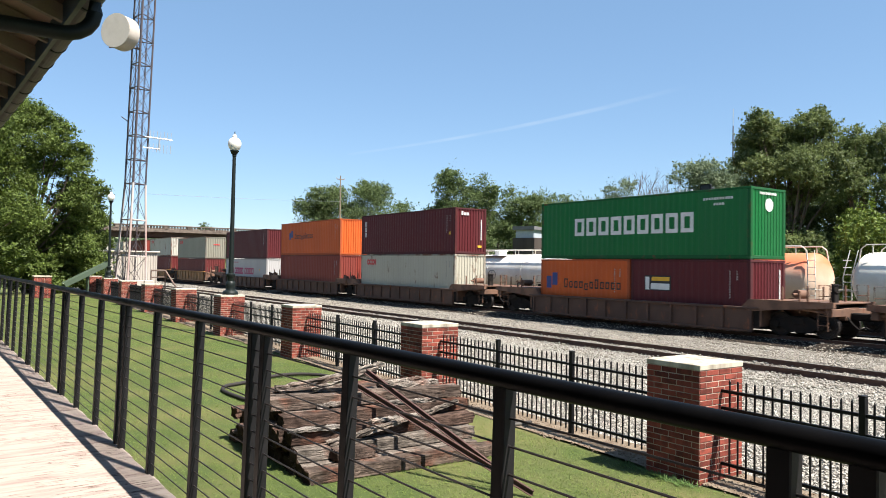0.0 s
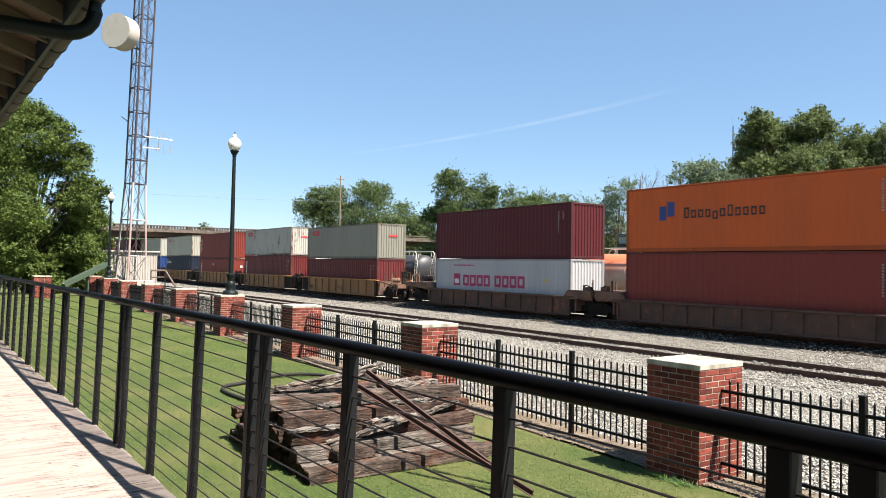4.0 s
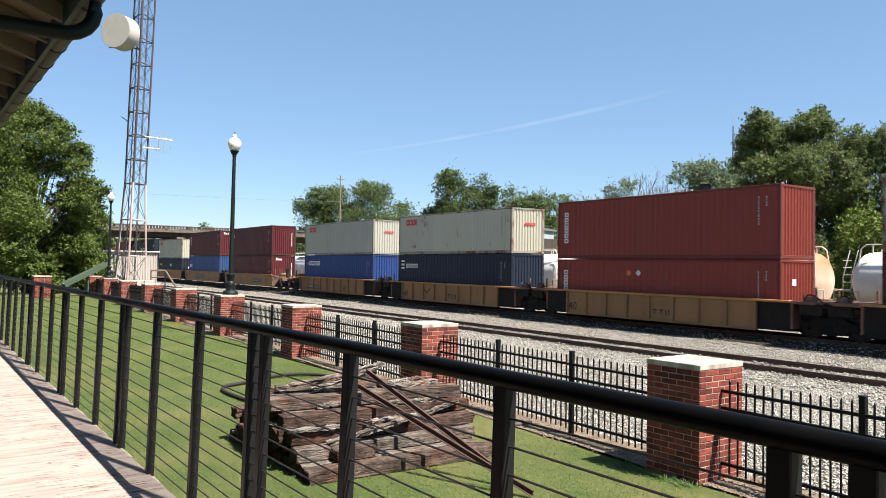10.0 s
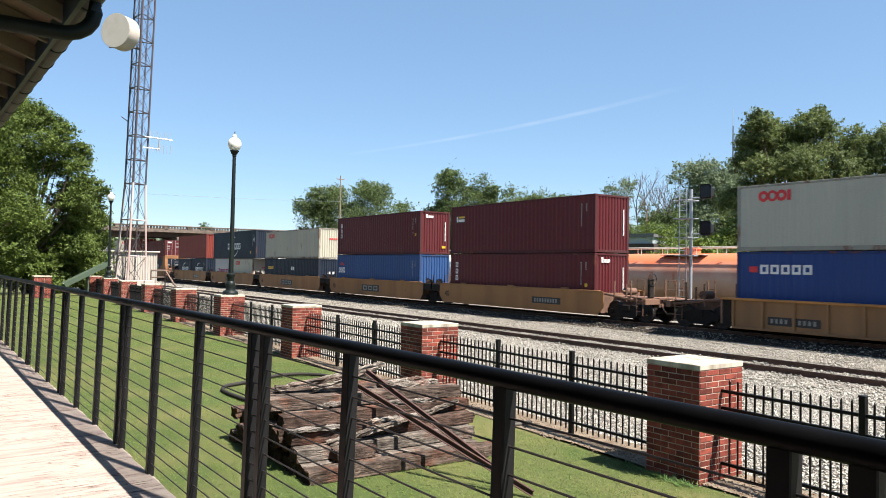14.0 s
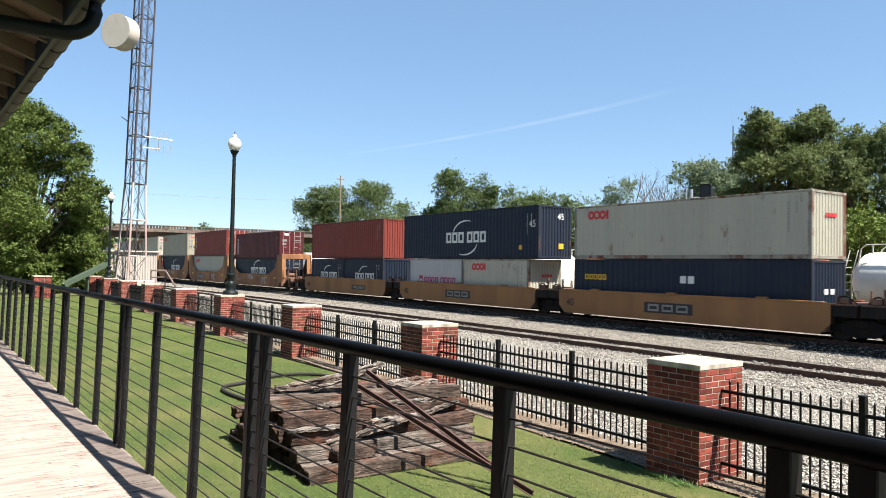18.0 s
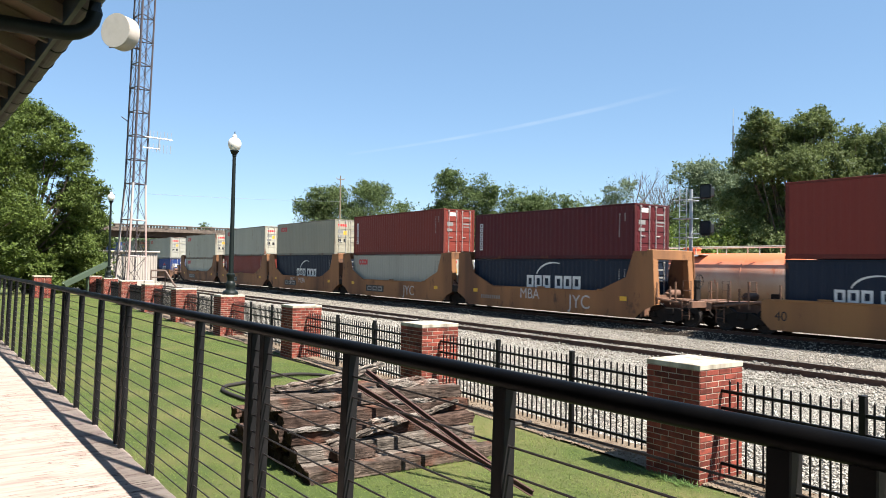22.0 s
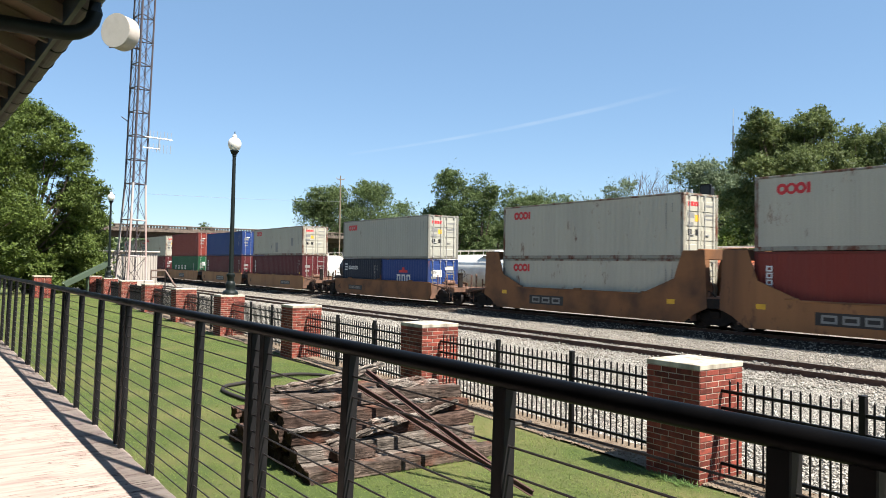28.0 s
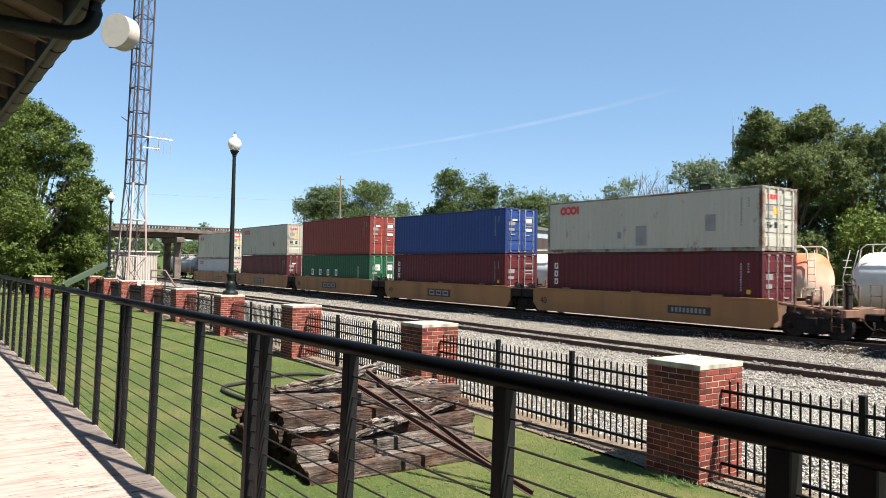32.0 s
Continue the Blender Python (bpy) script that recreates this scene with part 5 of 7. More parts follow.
TREES = [  # bearing, distance, top, width, leaf, count, leaf size, label
    (88.4, 60, 15.0, 8.0, "near", 11000, 0.28, "tall leafy green tree behind the lawn"),
    (81.5, 71, 8.8, 4.4, "near", 6500, 0.28, "leafy green tree behind the lawn"),
    (29.0, 70, 10.6, 13.0, "right", 9000, 0.34, "broad dark green tree behind the yard"),
    (25.5, 54, 6.5, 4.3, "bright", 6000, 0.22, "bright green young tree beside the yard"),
    (33.8, 60, 6.1, 3.0, "bright", 3500, 0.22, "bright green low tree beside the yard"),
    (65.6, 150, 17.6, 9.4, "mid", 6500, 0.45, "leafy green tree beyond the tracks"),
    (63.6, 150, 18.4, 10.0, "mid", 7500, 0.45, "leafy green tree beyond the tracks"),
    (61.2, 145, 18.7, 14.2, "mid", 11000, 0.45, "broad leafy green tree beyond the tracks"),
    (58.4, 160, 16.4, 12.0, "mid", 7000, 0.45, "leafy green tree beyond the tracks"),
    (55.9, 122, 13.2, 6.6, "mid", 5000, 0.38, "small dark green tree beyond the tracks"),
    (54.6, 118, 17.8, 7.4, "mid", 8000, 0.38, "tall dark green tree beyond the tracks"),
    (52.5, 119, 17.0, 7.4, "mid", 8000, 0.38, "tall dark green tree beyond the tracks"),
    (49.4, 122, 15.6, 9.4, "mid", 8000, 0.4, "dark green tree beyond the tracks"),
    (47.8, 130, 15.6, 6.4, "mid", 5000, 0.4, "dark green tree beyond the tracks"),
    (51.2, 128, 12.4, 19.7, "mid", 6000, 0.42, "broad dark green tree beyond the tracks"),
    (45.6, 150, 17.1, 10.5, "mid", 5000, 0.45, "green tree on the rise"),
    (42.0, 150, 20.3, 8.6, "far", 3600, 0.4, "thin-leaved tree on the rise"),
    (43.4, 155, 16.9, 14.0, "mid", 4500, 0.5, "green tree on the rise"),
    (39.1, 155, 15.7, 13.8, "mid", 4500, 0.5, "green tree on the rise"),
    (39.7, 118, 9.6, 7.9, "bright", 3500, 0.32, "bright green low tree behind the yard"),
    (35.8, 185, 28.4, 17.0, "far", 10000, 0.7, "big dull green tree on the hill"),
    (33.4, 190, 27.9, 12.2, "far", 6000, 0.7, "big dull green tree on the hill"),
    (73.3, 170, 11.3, 4.2, "mid", 900, 0.4, "tree top showing over the bridge"),
    (74.7, 185, 7.3, 12.1, "mid", 4000, 0.55, "leafy green tree beyond the bridge"),
    (70.9, 185, 8.7, 12.4, "mid", 3500, 0.55, "leafy green tree beyond the bridge"),
    (77.8, 185, 5.5, 7.9, "mid", 2500, 0.55, "leafy green tree beyond the bridge"),
    (68.6, 190, 8.0, 10.0, "mid", 3000, 0.55, "leafy green tree beyond the bridge"),
]
for i, (b, d, top, w, leaf, n, size, label) in enumerate(TREES):
    x, y = polar(b, d)
    n, size = (int(n * 3.9), size * 0.40) if leaf in ("near", "right") else (int(n * 2.9), size * 0.50)
    zg = ground_z(x, y) - 0.1
    tree(x, y, zg, top - zg, w, LEAF[leaf], n, size, 100 + i, label)


def spreading_tree(b, d, leaf, n, size, seed, label, heads, bound, hollow=0.0):
    """A big tree by its limbs: heads holds (sideways, top, radius) of the outer clumps; below them rows of clumps fill the crown out to bound(height); hollow: how far the upper crown overhangs the lower."""
    x, y = polar(b, d)
    zg = ground_z(x, y) - 0.1
    rng = random.Random(seed)
    side = Vector((0.567, 0.823, 0))
    lobes = []
    for u, top, r in heads:
        c = side * u + Vector((0.823, -0.567, 0)) * rng.uniform(-1.2, 1.2)
        lobes.append(((c.x, c.y, top - zg - r * 1.02), (r, r, r * 0.95), r * r))
    z = max(t for _, t, _ in heads) - 2.6
    while z > 2.2:
        lo, hi = bound(z)
        k = max(2, int((hi - lo) / 1.45))
        for i in range(k):
            r = rng.uniform(1.05, 1.6)
            u = lo + r * 0.8 + (hi - lo - 1.6 * r) * i / (k - 1) + rng.uniform(-0.3, 0.3)
            c = side * u + Vector((0.823, -0.567, 0)) * (rng.uniform(-2.4, 2.4) - hollow * min(1.0, max(0.0, (9.0 - z) / 3)))
            lobes.append(((c.x, c.y, z - zg + rng.uniform(-0.5, 0.5)), (r, r, r * rng.uniform(0.75, 1.0)), r * r))
        z -= 1.5
    total = sum(q for _, _, q in lobes)
    lobes = [(c, r, q / total) for c, r, q in lobes]
    tree(x, y, zg, max(t for _, t, _ in heads) - zg, 8.0, LEAF[leaf], n, size, seed, label, 0.2, lobes)


spreading_tree(84.75, 64, "near", 170000, 0.115, 901, "tall leafy green tree with drooping sprays behind the lawn",
               ((-3.4, 15.3, 1.3), (-1.7, 15.2, 1.2), (0.0, 14.5, 1.15), (1.4, 13.6, 1.0), (2.6, 12.8, 0.9), (3.2, 11.7, 0.8), (3.7, 10.2, 0.9), (4.3, 8.9, 0.75), (5.3, 8.3, 0.45), (4.9, 8.0, 0.4)),
               lambda z: (-6.5, min(4.9, 1.2 + max(0.0, 13.2 - z) * 0.74)))
spreading_tree(30.2, 62, "right", 120000, 0.12, 902, "tall dark green oak with clumped crown behind the yard",
               ((-2.9, 14.7, 0.95), (-2.2, 14.1, 0.8), (-1.2, 14.4, 0.95), (0.0, 13.9, 0.9), (0.8, 14.6, 1.1), (2.1, 15.1, 0.8), (2.7, 14.2, 0.7), (-3.1, 12.9, 0.8), (-3.4, 11.7, 0.8)),
               lambda z: (-3.9, 3.4), 1.1)
spreading_tree(25.6, 63, "right", 110000, 0.12, 903, "broad dark green oak with uneven crown behind the yard",
               ((-1.9, 14.2, 1.0), (-0.9, 13.4, 0.9), (0.1, 12.9, 1.2), (1.6, 13.2, 1.1), (3.1, 13.0, 1.3), (4.6, 12.6, 1.2), (6.0, 12.6, 1.2), (7.4, 12.0, 1.2)),
               lambda z: (-2.6, 8.4), 1.1)

rng = np.random.default_rng(3)
for b, d, h, w in ((83.0, 64, 5.0, 4.5), (87.5, 61, 5.2, 6), (85.2, 65, 5.8, 6.5), (89.8, 58, 5.5, 6), (81.6, 68, 4.2, 4.0), (84.1, 62, 3.0, 3.6),
                   (34.0, 58, 5.0, 7), (30.5, 61, 6.0, 7), (27.4, 64, 5.0, 6), (24.0, 50, 6.8, 7), (20.5, 50, 6.5, 7), (37.0, 56, 5.5, 7), (32.3, 66, 6.5, 8), (28.5, 67, 6.5, 8)):
    x, y = polar(b, d)
    tree(x, y, ground_z(x, y) - 0.1, h, w, LEAF["bright" if b in (24.0, 37.0) else "right" if b < 50 else "near"], 12000, 0.15, int(b * 10), "low green bush under the trees", 0.1, category="bush")


def bare_tree(x, y, z, h, seed):
    rng = random.Random(seed)
    g = Geo()

    def grow(p, d, L, r, k):
        q = p + d * L
        g.cyl(p, q, r, r * 0.62, n=5, caps=False)
        if k == 0:
            return
        for _ in range(3 if k > 1 else 2):
            e = (d + Vector((rng.uniform(-0.6, 0.6), rng.uniform(-0.6, 0.6), rng.uniform(-0.1, 0.4)))).normalized()
            grow(q, e, L * rng.uniform(0.6, 0.82), r * 0.6, k - 1)

    t = tagged(empty("bare_tree", (x, y, z)), "leafless grey tree on the rise", "tree", "bare trees")
    grow(Vector((0, 0, -0.5)), Vector((0, 0, 1)), h * 0.34, 0.26, 5)
    part("bare_crown", g, M["bark"], t)


for b, d, h in ((40.4, 150, 20), (38.2, 155, 18.0)):
    x, y = polar(b, d)
    bare_tree(x, y, ground_z(x, y), h, int(b))


def far_woods():
    rng = np.random.default_rng(77)
    n = 26000
    a = np.radians(rng.uniform(-60, 96, n))
    d = rng.uniform(230, 330, n)
    top = np.where(a > 1.12, 4.5, 9) + 2 * np.sin(a * 23) + 1.5 * np.sin(a * 51 + 1)
    x, y = -np.sin(a) * d, np.cos(a) * d
    base = np.array([ground_z(p, q) for p, q in zip(x, y)])
    z = base + rng.uniform(0, 1, n) ** 0.7 * np.maximum(3, top)
    p = np.stack([x, y, z], -1)
    nn = rng.normal(0, 1, (n, 3))
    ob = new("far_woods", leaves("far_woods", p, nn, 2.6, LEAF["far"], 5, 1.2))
    tagged(ob, "distant band of green woods", "woods", kind="stuff")


far_woods()


# ---- pole, mast and houses beyond the tracks ----
def utility_pole(b, d, h):
    x, y = polar(b, d)
    p = tagged(empty("utility_pole", (x, y, ground_z(x, y) - 0.1)), "wooden utility pole with a short crossarm", "utility pole")
    part("pole", Geo().cyl((0, 0, 0), (0, 0, h), 0.14, 0.10, n=10), M["pole_wood"], p)
    part("crossarm", Geo().cbox(-0.1, 0.1, -0.6, 0.6, h - 0.65, h - 0.53, 0.01), M["pole_wood"], p)
    part("insulator", Geo().cyl((0, -0.7, h - 0.55), (0, -0.7, h - 0.3), 0.06, n=8).cyl((0, 0.7, h - 0.55), (0, 0.7, h - 0.3), 0.06, n=8), M["galv"], p)


utility_pole(63.5, 118, 16.4)
wire = [(-66.5 - 39.1 * q / 12, 14.2 + 38.4 * q / 12, 8.3 + 4.2 * q / 12 - 0.5 * (q / 12) * (1 - q / 12)) for q in range(13)]
tagged(part("overhead_wire", Geo().tube(wire, 0.011, 5), M["galv"]), "thin sagging overhead wire to the utility pole", "wire")
x, y = polar(33.9, 230)
mast = tagged(empty("radio_mast", (x, y, ground_z(x, y))), "thin distant radio mast", "mast")
part("mast", Geo().cyl((0, 0, 0), (0, 0, 40.5), 0.26, 0.16, n=8), M["tower_steel"], mast)
part("whip", Geo().cyl((0, 0, 40.5), (0, 0, 45.5), 0.09, n=6), M["galv"], mast)


def house(b, d, w, h, z):
    x, y = polar(b, d)
    g0 = ground_z(x, y) - z - 0.1
    o = tagged(empty("house", (x, y, z), radians(20)), "small pale grey building behind the yard", "house")
    part("wall", Geo().box(-w / 2, w / 2, -3, 3, 0, h), M["house_wall"], o)
    part("lower_wall", Geo().box(-w / 2 - 0.3, w / 2 + 0.3, -3.3, 3.3, g0, 0), M["rust_wall"], o, "rusty brown lower storey")
    part("roof", Geo().prism([(-3.4, h), (3.4, h), (3.4, h + 0.25), (-3.4, h + 0.5)], -w / 2 - 0.3, w / 2 + 0.3), M["house_roof"], o, "low sloping grey roof")


M["rust_wall"] = mat("rust_wall", lin(62, 52, 46), 0.85, dirt=lin(48, 38, 33), dirt_amount=0.8, scale=0.8, fine=20, bump=0.2, streak=True)
house(48.3, 104, 2.8, 1.1, 6.5)
house(40.2, 118, 5.2, 1.0, 6.3)


# ---- thin streak of high cloud ----
def cirrus():
    m = bpy.data.materials.new("cirrus")
    m.use_nodes = True
    nt, nd = m.node_tree, m.node_tree.nodes
    tc, no = nd.new("ShaderNodeTexCoord"), nd.new("ShaderNodeTexNoise")
    mp = nd.new("ShaderNodeMapping")
    mp.inputs["Scale"].default_value = (0.004, 0.004, 0.02)
    no.inputs["Scale"].default_value = 1.0
    no.inputs["Detail"].default_value = 8
    sep = nd.new("ShaderNodeSeparateXYZ")
    uv = nd.new("ShaderNodeAttribute")
    uv.attribute_name = "across"
    mul = nd.new("ShaderNodeMath")
    mul.operation = "MULTIPLY"
    mr = nd.new("ShaderNodeMapRange")
    mr.inputs["From Min"].default_value, mr.inputs["From Max"].default_value, mr.inputs["To Max"].default_value = 0.3, 0.75, 0.24
    nt.links.new(tc.outputs["Object"], mp.inputs["Vector"])
    nt.links.new(mp.outputs["Vector"], no.inputs["Vector"])
    nt.links.new(no.outputs["Fac"], mr.inputs["Value"])
    nt.links.new(mr.outputs["Result"], mul.inputs[0])
    nt.links.new(uv.outputs["Fac"], mul.inputs[1])
    # The streak glows: emission stands in for sunlight on the cloud.
    tr, em = nd.new("ShaderNodeBsdfTransparent"), nd.new("ShaderNodeEmission")
    em.inputs["Color"].default_value = (0.82, 0.92, 1.0, 1)
    em.inputs["Strength"].default_value = 0.385
    mx = nd.new("ShaderNodeMixShader")
    nt.links.new(mul.outputs[0], mx.inputs["Fac"])
    nt.links.new(tr.outputs[0], mx.inputs[1])
    nt.links.new(em.outputs[0], mx.inputs[2])
    nt.links.new(mx.outputs[0], nd["Material Output"].inputs["Surface"])
    v, f, w = [], [], []
    n = 40
    for i in range(n + 1):
        t = i / n
        b = radians(63.0 - 27.0 * t)
        e = 0.150 + 0.094 * t - 0.004 * math.sin(3.14 * t)
        half = 0.0020 + 0.0026 * t
        fade = math.sin(math.pi * min(1, 0.03 + t)) ** 0.6
        for k, s in enumerate((-1, -0.35, 0.35, 1)):
            d = 2600
            v.append((-math.sin(b) * d, math.cos(b) * d, (e + s * half) * d))
            w.append(fade * (1 if k in (1, 2) else 0))
    for i in range(n):
        for k in range(3):
            f.append((i * 4 + k, i * 4 + 4 + k, i * 4 + 5 + k, i * 4 + 1 + k))
    me = bpy.data.meshes.new("cirrus")
    me.from_pydata(v, [], f)
    at = me.attributes.new("across", "FLOAT", "POINT")
    at.data.foreach_set("value", w)
    me.materials.append(m)
    ob = tagged(new("backdrop_cloud", me), "thin white streak of high cloud in the sky", "cloud", kind="structure")
    ob.visible_shadow = False


cirrus()


# ---- containers ----
def paint(name, c, rough=0.6, rust=0.25, dirt=0.4):
    d = tuple(min(1, k * 0.7 + 0.02) for k in lin(*c)[:3]) + (1.0,)
    return mat(name, lin(*c), rough, dirt=d, dirt_amount=dirt, scale=0.7, fine=26, bump=0.06, vary=0.05, spec=0.24, streak=True,
               rust=lin(92, 54, 38), rust_amount=rust)


TONE = {  # paint and how far rust has eaten in
    "cream": ((164, 160, 144), 0.36), "rust_cream": ((168, 165, 153), 0.5), "putty": ((148, 143, 125), 0.18), "grey_cream": ((156, 154, 141), 0.15), "stone_grey": ((130, 127, 113), 0.2), "white": ((164, 162, 160), 0.05),
    "maroon": ((79, 26, 29), 0.05), "red": ((116, 48, 38), 0.14), "orange": ((184, 84, 34), 0.07), "green": ((14, 93, 44), 0.02), "navy": ((21, 31, 46), 0.05), "blue": ((33, 57, 108), 0.08),
    "sky_blue": ((40, 70, 114), 0.05), "dark_green": ((22, 76, 46), 0.05), "brick_red": ((94, 37, 35), 0.12),
}
P = {k: paint("paint_" + k, c, rust=r) for k, (c, r) in TONE.items()}
# darker, rustier paint of the rails, posts and castings
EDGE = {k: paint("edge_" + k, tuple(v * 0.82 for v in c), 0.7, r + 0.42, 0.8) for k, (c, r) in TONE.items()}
C = {
    "white": mat("mark_white", lin(204, 204, 199), 0.6, scale=3, fine=50, bump=0.0, vary=0.0),
    "red": mat("mark_red", lin(184, 38, 42), 0.6, scale=3, fine=50, bump=0.0, vary=0.0),
    "yellow": mat("mark_yellow", lin(208, 159, 35), 0.6, scale=3, fine=50, bump=0.0, vary=0.0),
    "blue": mat("mark_blue", lin(38, 58, 114), 0.6, scale=3, fine=50, bump=0.0, vary=0.0),
    "orange": mat("mark_orange", lin(196, 92, 40), 0.6, scale=3, fine=50, bump=0.0, vary=0.0),
    "magenta": mat("mark_magenta", lin(157, 35, 82), 0.6, scale=3, fine=50, bump=0.0, vary=0.0),
    "pale": mat("mark_pale", lin(160, 157, 152), 0.6, dirt=lin(98, 90, 84), dirt_amount=0.8, scale=6, fine=50, bump=0.0, vary=0.0),
    "grey": mat("mark_grey", lin(122, 121, 117), 0.6, scale=3, fine=50, bump=0.0, vary=0.0),
    "black": mat("mark_black", lin(26, 26, 27), 0.6, scale=3, fine=50, bump=0.0, vary=0.0),
    "scrawl": mat("scrawl", lin(176, 172, 168), 0.7, dirt=lin(120, 100, 86), dirt_amount=0.7, scale=9, fine=50, bump=0.0, vary=0.0),
    "dark": mat("gasket", lin(29, 26, 26), 0.8, scale=3, fine=50, bump=0.0, vary=0.0),
    "rod": mat("lock_rod", lin(170, 166, 161), 0.5, metal=0.4, scale=3, fine=50, bump=0.0, vary=0.1),
}
SIZE = {"20": (6.058, 2.591), "40": (12.192, 2.591), "40h": (12.192, 2.896), "45h": (13.716, 2.896)}
HW = 1.219


def corrugated(n, length, depth, face):
    """Outline (u, offset) of a corrugated sheet with its back side; face is the outer plane."""
    prof, p = [], length / n
    for i in range(n):
        a = -length / 2 + i * p
        prof += [(a, face), (a + p * 0.36, face), (a + p * 0.5, face - depth), (a + p * 0.86, face - depth)]
    prof += [(length / 2, face), (length / 2, face - depth - 0.012), (-length / 2, face - depth - 0.012)]
    return prof


def marks(parent, rows, side_y, colour, name="marking", label=""):
    """Flat painted shapes on the near side: rows of (x0, x1, z0, z1)."""
    g = Geo()
    for x0, x1, z0, z1 in rows:
        g.box(x0, x1, side_y - 0.004, side_y + 0.002, z0, z1)
    ob = part(name, g, C[colour], parent, label)
    return tagged(ob, kind="stuff") if len(rows) > 1 else ob


def outlined(x0, x1, z0, z1):
    """Four bars round a plain block."""
    k = 0.27 * min(x1 - x0, z1 - z0)
    return [(x0, x0 + k, z0, z1), (x1 - k, x1, z0, z1), (x0 + k, x1 - k, z0, z0 + k), (x0 + k, x1 - k, z1 - k, z1)]


def block_row(x, z, n, w, h, gap):
    """A row of n plain blocks; large ones are outlines."""
    out = []
    for i in range(n):
        a = x + i * (w + gap)
        out += outlined(a + w * 0.03, a + w * 0.97, z, z + h) if w > 0.18 else [(a + w * 0.1, a + w * 0.8, z, z + h)]
    return out


def code_column(x, z, n, w=0.09, h=0.1, gap=0.045):
    out = []
    for i in range(n):
        t = z - i * (h + gap)
        out += outlined(x, x + w, t - h, t) if w > 0.18 and h > 0.18 else [(x, x + w, t - h, t)]
    return out


def ring_geo(g, cx, cz, r, w, y, n=18):
    """A flat ring painted on the side."""
    k = len(g.v)
    for i in range(n):
        a = 2 * math.pi * i / n
        for rr in (r - w, r):
            for yy in (y - 0.004, y + 0.002):
                g.v.append((cx + rr * math.cos(a), yy, cz + rr * math.sin(a)))
    for i in range(n):
        b, d = k + 4 * i, k + 4 * ((i + 1) % n)
        g.f += [(b, d, d + 2, b + 2), (b, b + 1, d + 1, d), (b + 2, d + 2, d + 3, b + 3)]


def arc_geo(cx, cz, r, a0, a1, w, y, n=14, taper=True):
    g = Geo()
    v, f = [], []
    for i in range(n + 1):
        t = i / n
        a = radians(a0 + (a1 - a0) * t)
        k = w * (math.sin(math.pi * (0.12 + 0.76 * t)) if taper else 1)
        for rr in (r - k / 2, r + k / 2):
            for yy in (y - 0.004, y + 0.002):
                v.append((cx + rr * math.cos(a), yy, cz + rr * math.sin(a) * 0.62))
    for i in range(n):
        b = i * 4
        f += [(b, b + 4, b + 6, b + 2), (b + 1, b + 3, b + 7, b + 5), (b, b + 1, b + 5, b + 4), (b + 2, b + 6, b + 7, b + 3)]
    f += [(0, 2, 3, 1), (4 * n, 4 * n + 1, 4 * n + 3, 4 * n + 2)]
    return g.add(v, f)


def text_mesh(body, size, material):
    cu = bpy.data.curves.new("lettering", "FONT")
    cu.body, cu.size, cu.extrude = body, size, 0.004
    ob = new("lettering", cu)
    me = bpy.data.meshes.new_from_object(ob.evaluated_get(bpy.context.evaluated_depsgraph_get()))
    bpy.data.objects.remove(ob)
    me.materials.clear()
    me.materials.append(material)
    return me


def lettering(body, size, material, parent, x, y, z, rz=0.0):
    ob = part("lettering", text_mesh(body, size, material), None, parent)
    ob.matrix_basis = pose(x, y, z, 90, 0, rz)
    return ob


PROTO, CAST = {}, {}


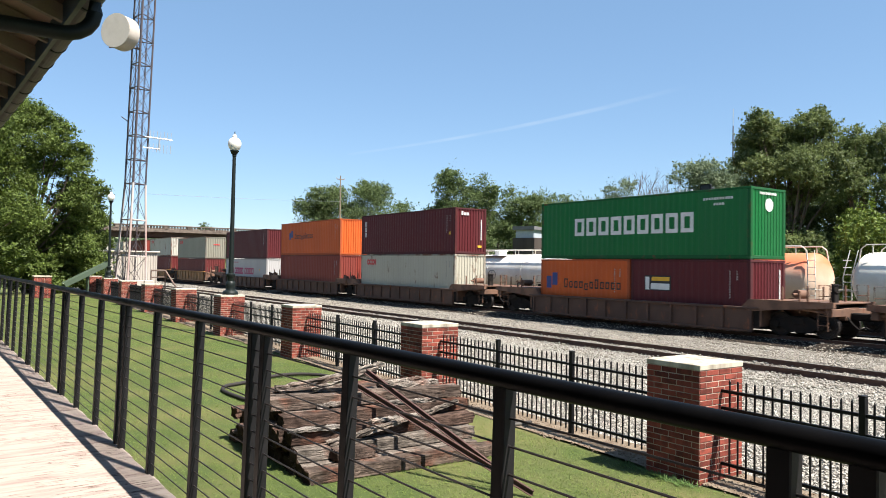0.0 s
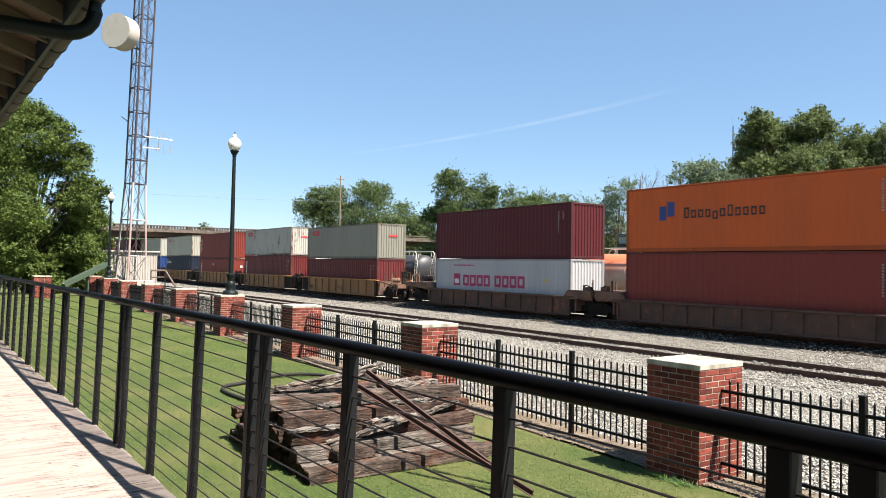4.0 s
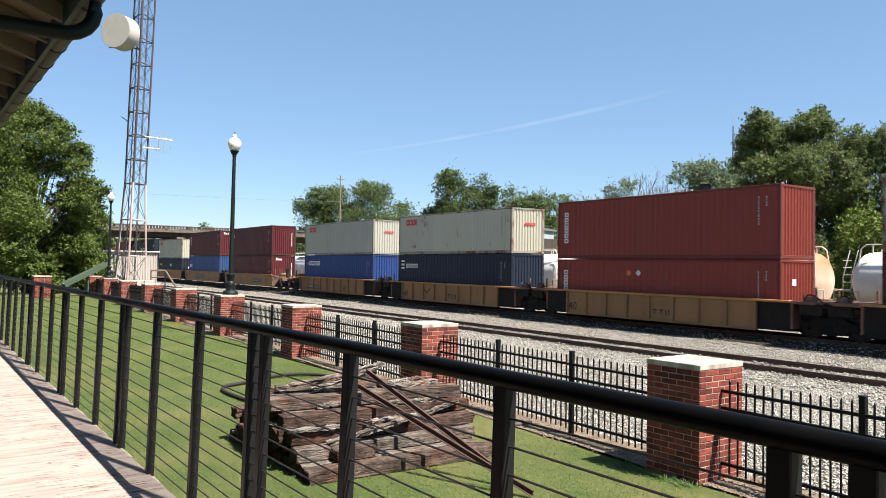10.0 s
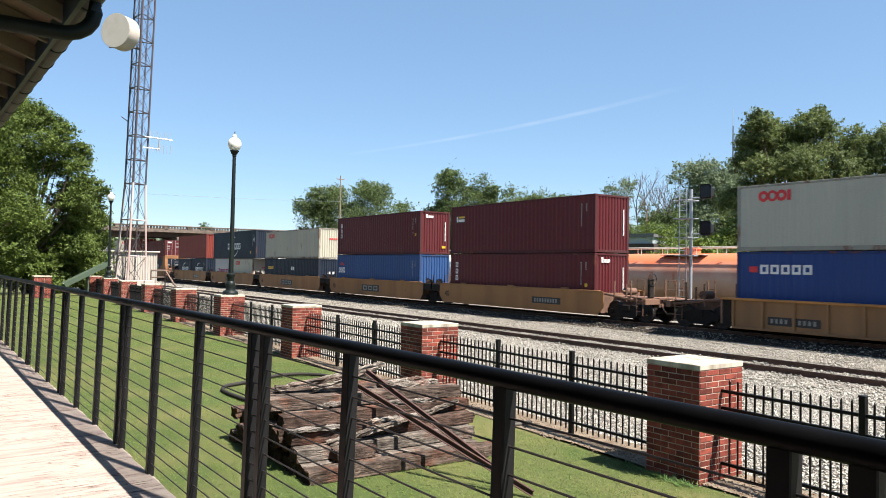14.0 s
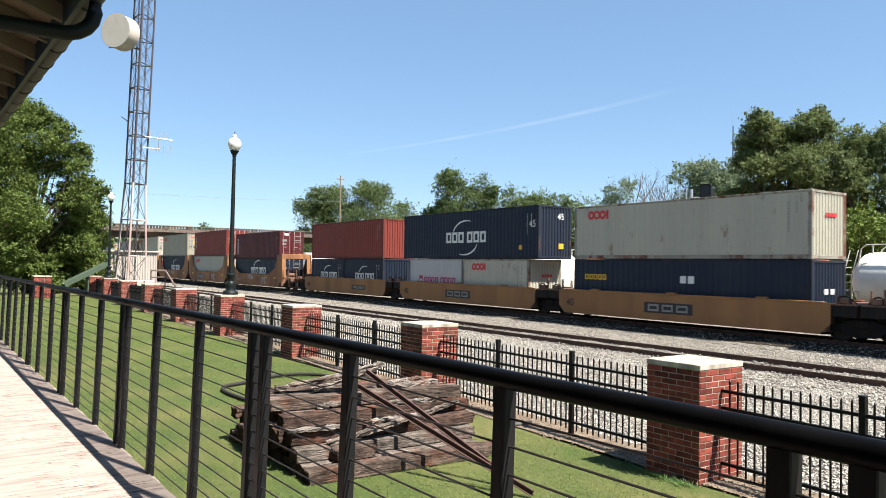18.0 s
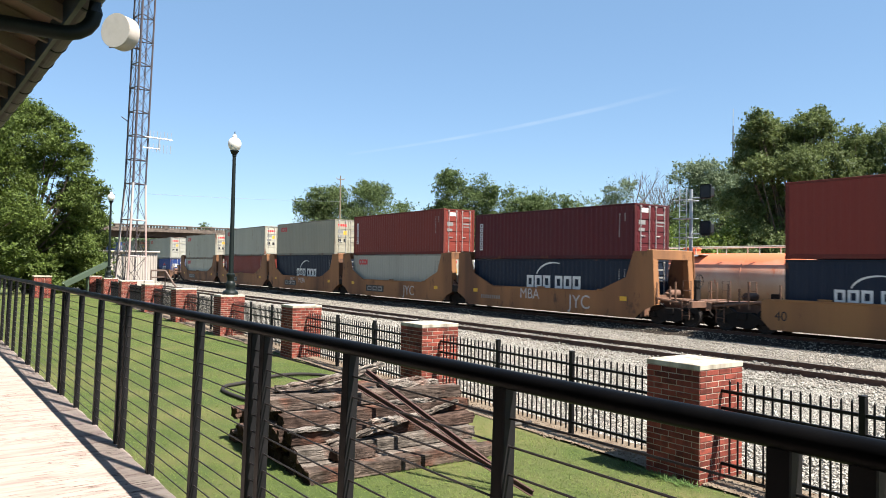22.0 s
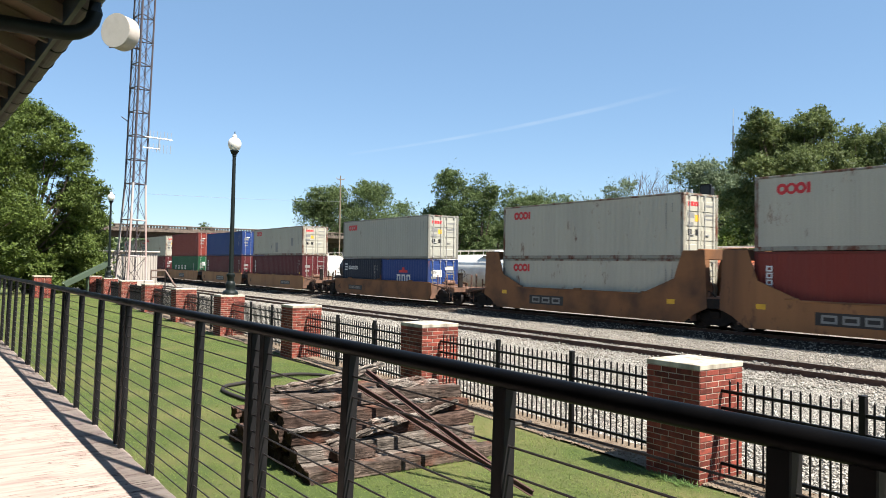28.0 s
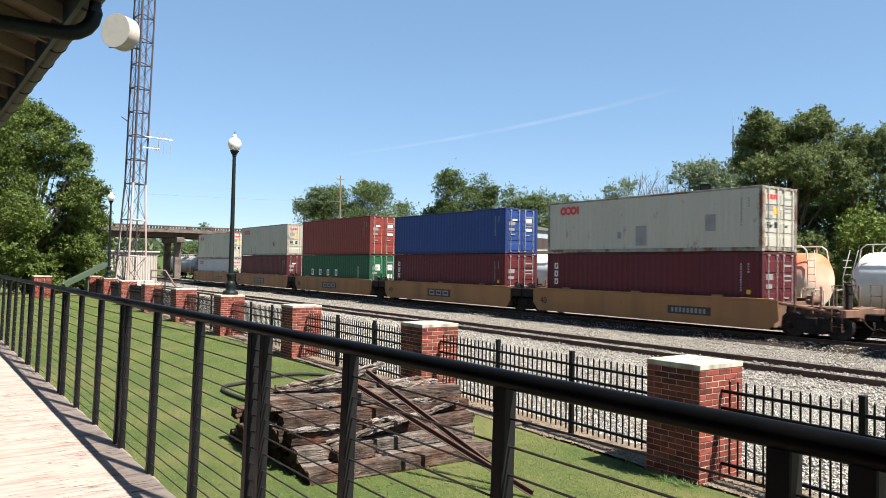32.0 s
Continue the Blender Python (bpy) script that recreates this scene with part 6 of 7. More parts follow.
def container(kind, colour, style, doors):
    """A shipping container, origin at the middle of its floor; doors: +1 when they face +x."""
    key = (kind, colour, style, doors)
    if key in PROTO:
        return copy_thing(PROTO[key], Matrix.Identity(4))
    L, H = SIZE[kind]
    word = {"20": "short", "40": "long", "40h": "tall long", "45h": "extra long"}[kind]
    tint = {"grey_cream": "greyish cream", "sky_blue": "light blue", "dark_green": "dark green", "brick_red": "brick red", "stone_grey": "stone grey", "rust_cream": "rust-streaked cream"}.get(colour, colour)
    state = {"cream": "weathered ", "grey_cream": "dull ", "red": "faded "}.get(colour, "")
    c = tagged(empty("shipping_container"), f"{state}{tint} corrugated steel {word} shipping container on the train", "container", "containers of the train")
    m = P[colour]
    h = L / 2
    g = Geo()
    for y in (-HW, HW):
        s = 1 if y > 0 else -1
        lo, hi = (y - 0.06, y) if s > 0 else (y, y + 0.06)
        g.cbox(-h + 0.17, h - 0.17, lo, hi, 0.010, 0.17, 0.008)
        g.cbox(-h + 0.17, h - 0.17, lo, hi, H - 0.09, H - 0.004, 0.008)
        for x in (-h, h - 0.16):
            lo2, hi2 = (y - 0.16, y) if s > 0 else (y, y + 0.16)
            g.cbox(x, x + 0.16, lo2, hi2, 0.118, H - 0.118, 0.012)
    for x in (-h, h - 0.11):
        g.cbox(x, x + 0.11, -HW + 0.16, HW - 0.16, 0.02, 0.15, 0.008)
        g.cbox(x, x + 0.11, -HW + 0.16, HW - 0.16, H - 0.11, H - 0.012, 0.008)
    part("frame", g, EDGE[colour], c, "darker, rustier frame of rails and corner posts")
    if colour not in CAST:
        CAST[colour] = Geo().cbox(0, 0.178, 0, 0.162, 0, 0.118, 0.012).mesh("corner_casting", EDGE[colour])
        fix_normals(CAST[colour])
    for x in (-h - 0.003, h - 0.175):
        for y in (-HW - 0.003, HW - 0.159):
            for z in (0.0, H - 0.118):
                part("corner_casting", CAST[colour], None, c, at=(x, y, z))
    n = {"20": 18, "40": 37, "40h": 37, "45h": 42}[kind]
    for s in (-1, 1):
        prof = corrugated(n, L - 0.32, 0.016, HW - 0.012)
        if s < 0:
            prof = [(u, -w) for u, w in prof]
        part("side_wall", Geo().prism(prof, 0.165, H - 0.085, "z"), m, c)
    part("roof", Geo().box(-h + 0.05, h - 0.05, -HW + 0.05, HW - 0.05, H - 0.05, H - 0.02), m, c)
    part("floor", Geo().box(-h + 0.05, h - 0.05, -HW + 0.06, HW - 0.06, 0.06, 0.14), C["dark"], c)
    # blank end, vertical corrugations
    e = -doors
    prof = [(w * e, u) for u, w in corrugated(10, 2 * HW - 0.32, 0.045, h - 0.015)]
    part("end_wall", Geo().prism(prof, 0.15, H - 0.11, "z"), m, c)
    # door end
    d = doors
    for s in (-1, 1):
        y0, y1 = (0.012, HW - 0.165) if s > 0 else (-HW + 0.165, -0.012)
        xo = d * (h - 0.05)
        g = Geo().cbox(min(xo, xo + d * 0.025), max(xo, xo + d * 0.025), y0, y1, 0.155, H - 0.115, 0.004)
        k = 4
        zs = (H - 0.27 - 0.1) / k
        for i in range(k):
            z0 = 0.19 + i * zs
            g.cbox(min(xo, xo + d * 0.048), max(xo, xo + d * 0.048), y0 + 0.05, y1 - 0.05, z0, z0 + zs * 0.72, 0.012)
        dr = part("door", g, m, c, "steel door leaf with lock rods")
        for yy in (y0 + 0.22, y1 - 0.22):
            r = Geo().cyl((xo + d * 0.075, yy, 0.10), (xo + d * 0.075, yy, H - 0.08), 0.02, n=8)
            r.box(min(xo + d * 0.04, xo + d * 0.1), max(xo + d * 0.04, xo + d * 0.1), yy - 0.05, yy + 0.05, 0.1, 0.16)
            r.box(min(xo + d * 0.04, xo + d * 0.1), max(xo + d * 0.04, xo + d * 0.1), yy - 0.05, yy + 0.05, H - 0.16, H - 0.1)
            r.cbox(min(xo + d * 0.07, xo + d * 0.1), max(xo + d * 0.07, xo + d * 0.1), yy - 0.02, yy + 0.28 * (1 if yy < (y0 + y1) / 2 else -1) + 0.02 if yy < (y0 + y1) / 2 else yy + 0.02,
                   1.05, 1.09, 0.004) if yy < (y0 + y1) / 2 else None
            part("lock_rod", r, C["rod"], dr)
    dress(c, style, L, H, doors)
    PROTO[key] = c
    return c


def end_mark(parent, rows, L, colour):
    g = Geo()
    x = L / 2 - 0.003
    for y0, y1, z0, z1 in rows:
        g.box(x, x + 0.008, y0, y1, z0, z1)
    ob = part("marking", g, C[colour], parent)
    if len(rows) > 1:
        tagged(ob, kind="stuff")


def code_marks(c, L, H, colour="pale"):
    """Unreadable codes near the forward end of the side and on the end."""
    y = -HW + 0.010
    marks(c, code_column(L / 2 - 0.95, H - 0.45, 11, 0.05, 0.07, 0.035), y, colour)
    marks(c, code_column(L / 2 - 0.62, H - 0.45, 4, 0.05, 0.07, 0.035), y, colour)


def dress(c, style, L, H, doors):
    y = -HW + 0.010
    h = L / 2
    if doors > 0 and style != "plain_small":
        end_mark(c, [(-0.95, -0.5, H * 0.62, H * 0.70), (-0.95, -0.55, H * 0.50, H * 0.56), (0.3, 0.9, H * 0.80, H * 0.83), (0.3, 0.9, H * 0.66, H * 0.69), (0.3, 0.8, H * 0.60, H * 0.62)], L, "grey")
    if style == "rings_patched":    # grey squares of newer paint
        for x0, x1, z0, z1 in ((-0.2, 0.4, 0.3, 1.2), (3.5, 4.0, 0.85, 1.55), (-1.32, -1.08, 0.65, 0.95)):
            marks(c, [(x0, x1, z0, z1)], y, "grey", "patch", "grey patch of newer paint")
    if style in ("rings", "rings_patched", "rings_stained"):   # red four-part mark, cream boxes
        g = Geo()
        for i in range(3):
            ring_geo(g, -h + 1.13 + i * 0.37, H * 0.74 + 0.21, 0.215, 0.125 if i != 1 else 0.10, y - 0.0002 * i)
        g.box(-h + 2.10, -h + 2.24, y - 0.005, y + 0.002, H * 0.74 + 0.01, H * 0.74 + 0.41)
        tagged(part("marking", g, C["red"], c), "red brand mark of three rings and a bar", kind="stuff")
        code_marks(c, L, H, "grey")
        if doors > 0:
            end_mark(c, [(-0.92 + i * 0.2, -0.76 + i * 0.2, H * 0.80, H * 0.87) for i in range(4)], L, "red")
            end_mark(c, [(-0.92, -0.66, H * 0.36, H * 0.45), (-0.42, -0.18, H * 0.36, H * 0.45)], L, "black")
            end_mark(c, [(-0.44, -0.14, H * 0.57, H * 0.67)], L, "yellow")
        elif style == "rings":
            end_mark(c, [(-0.25 + i * 0.2, -0.10 + i * 0.2, H * 0.62, H * 0.68) for i in range(4)], L, "red")
    elif style == "big_letters":    # nine large white blocks
        marks(c, block_row(-h + 2.45, 1.14, 9, 0.68, 0.86, 0.12), y, "white", label="large white brand mark of plain blocks")
        marks(c, [(h - 2.2 + i * 0.13, h - 2.12 + i * 0.13, H - 0.45, H - 0.35) for i in range(11)] + [(h - 1.7 + i * 0.13, h - 1.62 + i * 0.13, H - 0.68, H - 0.58) for i in range(4)], y, "white")
        part("emblem", Geo().cyl((h - 0.012, 0.05, H * 0.76), (h - 0.004, 0.05, H * 0.76), 0.27, n=20), C["white"], c, "round white emblem")
        end_mark(c, [(-0.6 + i * 0.13, -0.52 + i * 0.13, H * 0.9, H * 0.935) for i in range(9)], L, "white")
    elif style == "blue_mark":      # blue square device and dark lettering on orange
        k = 1.0 if L > 10 else 1.35
        z = 1.1 if L < 10 else H * 0.48
        x = -h + (0.45 if L < 10 else 1.9)
        marks(c, [(x, x + 0.36, z, z + 0.62), (x + 0.42, x + 0.8, z + 0.16, z + 0.8)], y, "blue", label="blue brand device")
        marks(c, [r for i in range(11) for r in block_row(x + 1.3 + i * 0.35, z + (0.05 if i != 4 else -0.04), 1, 0.26, 0.46 if i in (0, 6) else 0.34, 0.0)], y, "black")
        code_marks(c, L, H)
    elif style == "short_word":     # small pale three-part mark on maroon boxes
        marks(c, code_column(-h + 0.55, H - 0.5, 3, 0.24, 0.3, 0.1), y, "white", label="pale lettering running down the side")
        code_marks(c, L, H)
        if doors < 0:
            end_mark(c, [(-0.75, -0.62, H * 0.84, H * 0.93), (-0.56, -0.40, H * 0.84, H * 0.90), (-0.34, -0.18, H * 0.84, H * 0.90)], L, "white")
            end_mark(c, [(0.78, 0.84, 0.9, 2.2)], L, "white")
            end_mark(c, [(0.55, 0.85, 0.42, 0.56)], L, "yellow")
        marks(c, [(h - 0.68, h - 0.5, H * 0.42, H * 0.48)], y, "yellow")
    elif style == "beacon":         # small framed device near the rear end
        k, x, z = (1.0, -h + 0.55, H - 1.0) if L > 10 else (1.6, -h + 0.8, 1.2)
        marks(c, [(x, x + 0.9 * k, z, z + 0.42 * k)], y, "black", label="dark framed brand device")
        marks(c, [(x + 0.04, x + 0.16 * k, z + 0.03, z + 0.38 * k), (x + 0.22 * k, x + 0.85 * k, z + 0.05, z + 0.2 * k)], y - 0.004, "white")
        marks(c, [(x + 0.25 * k, x + 0.85 * k, z + 0.27 * k, z + 0.38 * k)], y - 0.004, "yellow")
        code_marks(c, L, H)
        end_mark(c, [(0.78, 0.84, 0.9, 2.2)], L, "white")
    elif style == "eagle_rear":     # white letters under a red stroke at the rear end
        marks(c, block_row(-h + 0.3, H * 0.52, 3, 0.3, 0.4, 0.06), y, "white", label="white brand mark of plain blocks")
        marks(c, [(-h + 0.45, -h + 1.2, H * 0.72, H * 0.76), (-h + 0.7, -h + 0.95, H * 0.76, H * 0.81)], y, "red")
        code_marks(c, L, H)
    elif style in ("down_word", "placards"):      # lettering running down near the rear end
        marks(c, code_column(-h + 0.5, H - 0.55, 6, 0.26, 0.22, 0.045), y, "white", label="pale lettering running down the side")
        code_marks(c, L, H)
        if doors > 0:
            end_mark(c, [(-0.75, -0.3, H * 0.84, H * 0.92)], L, "white")
        if style == "placards":
            for x, tint in ((-1.35, "orange"), (-0.78, "white")):
                part("placard", Geo().prism([(x - 0.15, 1.96), (x, 1.81), (x + 0.15, 1.96), (x, 2.11)], y - 0.012, y - 0.004, "y"), C[tint], c, f"{tint} diamond placard")
            part("placard", Geo().cbox(h - 0.006, h + 0.004, -0.42, -0.16, 1.58, 1.84, 0.002), C["white"], c, "white square placard")
    elif style == "magenta_word":   # magenta device and two words on white
        z = 0.98 if L > 10 else 1.02
        k = 1.0 if L > 10 else 0.62
        marks(c, [(-h + 2.0 * k, -h + 2.65 * k, z, z + 0.62 * k + 0.1)], y, "magenta", label="magenta brand device")
        marks(c, [(-h + 2.12 * k, -h + 2.53 * k, z + 0.12 * k, z + 0.4 * k)], y - 0.004, "white")
        marks(c, block_row(-h + 2.95 * k, z, 4, 0.62 * k, 0.66 * k, 0.06 * k) + block_row(-h + 6.0 * k, z, 4, 0.62 * k, 0.66 * k, 0.06 * k), y, "magenta", label="magenta brand mark of plain blocks")
        if L > 10:
            marks(c, [(-h + 2.0 + i * 0.13, -h + 2.09 + i * 0.13, H - 0.42, H - 0.34) for i in range(16)], y, "magenta")
            marks(c, [(h - 1.9, h - 1.75, 1.35, 1.55)], y, "yellow")
    elif style == "swoosh":         # white lettering with a curved stroke
        k = {True: 1.0, False: 0.72}[L > 10]
        z0, xc = (1.02, 0.2) if H > 2.7 and L > 13 else (1.12, 0.6) if L > 10 else (1.1, 0.25)
        zz = z0
        marks(c, block_row(xc - 2.0 * k, zz - 0.05, 3, 0.58 * k, 0.66 * k, 0.07 * k) + block_row(xc + 0.2 * k, zz - 0.05, 3, 0.58 * k, 0.66 * k, 0.07 * k), y, "white", label="white brand mark of plain blocks")
        part("marking", arc_geo(xc + 0.1, zz + 0.45 * k, 1.35 * k, 165, 70, 0.15 * k, y), C["white"], c, "curved white stroke")
        if L > 13:
            part("marking", arc_geo(xc - 0.1, zz + 0.05, 1.35 * k, -15, -110, 0.15 * k, y), C["white"], c, "curved white stroke")
            lettering("45", 0.55, C["white"], c, h - 0.78, y - 0.004, 1.72)
            lettering("45", 0.5, C["white"], c, h + 0.002, 0.15, 2.15, 90)
            end_mark(c, [(0.25, 0.6, 0.55, 0.85)], L, "yellow")
            marks(c, [(h - 1.6, h - 1.35, 0.5, 0.75)], y, "yellow")
        code_marks(c, L, H)
    elif style == "yellow_word":    # yellow lettering
        marks(c, block_row(-h + 0.75, H * 0.62, 5, 0.24, 0.26, 0.05), y, "yellow", label="yellow brand mark of plain blocks")
        marks(c, [(0.3, 0.6, H * 0.6, H * 0.72), (0.7, 1.0, H * 0.6, H * 0.72)], y, "white")
        end_mark(c, [(-0.35, -0.1, H * 0.5, H * 0.58), (0.1, 0.35, H * 0.5, H * 0.58)], L, "white")
    elif style == "white_word":     # white rounded lettering after a red device
        marks(c, block_row(-h + 1.0, H * 0.70, 5, 0.36, 0.36, 0.07), y, "white", label="white brand mark of plain blocks")
        marks(c, [(-h + 0.55, -h + 0.9, H * 0.72, H * 0.80)], y, "red")
        code_marks(c, L, H)
    elif style == "low_word":       # widely spaced white lettering low down
        marks(c, block_row(-h + 2.0, H * 0.42, 4, 0.48, 0.52, 1.0), y, "white", label="white brand mark of plain blocks")
        marks(c, code_column(h - 1.9, H - 0.9, 8, 0.26, 0.14, 0.03), y, "grey")
        end_mark(c, [(-0.7, -0.3, H * 0.6, H * 0.75), (0.35, 0.75, H * 0.6, H * 0.75), (0.35, 0.75, H * 0.4, H * 0.5)], L, "white")
    elif style == "blue_line":      # small white device and thin lettering
        marks(c, [(-h + 0.4, -h + 0.8, H * 0.66, H * 0.70), (-h + 0.4, -h + 0.8, H * 0.74, H * 0.78), (-h + 0.4, -h + 0.8, H * 0.82, H * 0.86)], y, "white")
        marks(c, block_row(-h + 1.0, H * 0.69, 6, 0.2, 0.26, 0.05), y, "white")
        code_marks(c, L, H)
    elif style == "eagle":          # red stroke over white letters low on blue
        marks(c, block_row(-0.9, 0.92, 3, 0.5, 0.6, 0.14), y, "white", label="white brand mark of plain blocks")
        marks(c, [(-0.6, 0.5, 1.65, 1.82), (-0.2, 0.1, 1.82, 2.0)], y, "red")
        end_mark(c, [(-0.8, -0.1, H * 0.55, H * 0.72), (0.15, 0.8, H * 0.72, H * 0.8)], L, "white")
    elif style == "plain_code":
        code_marks(c, L, H)
        if doors > 0:
            end_mark(c, [(-0.7, -0.35, H * 0.72, H * 0.76), (0.3, 0.75, H * 0.7, H * 0.78), (0.3, 0.75, H * 0.5, H * 0.56)], L, "white")


# ---- well cars ----
W = {
    "brown": mat("car_brown", lin(77, 55, 43), 0.8, dirt=lin(62, 45, 36), dirt_amount=0.7, scale=1.2, fine=30, bump=0.2, rust=lin(116, 68, 42), rust_amount=0.5),
    "yellow": mat("car_yellow", lin(128, 93, 56), 0.7, dirt=lin(100, 71, 46), dirt_amount=0.6, scale=0.9, fine=30, bump=0.12, rust=lin(103, 68, 44), rust_amount=0.2, streak=True),
    "umber": mat("car_umber", lin(116, 76, 42), 0.8, dirt=lin(54, 38, 29), dirt_amount=0.8, scale=0.8, fine=30, bump=0.15, rust=lin(60, 38, 28), rust_amount=0.35),
    "orange": mat("car_orange", lin(137, 93, 55), 0.8, dirt=lin(76, 50, 35), dirt_amount=0.9, scale=0.55, fine=30, bump=0.15, rust=lin(66, 42, 31), rust_amount=0.5, streak=True),
    "tan": mat("car_tan", lin(136, 95, 52), 0.7, dirt=lin(106, 71, 46), dirt_amount=0.6, scale=0.9, fine=30, bump=0.12, rust=lin(96, 62, 41), rust_amount=0.22, streak=True),
    "end_grime": mat("car_end_grime", lin(108, 78, 60), 0.8, dirt=lin(47, 35, 29), dirt_amount=0.8, scale=1.5, fine=30, bump=0.2, rust=lin(94, 54, 34), rust_amount=0.5),
    "chord": mat("car_chord", lin(158, 108, 52), 0.7, dirt=lin(104, 73, 44), dirt_amount=0.7, scale=0.8, fine=30, bump=0.12, rust=lin(103, 68, 44), rust_amount=0.25),
    "plate": mat("car_plate", lin(31, 28, 26), 0.6, scale=2, fine=40, bump=0.05),
}
SILL_TOP, SILL_LOW, SIDE_Y = 1.40, 0.215, 1.46
CARS = {}
SCRAWL = {"far_apart": (("MBA", 0.78, -7.75, 0.82), ("JYC", 0.95, -4.0, 0.5)), "single": (("JYC", 0.9, -4.4, 0.5),), "close": (("JYC", 0.62, -8.3, 0.84), ("MDA", 0.62, -6.5, 0.84))}


def ladder_geo(x, y, z0, z1, w, d):
    g = Geo()
    for s in (0, w):
        g.cyl((x + s, y, z0), (x + s, y, z1), 0.02, n=6)
    k = int((z1 - z0) / 0.35)
    for i in range(k):
        g.cyl((x, y, z0 + 0.2 + i * 0.35), (x + w, y, z0 + 0.2 + i * 0.35), 0.014, n=5)
    return g


def well_car(kind, colour, front, rear, scrawl=""):
    """One unit of the train, origin at the forward end of its lower container, at rail level; front and rear: coupled ends."""
    key = (kind, colour, front, rear, scrawl)
    if key in CARS:
        return copy_thing(CARS[key], Matrix.Identity(4))
    look_word = {"ribbed": "ribbed side sills", "smooth": "smooth side plates", "high": "high sloped ends"}[kind]
    tint = {"brown": "rusty brown", "yellow": "faded yellow", "tan": "faded tan yellow", "umber": "dark rusty brown", "orange": "rust-streaked orange"}[colour]
    car = tagged(empty("well_car"), f"{tint} well car with {look_word} carrying containers", "well car", "cars of the train")
    m, me2 = W[colour], W["end_grime"]
    x0, x1 = -12.75, 0.55
    low_sides = kind == "ribbed" and colour == "brown"
    top, foot = (1.07, 0.12) if low_sides else (SILL_TOP, SILL_LOW)
    pa, pb = (-12.2 if rear else -11.2, 0.2 if front else -0.82) if colour == "yellow" else (x0 + 0.3, x1 - 0.3)
    for s in (-1, 1):
        y0, y1 = (SIDE_Y - 0.04, SIDE_Y) if s > 0 else (-SIDE_Y, -SIDE_Y + 0.04)
        if kind == "ribbed":
            part("side_plate", Geo().box(pa, pb, y0, y1, foot, top - 0.08), m, car)
            yo = (SIDE_Y, SIDE_Y + 0.09) if s > 0 else (-SIDE_Y - 0.09, -SIDE_Y)
            part("top_chord", Geo().cbox(x0, x1, *((SIDE_Y - 0.13, SIDE_Y + 0.1) if s > 0 else (-SIDE_Y - 0.1, -SIDE_Y + 0.13)), top - 0.09, top, 0.015), W["chord"] if colour == "yellow" else m, car)
            part("bottom_chord", Geo().cbox(pa, pb, *((SIDE_Y - 0.1, SIDE_Y + 0.07) if s > 0 else (-SIDE_Y - 0.07, -SIDE_Y + 0.1)), foot - 0.03, foot + 0.06, 0.01), m, car)
            # Dark filler, added to stand for the shaded void below the chord.
            part("inner_plate", Geo().box(x0 + 0.06, x1 - 0.06, *((SIDE_Y - 0.12, SIDE_Y - 0.06) if s > 0 else (-SIDE_Y + 0.06, -SIDE_Y + 0.12)), 0.24, top - 0.09), M["steel_dark"], car)
            rib = Geo().cbox(-0.05, 0.05, *yo, foot + 0.06, top - 0.09, 0.012).mesh("rib", m)
            fix_normals(rib)
            k = round((pb - pa) / 1.28)
            for i in range(k + 1):
                part("rib", rib, None, car, at=(pa + 0.05 + i * (pb - pa - 0.1) / k, 0, 0))
            if low_sides:
                for end, coupled, e in ((x1, front, 1), (x0, rear, -1)):
                    tip = end + e * (2.85 if coupled else 1.12)
                    part("raised_end", Geo().prism([(end - e * 0.75, top), (end - e * 0.45, 1.38), (tip, 1.38), (tip, 1.18 if coupled else 1.05), (end + e * 0.5, 1.0), (end - e * 0.4, 0.9)],
                                                   *((SIDE_Y - 0.1, SIDE_Y + 0.06) if s > 0 else (-SIDE_Y - 0.06, -SIDE_Y + 0.1)), "y"), W["end_grime"], car)
            elif colour == "yellow":
                for end, coupled, e in ((x1, front, 1), (x0, rear, -1)):
                    if not coupled:
                        part("chord_end", Geo().cbox(min(end, end + e * 0.95), max(end, end + e * 0.95), *((SIDE_Y - 0.1, SIDE_Y + 0.06) if s > 0 else (-SIDE_Y - 0.06, -SIDE_Y + 0.1)), top - 0.13, top - 0.01, 0.012), W["end_grime"], car)
        else:
            if kind == "smooth":
                prof = [(x0 - 0.25, 0.62), (x0 + 0.15, SILL_LOW + 0.03), (x1 - 0.15, SILL_LOW + 0.03), (x1 + 0.25, 0.62), (x1 + 0.25, SILL_TOP - 0.04), (x1 + 0.05, SILL_TOP),
                        (x0 - 0.05, SILL_TOP), (x0 - 0.25, SILL_TOP - 0.04)]
            else:
                prof = [(x0 - 0.25, 0.66), (x0 + 0.35, SILL_LOW + 0.03), (x1 - 0.35, SILL_LOW + 0.03), (x1 + 0.25, 0.66), (x1 + 0.81, 0.9), (x1 + 0.69, 3.3), (x1 - 0.40, 3.3), (x1 - 0.85, 2.1),
                        (x1 - 2.6, SILL_TOP), (x0 + 2.6, SILL_TOP), (x0 + 0.85, 2.1), (x0 + 0.40, 3.3), (x0 - 0.69, 3.3), (x0 - 0.81, 0.9)]
            g = Geo().prism(prof, y0, y1, "y")
            part("side_plate", g, m, car)
            part("top_lip", Geo().cbox(*((x0, x1) if kind == "smooth" else (x0 + 2.6, x1 - 2.6)), *((SIDE_Y - 0.1, SIDE_Y + 0.03) if s > 0 else (-SIDE_Y - 0.03, -SIDE_Y + 0.1)),
                                       SILL_TOP - 0.05, SILL_TOP + 0.02, 0.01), m, car)
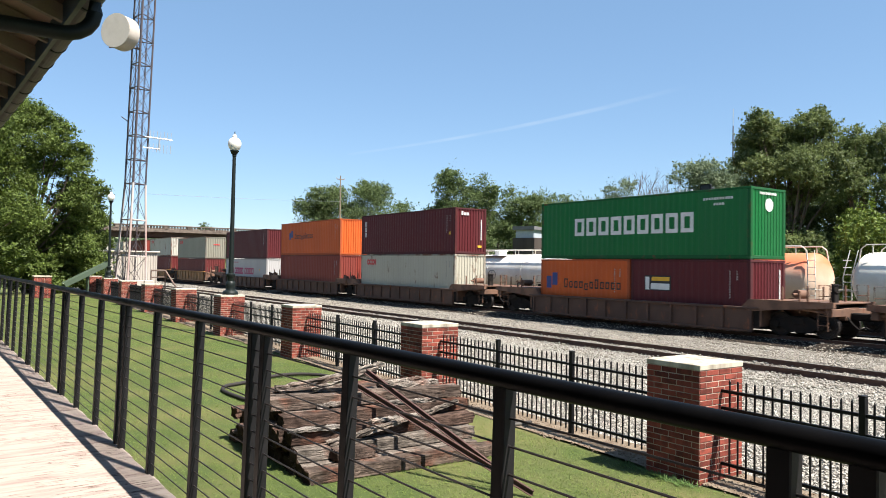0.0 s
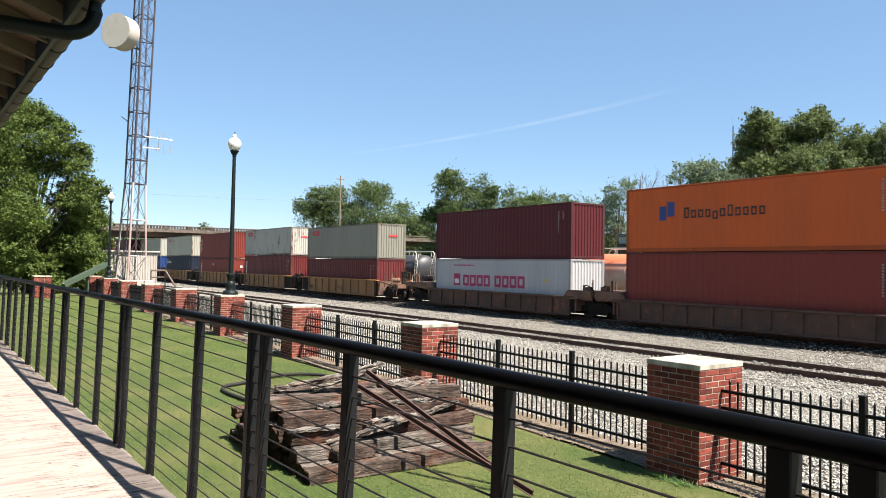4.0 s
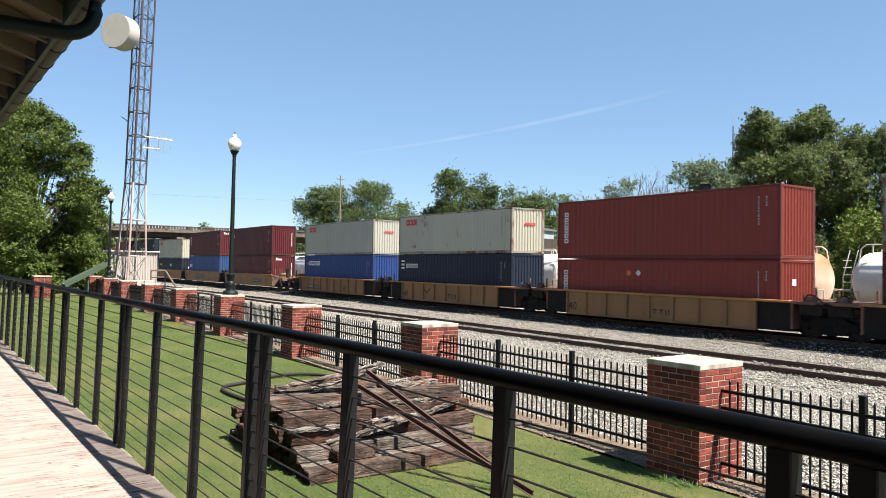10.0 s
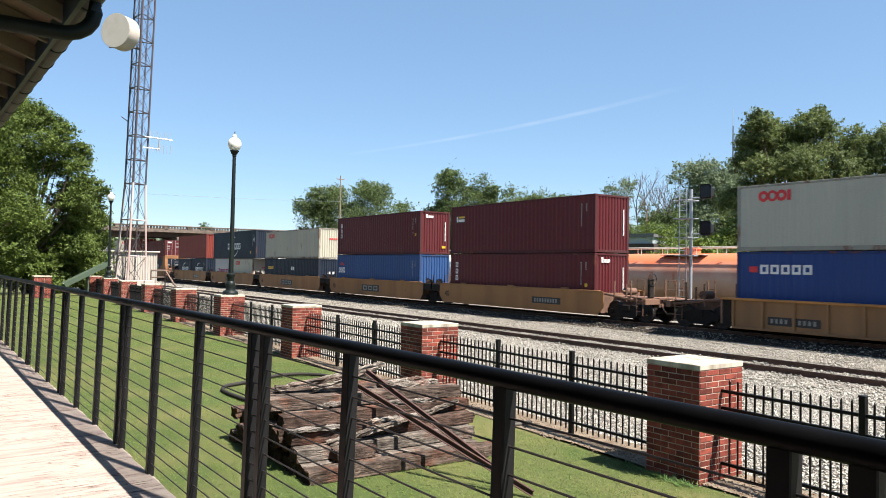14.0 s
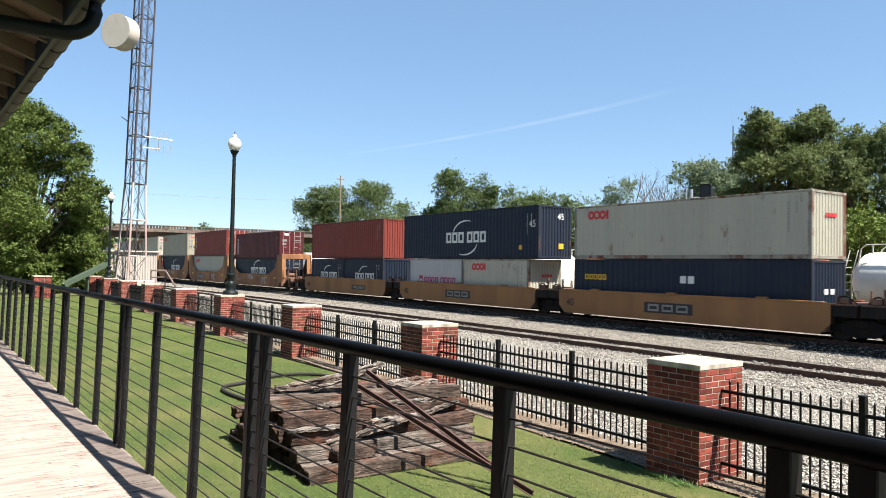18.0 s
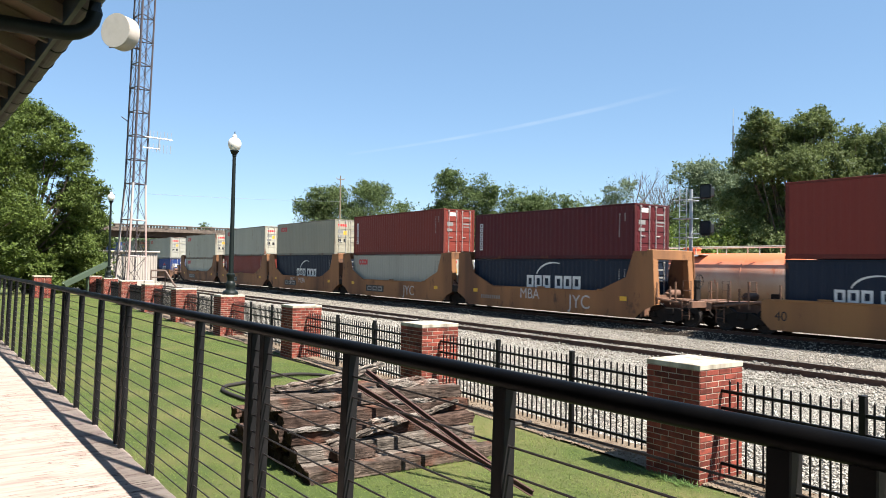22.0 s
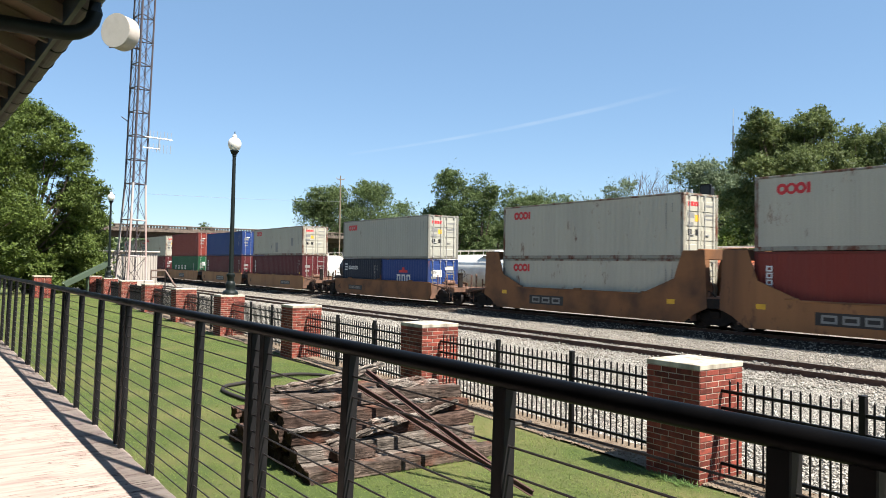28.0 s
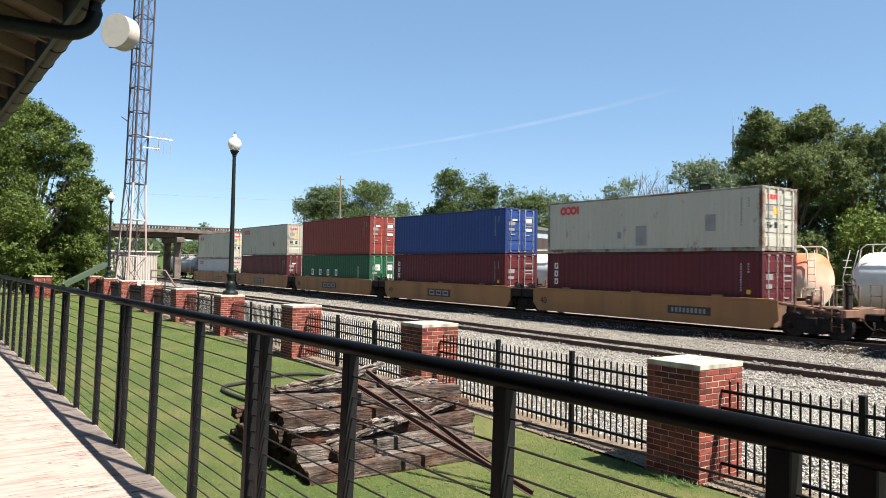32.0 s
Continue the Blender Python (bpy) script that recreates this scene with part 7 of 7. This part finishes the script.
            for x in (x0 + 2.2, -6.1, x1 - 2.4):
                part("guide", Geo().cbox(x - 0.25, x + 0.25, *((SIDE_Y - 0.12, SIDE_Y + 0.02) if s > 0 else (-SIDE_Y - 0.02, -SIDE_Y + 0.12)), SILL_TOP + 0.02, SILL_TOP + 0.09, 0.02), m, car)
    part("well_floor", Geo().box(x0, x1, -SIDE_Y + 0.05, SIDE_Y - 0.05, 0.24, 0.33), M["steel_dark"], car)
    for end, coupled, s in ((x1, front, 1), (x0, rear, -1)):
        far = end + s * (2.75 if coupled else 1.15)
        a, b = min(end - s * 0.2, far), max(end - s * 0.2, far)
        part("centre_sill", Geo().cbox(a, b, -0.45, 0.45, 0.72, 1.12, 0.02), me2, car)
        part("bulkhead", Geo().cbox(end - 0.05, end + 0.05, -SIDE_Y + 0.05, SIDE_Y - 0.05, 0.33, SILL_TOP - 0.1, 0.01), me2, car)
        if kind == "high":
            for yy in (-SIDE_Y + 0.06, SIDE_Y - 0.06 - 0.34):
                part("end_post", Geo().prism([(end + s * 0.50, 0.9), (end + s * 0.80, 0.9), (end + s * 0.62, 3.1), (end + s * 0.34, 3.1)], yy, yy + 0.34, "y"), m, car)
            part("end_beam", Geo().cbox(min(end + s * 0.30, end + s * 0.64), max(end + s * 0.30, end + s * 0.64), -SIDE_Y + 0.045, SIDE_Y - 0.045, 2.9, 3.36, 0.03), m, car)
        part("end_platform", Geo().cbox(a, b, -0.52, 0.52, 1.13, 1.17, 0.01), me2, car)
        if coupled:
            truck(car, end + s * 1.32)
            rise = 0.2 if low_sides else 0.0
            if low_sides:
                part("end_deck", Geo().cbox(min(end, far), max(end, far), -1.38, 1.38, 1.31, 1.37, 0.012), me2, car)
            part("end_sill", Geo().cbox(min(far, far - s * 0.25), max(far, far - s * 0.25), -1.42, 1.42, 0.86, 1.14, 0.02), me2, car)
            part("coupler", Geo().cbox(min(far, far + s * 0.72), max(far, far + s * 0.72), -0.14, 0.14, 0.72, 1.0, 0.04), M["steel_dark"], car)
            for yy in (-1.38, 1.38):
                g = Geo().tube([(far - s * 0.1, yy, 1.18), (far - s * 0.1, yy, 2.0), (far - s * 0.5, yy, 2.0), (far - s * 0.5, yy, 1.18)], 0.022, 6)
                g.tube([(far - s * 0.1, yy, 1.6), (far - s * 0.5, yy, 1.6)], 0.018, 6)
                part("handrail", g, me2, car)
            part("crosswalk", Geo().cbox(min(far - s * 0.28, far - s * 0.75), max(far - s * 0.28, far - s * 0.75), -1.40, 1.40, 1.14, 1.18, 0.01), me2, car)
            part("brake_cylinder", Geo().cyl((far - s * 1.55, -1.0, 1.42 + rise), (far - s * 1.55, -0.35, 1.42 + rise), 0.17, n=14).cyl((far - s * 1.55, -1.25, 1.42 + rise), (far - s * 1.55, -1.0, 1.42 + rise), 0.05, n=8), me2, car, "rusty brake cylinder", smooth=True)
            for dx, yy, top in ((0.95, -1.3, 1.95), (1.35, -1.15, 1.75), (1.9, -1.35, 1.9), (0.6, 0.7, 2.0), (1.7, 1.2, 1.9)):
                part("stanchion", Geo().cbox(far - s * dx - 0.03, far - s * dx + 0.03, yy - 0.03, yy + 0.03, 0.95, top, 0.006), me2, car)
            part("air_hose", Geo().tube([(far, -0.35, 0.85), (far + s * 0.2, -0.38, 0.6), (far + s * 0.42, -0.36, 0.42), (far + s * 0.66, -0.34, 0.5)], 0.03, 8), M["steel_dark"], car)
            part("side_brace", Geo().cyl((end, -1.30, 1.3), (far - s * 0.3, -1.30, 1.0), 0.06, n=8), me2, car)
            part("ladder", ladder_geo(far - s * 0.5, -1.43, 0.35, 1.2, 0.36, s), me2, car)
            if s > 0:
                w = Geo()
                for i in range(14):
                    t0, t1 = 2 * math.pi * i / 14, 2 * math.pi * (i + 1) / 14
                    w.cyl((far - 0.12, -0.8 + 0.28 * math.cos(t0), 2.0 + 0.28 * math.sin(t0)), (far - 0.12, -0.8 + 0.28 * math.cos(t1), 2.0 + 0.28 * math.sin(t1)), 0.018, n=5)
                for i in range(4):
                    w.cyl((far - 0.12, -0.8, 2.0), (far - 0.12, -0.8 + 0.28 * math.cos(1.57 * i), 2.0 + 0.28 * math.sin(1.57 * i)), 0.014, n=5)
                w.cbox(far - 0.3, far - 0.14, -0.95, -0.65, 1.18, 2.05, 0.02)
                part("brake_wheel", w, M["steel_dark"], car)
        else:
            part("end_step", Geo().cbox(min(end + s * 0.3, far), max(end + s * 0.3, far), -1.44, -1.36, 0.9, 1.30, 0.015), me2 if low_sides else M["steel_dark"], car)
            for dx, yy, top in ((0.42, -1.28, 1.66), (0.62, -0.85, 1.9), (0.86, -1.32, 1.58), (0.55, 0.9, 1.8)):
                part("stanchion", Geo().cbox(end + s * dx - 0.03, end + s * dx + 0.03, yy - 0.035, yy + 0.035, 1.12, top, 0.006), me2, car)
            part("valve_box", Geo().cbox(min(end + s * 0.5, end + s * 0.85), max(end + s * 0.5, end + s * 0.85), -1.36, -1.06, 1.36, 1.56, 0.03), me2, car, "rusty valve box")
            part("air_hose", Geo().tube(smooth_path([(end + s * 0.35, -1.2, 1.3), (end + s * 0.55, -1.3, 1.62), (end + s * 0.85, -1.25, 1.55), (end + s * 1.1, -1.1, 1.25)]), 0.028, 8), M["steel_dark"], car)
            part("end_deck", Geo().cbox(min(end + s * 0.05, far), max(end + s * 0.05, far), -1.42, 1.42, 1.30, 1.36, 0.012), me2, car)
            if s < 0:
                truck(car, end - 1.26)
    # marks on the side
    y = -SIDE_Y - 0.002
    if kind == "ribbed":
        if colour == "yellow":
            lettering("40", 0.55, C["dark"], car, -4.25 if rear else -11.07, y - 0.004, 0.42)
            if not rear:
                part("plate", Geo().box(-5.85, -5.6, y - 0.004, y, 0.68, 0.73).box(-5.75, -5.70, y - 0.004, y, 0.5, 0.68).box(-5.5, -5.25, y - 0.004, y, 0.68, 0.73).box(-5.4, -5.35, y - 0.004, y, 0.5, 0.68)
                     .box(-5.15, -5.09, y - 0.004, y, 0.5, 0.73).box(-5.0, -4.94, y - 0.004, y, 0.5, 0.73), C["dark"], car, "faint dark painted mark")
            if scrawl == "chevron":
                part("chevron", Geo().prism([(-8.68, 1.05), (-8.2, 0.66), (-7.7, 1.05), (-7.82, 1.05), (-8.2, 0.75), (-8.56, 1.05)], y - 0.005, y, "y"), C["dark"], car, "dark painted chevron")
            if rear:
                part("plate", Geo().box(-10.7, -8.65, y - 0.004, y + 0.004, 0.42, 0.74), W["plate"], car, "dark grimy plate on the side")
                g = Geo()
                for a, b, c, d in block_row(-10.6, 0.50, 4, 0.14, 0.17, 0.05) + block_row(-9.7, 0.50, 5, 0.14, 0.17, 0.05):
                    g.box(a, b, y - 0.008, y, c, d)
                tagged(part("marking", g, C["grey"], car), "pale worn reporting mark of plain bars", kind="stuff")
    else:
        long_plate = (front or rear) and kind == "smooth"
        px = -8.35 if kind == "high" else -9.6 if front and rear else -3.2 if long_plate else -6.25
        pw = 1.08 if long_plate else 1.28
        bare = kind == "high" and front
        if bare:
            px = -10.3
        else:
            part("plate", Geo().box(px - pw, px + pw, y - 0.004, y + 0.004, 0.60 if long_plate else 0.55, 0.94 if long_plate else 1.02), W["plate"], car, "black rectangular plate on the side")
        g = Geo()
        for a, b, c, d in (block_row(px - 0.9, 0.67, 9, 0.15, 0.2, 0.05) if long_plate or bare else block_row(px - 1.08, 0.63, 3, 0.62, 0.31, 0.14)):
            g.box(a, b, y - 0.008, y, c, d)
        tagged(part("marking", g, C["grey"], car), "pale reporting mark of plain blocks", kind="stuff")
        if kind == "smooth":
            lettering("40", 0.5, C["dark"], car, x0 + 0.30, y - 0.004, 0.62)
        else:
            for x in (x0 + 1.0, x1 - 1.0):
                part("tag", Geo().box(x - 0.2, x + 0.2, y - 0.004, y + 0.004, 1.0, 1.2), C["yellow"], car, "yellow reflective tag")
    for word, size, x, z in SCRAWL.get(scrawl, ()):
        tagged(lettering(word, size, C["scrawl"], car, x, y - 0.006, z), "thin white painted letters")
    CARS[key] = car
    return car


# ---- the train: x of each unit at the start, car, upper container, lower containers (forward first) ----
UP = -1   # doors to the rear
DN = 1    # doors forward
TRAIN = [
    (3.20, "ribbed", "brown", True, True, None, [], UP),
    (-16.91, "ribbed", "brown", True, True, ("40h", "green", "big_letters"), [("20", "maroon", "beacon"), ("20", "orange", "blue_mark")], UP),
    (-37.00, "ribbed", "brown", True, False, ("40h", "maroon", "short_word"), [("40h", "cream", "rings_stained")], UP),
    (-52.80, "ribbed", "brown", False, False, ("40h", "orange", "blue_mark"), [("40h", "red", "plain_code")], UP),
    (-68.60, "ribbed", "brown", False, True, ("40h", "maroon", "plain_code"), [("40", "white", "magenta_word")], UP),
    (-88.48, "ribbed", "yellow", True, False, ("40", "stone_grey", "rings"), [("40", "brick_red", "plain_code")], UP),
    (-104.32, "ribbed", "yellow", False, False, ("40", "rust_cream", "rings"), [("40h", "brick_red", "down_word")], UP),
    (-120.14, "ribbed", "yellow", False, False, ("40h", "red", "down_word"), [("40", "red", "placards")], UP),
    (-136.02, "ribbed", "yellow", False, False, ("40", "cream", "rings"), [("40h", "navy", "blue_line")], UP),
    (-151.86, "ribbed", "yellow", False, True, ("40", "grey_cream", "rings"), [("40h", "blue", "white_word")], UP),
    (-171.77, "smooth", "tan", True, False, ("40h", "maroon", "beacon"), [("40h", "maroon", "short_word")], UP),
    (-187.55, "smooth", "tan", False, False, ("40h", "maroon", "short_word"), [("40h", "sky_blue", "eagle_rear")], UP),
    (-203.28, "smooth", "tan", False, False, ("40", "cream", "rings"), [("40", "navy", "yellow_word")], UP),
    (-218.92, "smooth", "tan", False, False, ("45h", "navy", "swoosh"), [("20", "cream", "rings"), ("20", "white", "magenta_word")], UP),
    (-234.74, "smooth", "tan", False, True, ("40h", "red", "plain_code"), [("20", "navy", "swoosh"), ("20", "navy", "swoosh")], UP),
    (-254.20, "high", "orange", True, False, ("40", "maroon", "down_word"), [("40", "navy", "swoosh")], DN),
    (-269.70, "high", "orange", False, False, ("40h", "red", "down_word"), [("40h", "grey_cream", "rings")], DN),
    (-285.20, "high", "orange", False, False, ("40h", "putty", "rings"), [("40h", "navy", "swoosh")], DN),
    (-300.64, "high", "orange", False, False, ("40h", "cream", "rings"), [("40h", "red", "down_word")], DN),
    (-316.16, "high", "umber", False, True, ("40h", "cream", "rings"), [("40", "cream", "rings")], DN),
    (-336.10, "smooth", "umber", True, True, ("40h", "grey_cream", "rings"), [("20", "blue", "eagle"), ("20", "navy", "blue_line")], DN),
    (-356.15, "smooth", "tan", True, False, ("40", "cream", "rings_patched"), [("40h", "maroon", "short_word")], DN),
    (-371.85, "smooth", "tan", False, False, ("40", "blue", "plain_code"), [("40h", "maroon", "short_word")], DN),
    (-387.65, "smooth", "tan", False, False, ("40h", "red", "plain_code"), [("40h", "dark_green", "low_word")], DN),
    (-403.30, "smooth", "tan", False, False, ("40h", "cream", "rings"), [("40h", "maroon", "plain_code")], DN),
    (-419.00, "smooth", "tan", False, True, ("40h", "cream", "rings"), [("40", "white", "rings")], DN),
]
MOVING, WHEELS = [], []
FLOOR_Z = 0.335
for x, kind, colour, fr, rr, up, low, doors in TRAIN:
    car = well_car(kind, colour, fr, rr, {-254.20: "far_apart", -269.70: "single", -285.20: "close", -104.32: "chevron", -136.02: "chevron"}.get(x, ""))
    MOVING.append((car, x, 0.0))
    z = FLOOR_Z
    if low:
        a = x
        for spec in low:
            L, H = SIZE[spec[0]]
            MOVING.append((container(*spec, doors), a - L / 2, z))
            a -= L + 0.076
        z += H + 0.018
    if up:
        MOVING.append((container(*up, doors), x - 12.192 / 2, z))
for car, x, z in list(MOVING):
    for o in car.children_recursive:
        if o.name.startswith("wheelset"):
            WHEELS.append(o)


def gone(t):
    """How far the train has run after t seconds."""
    return 10.4243 * t + 0.000674 * t * t + 0.00016679 * t ** 3


def motions():
    """The whole train rolls by at a steady pace, wheels turning."""
    times = [32.0 * i / 16 for i in range(17)]
    for ob, x, z in MOVING:
        walk(ob, [(t, pose(x + gone(t), MAIN_Y, z)) for t in times])
    spin = [32.0 * i / 544 for i in range(545)]
    for o in WHEELS:
        dx = o.location.x
        walk(o, [(t, pose(dx, 0, 0.483, 0, math.degrees(gone(t) / 0.483), 0)) for t in spin])


motions()
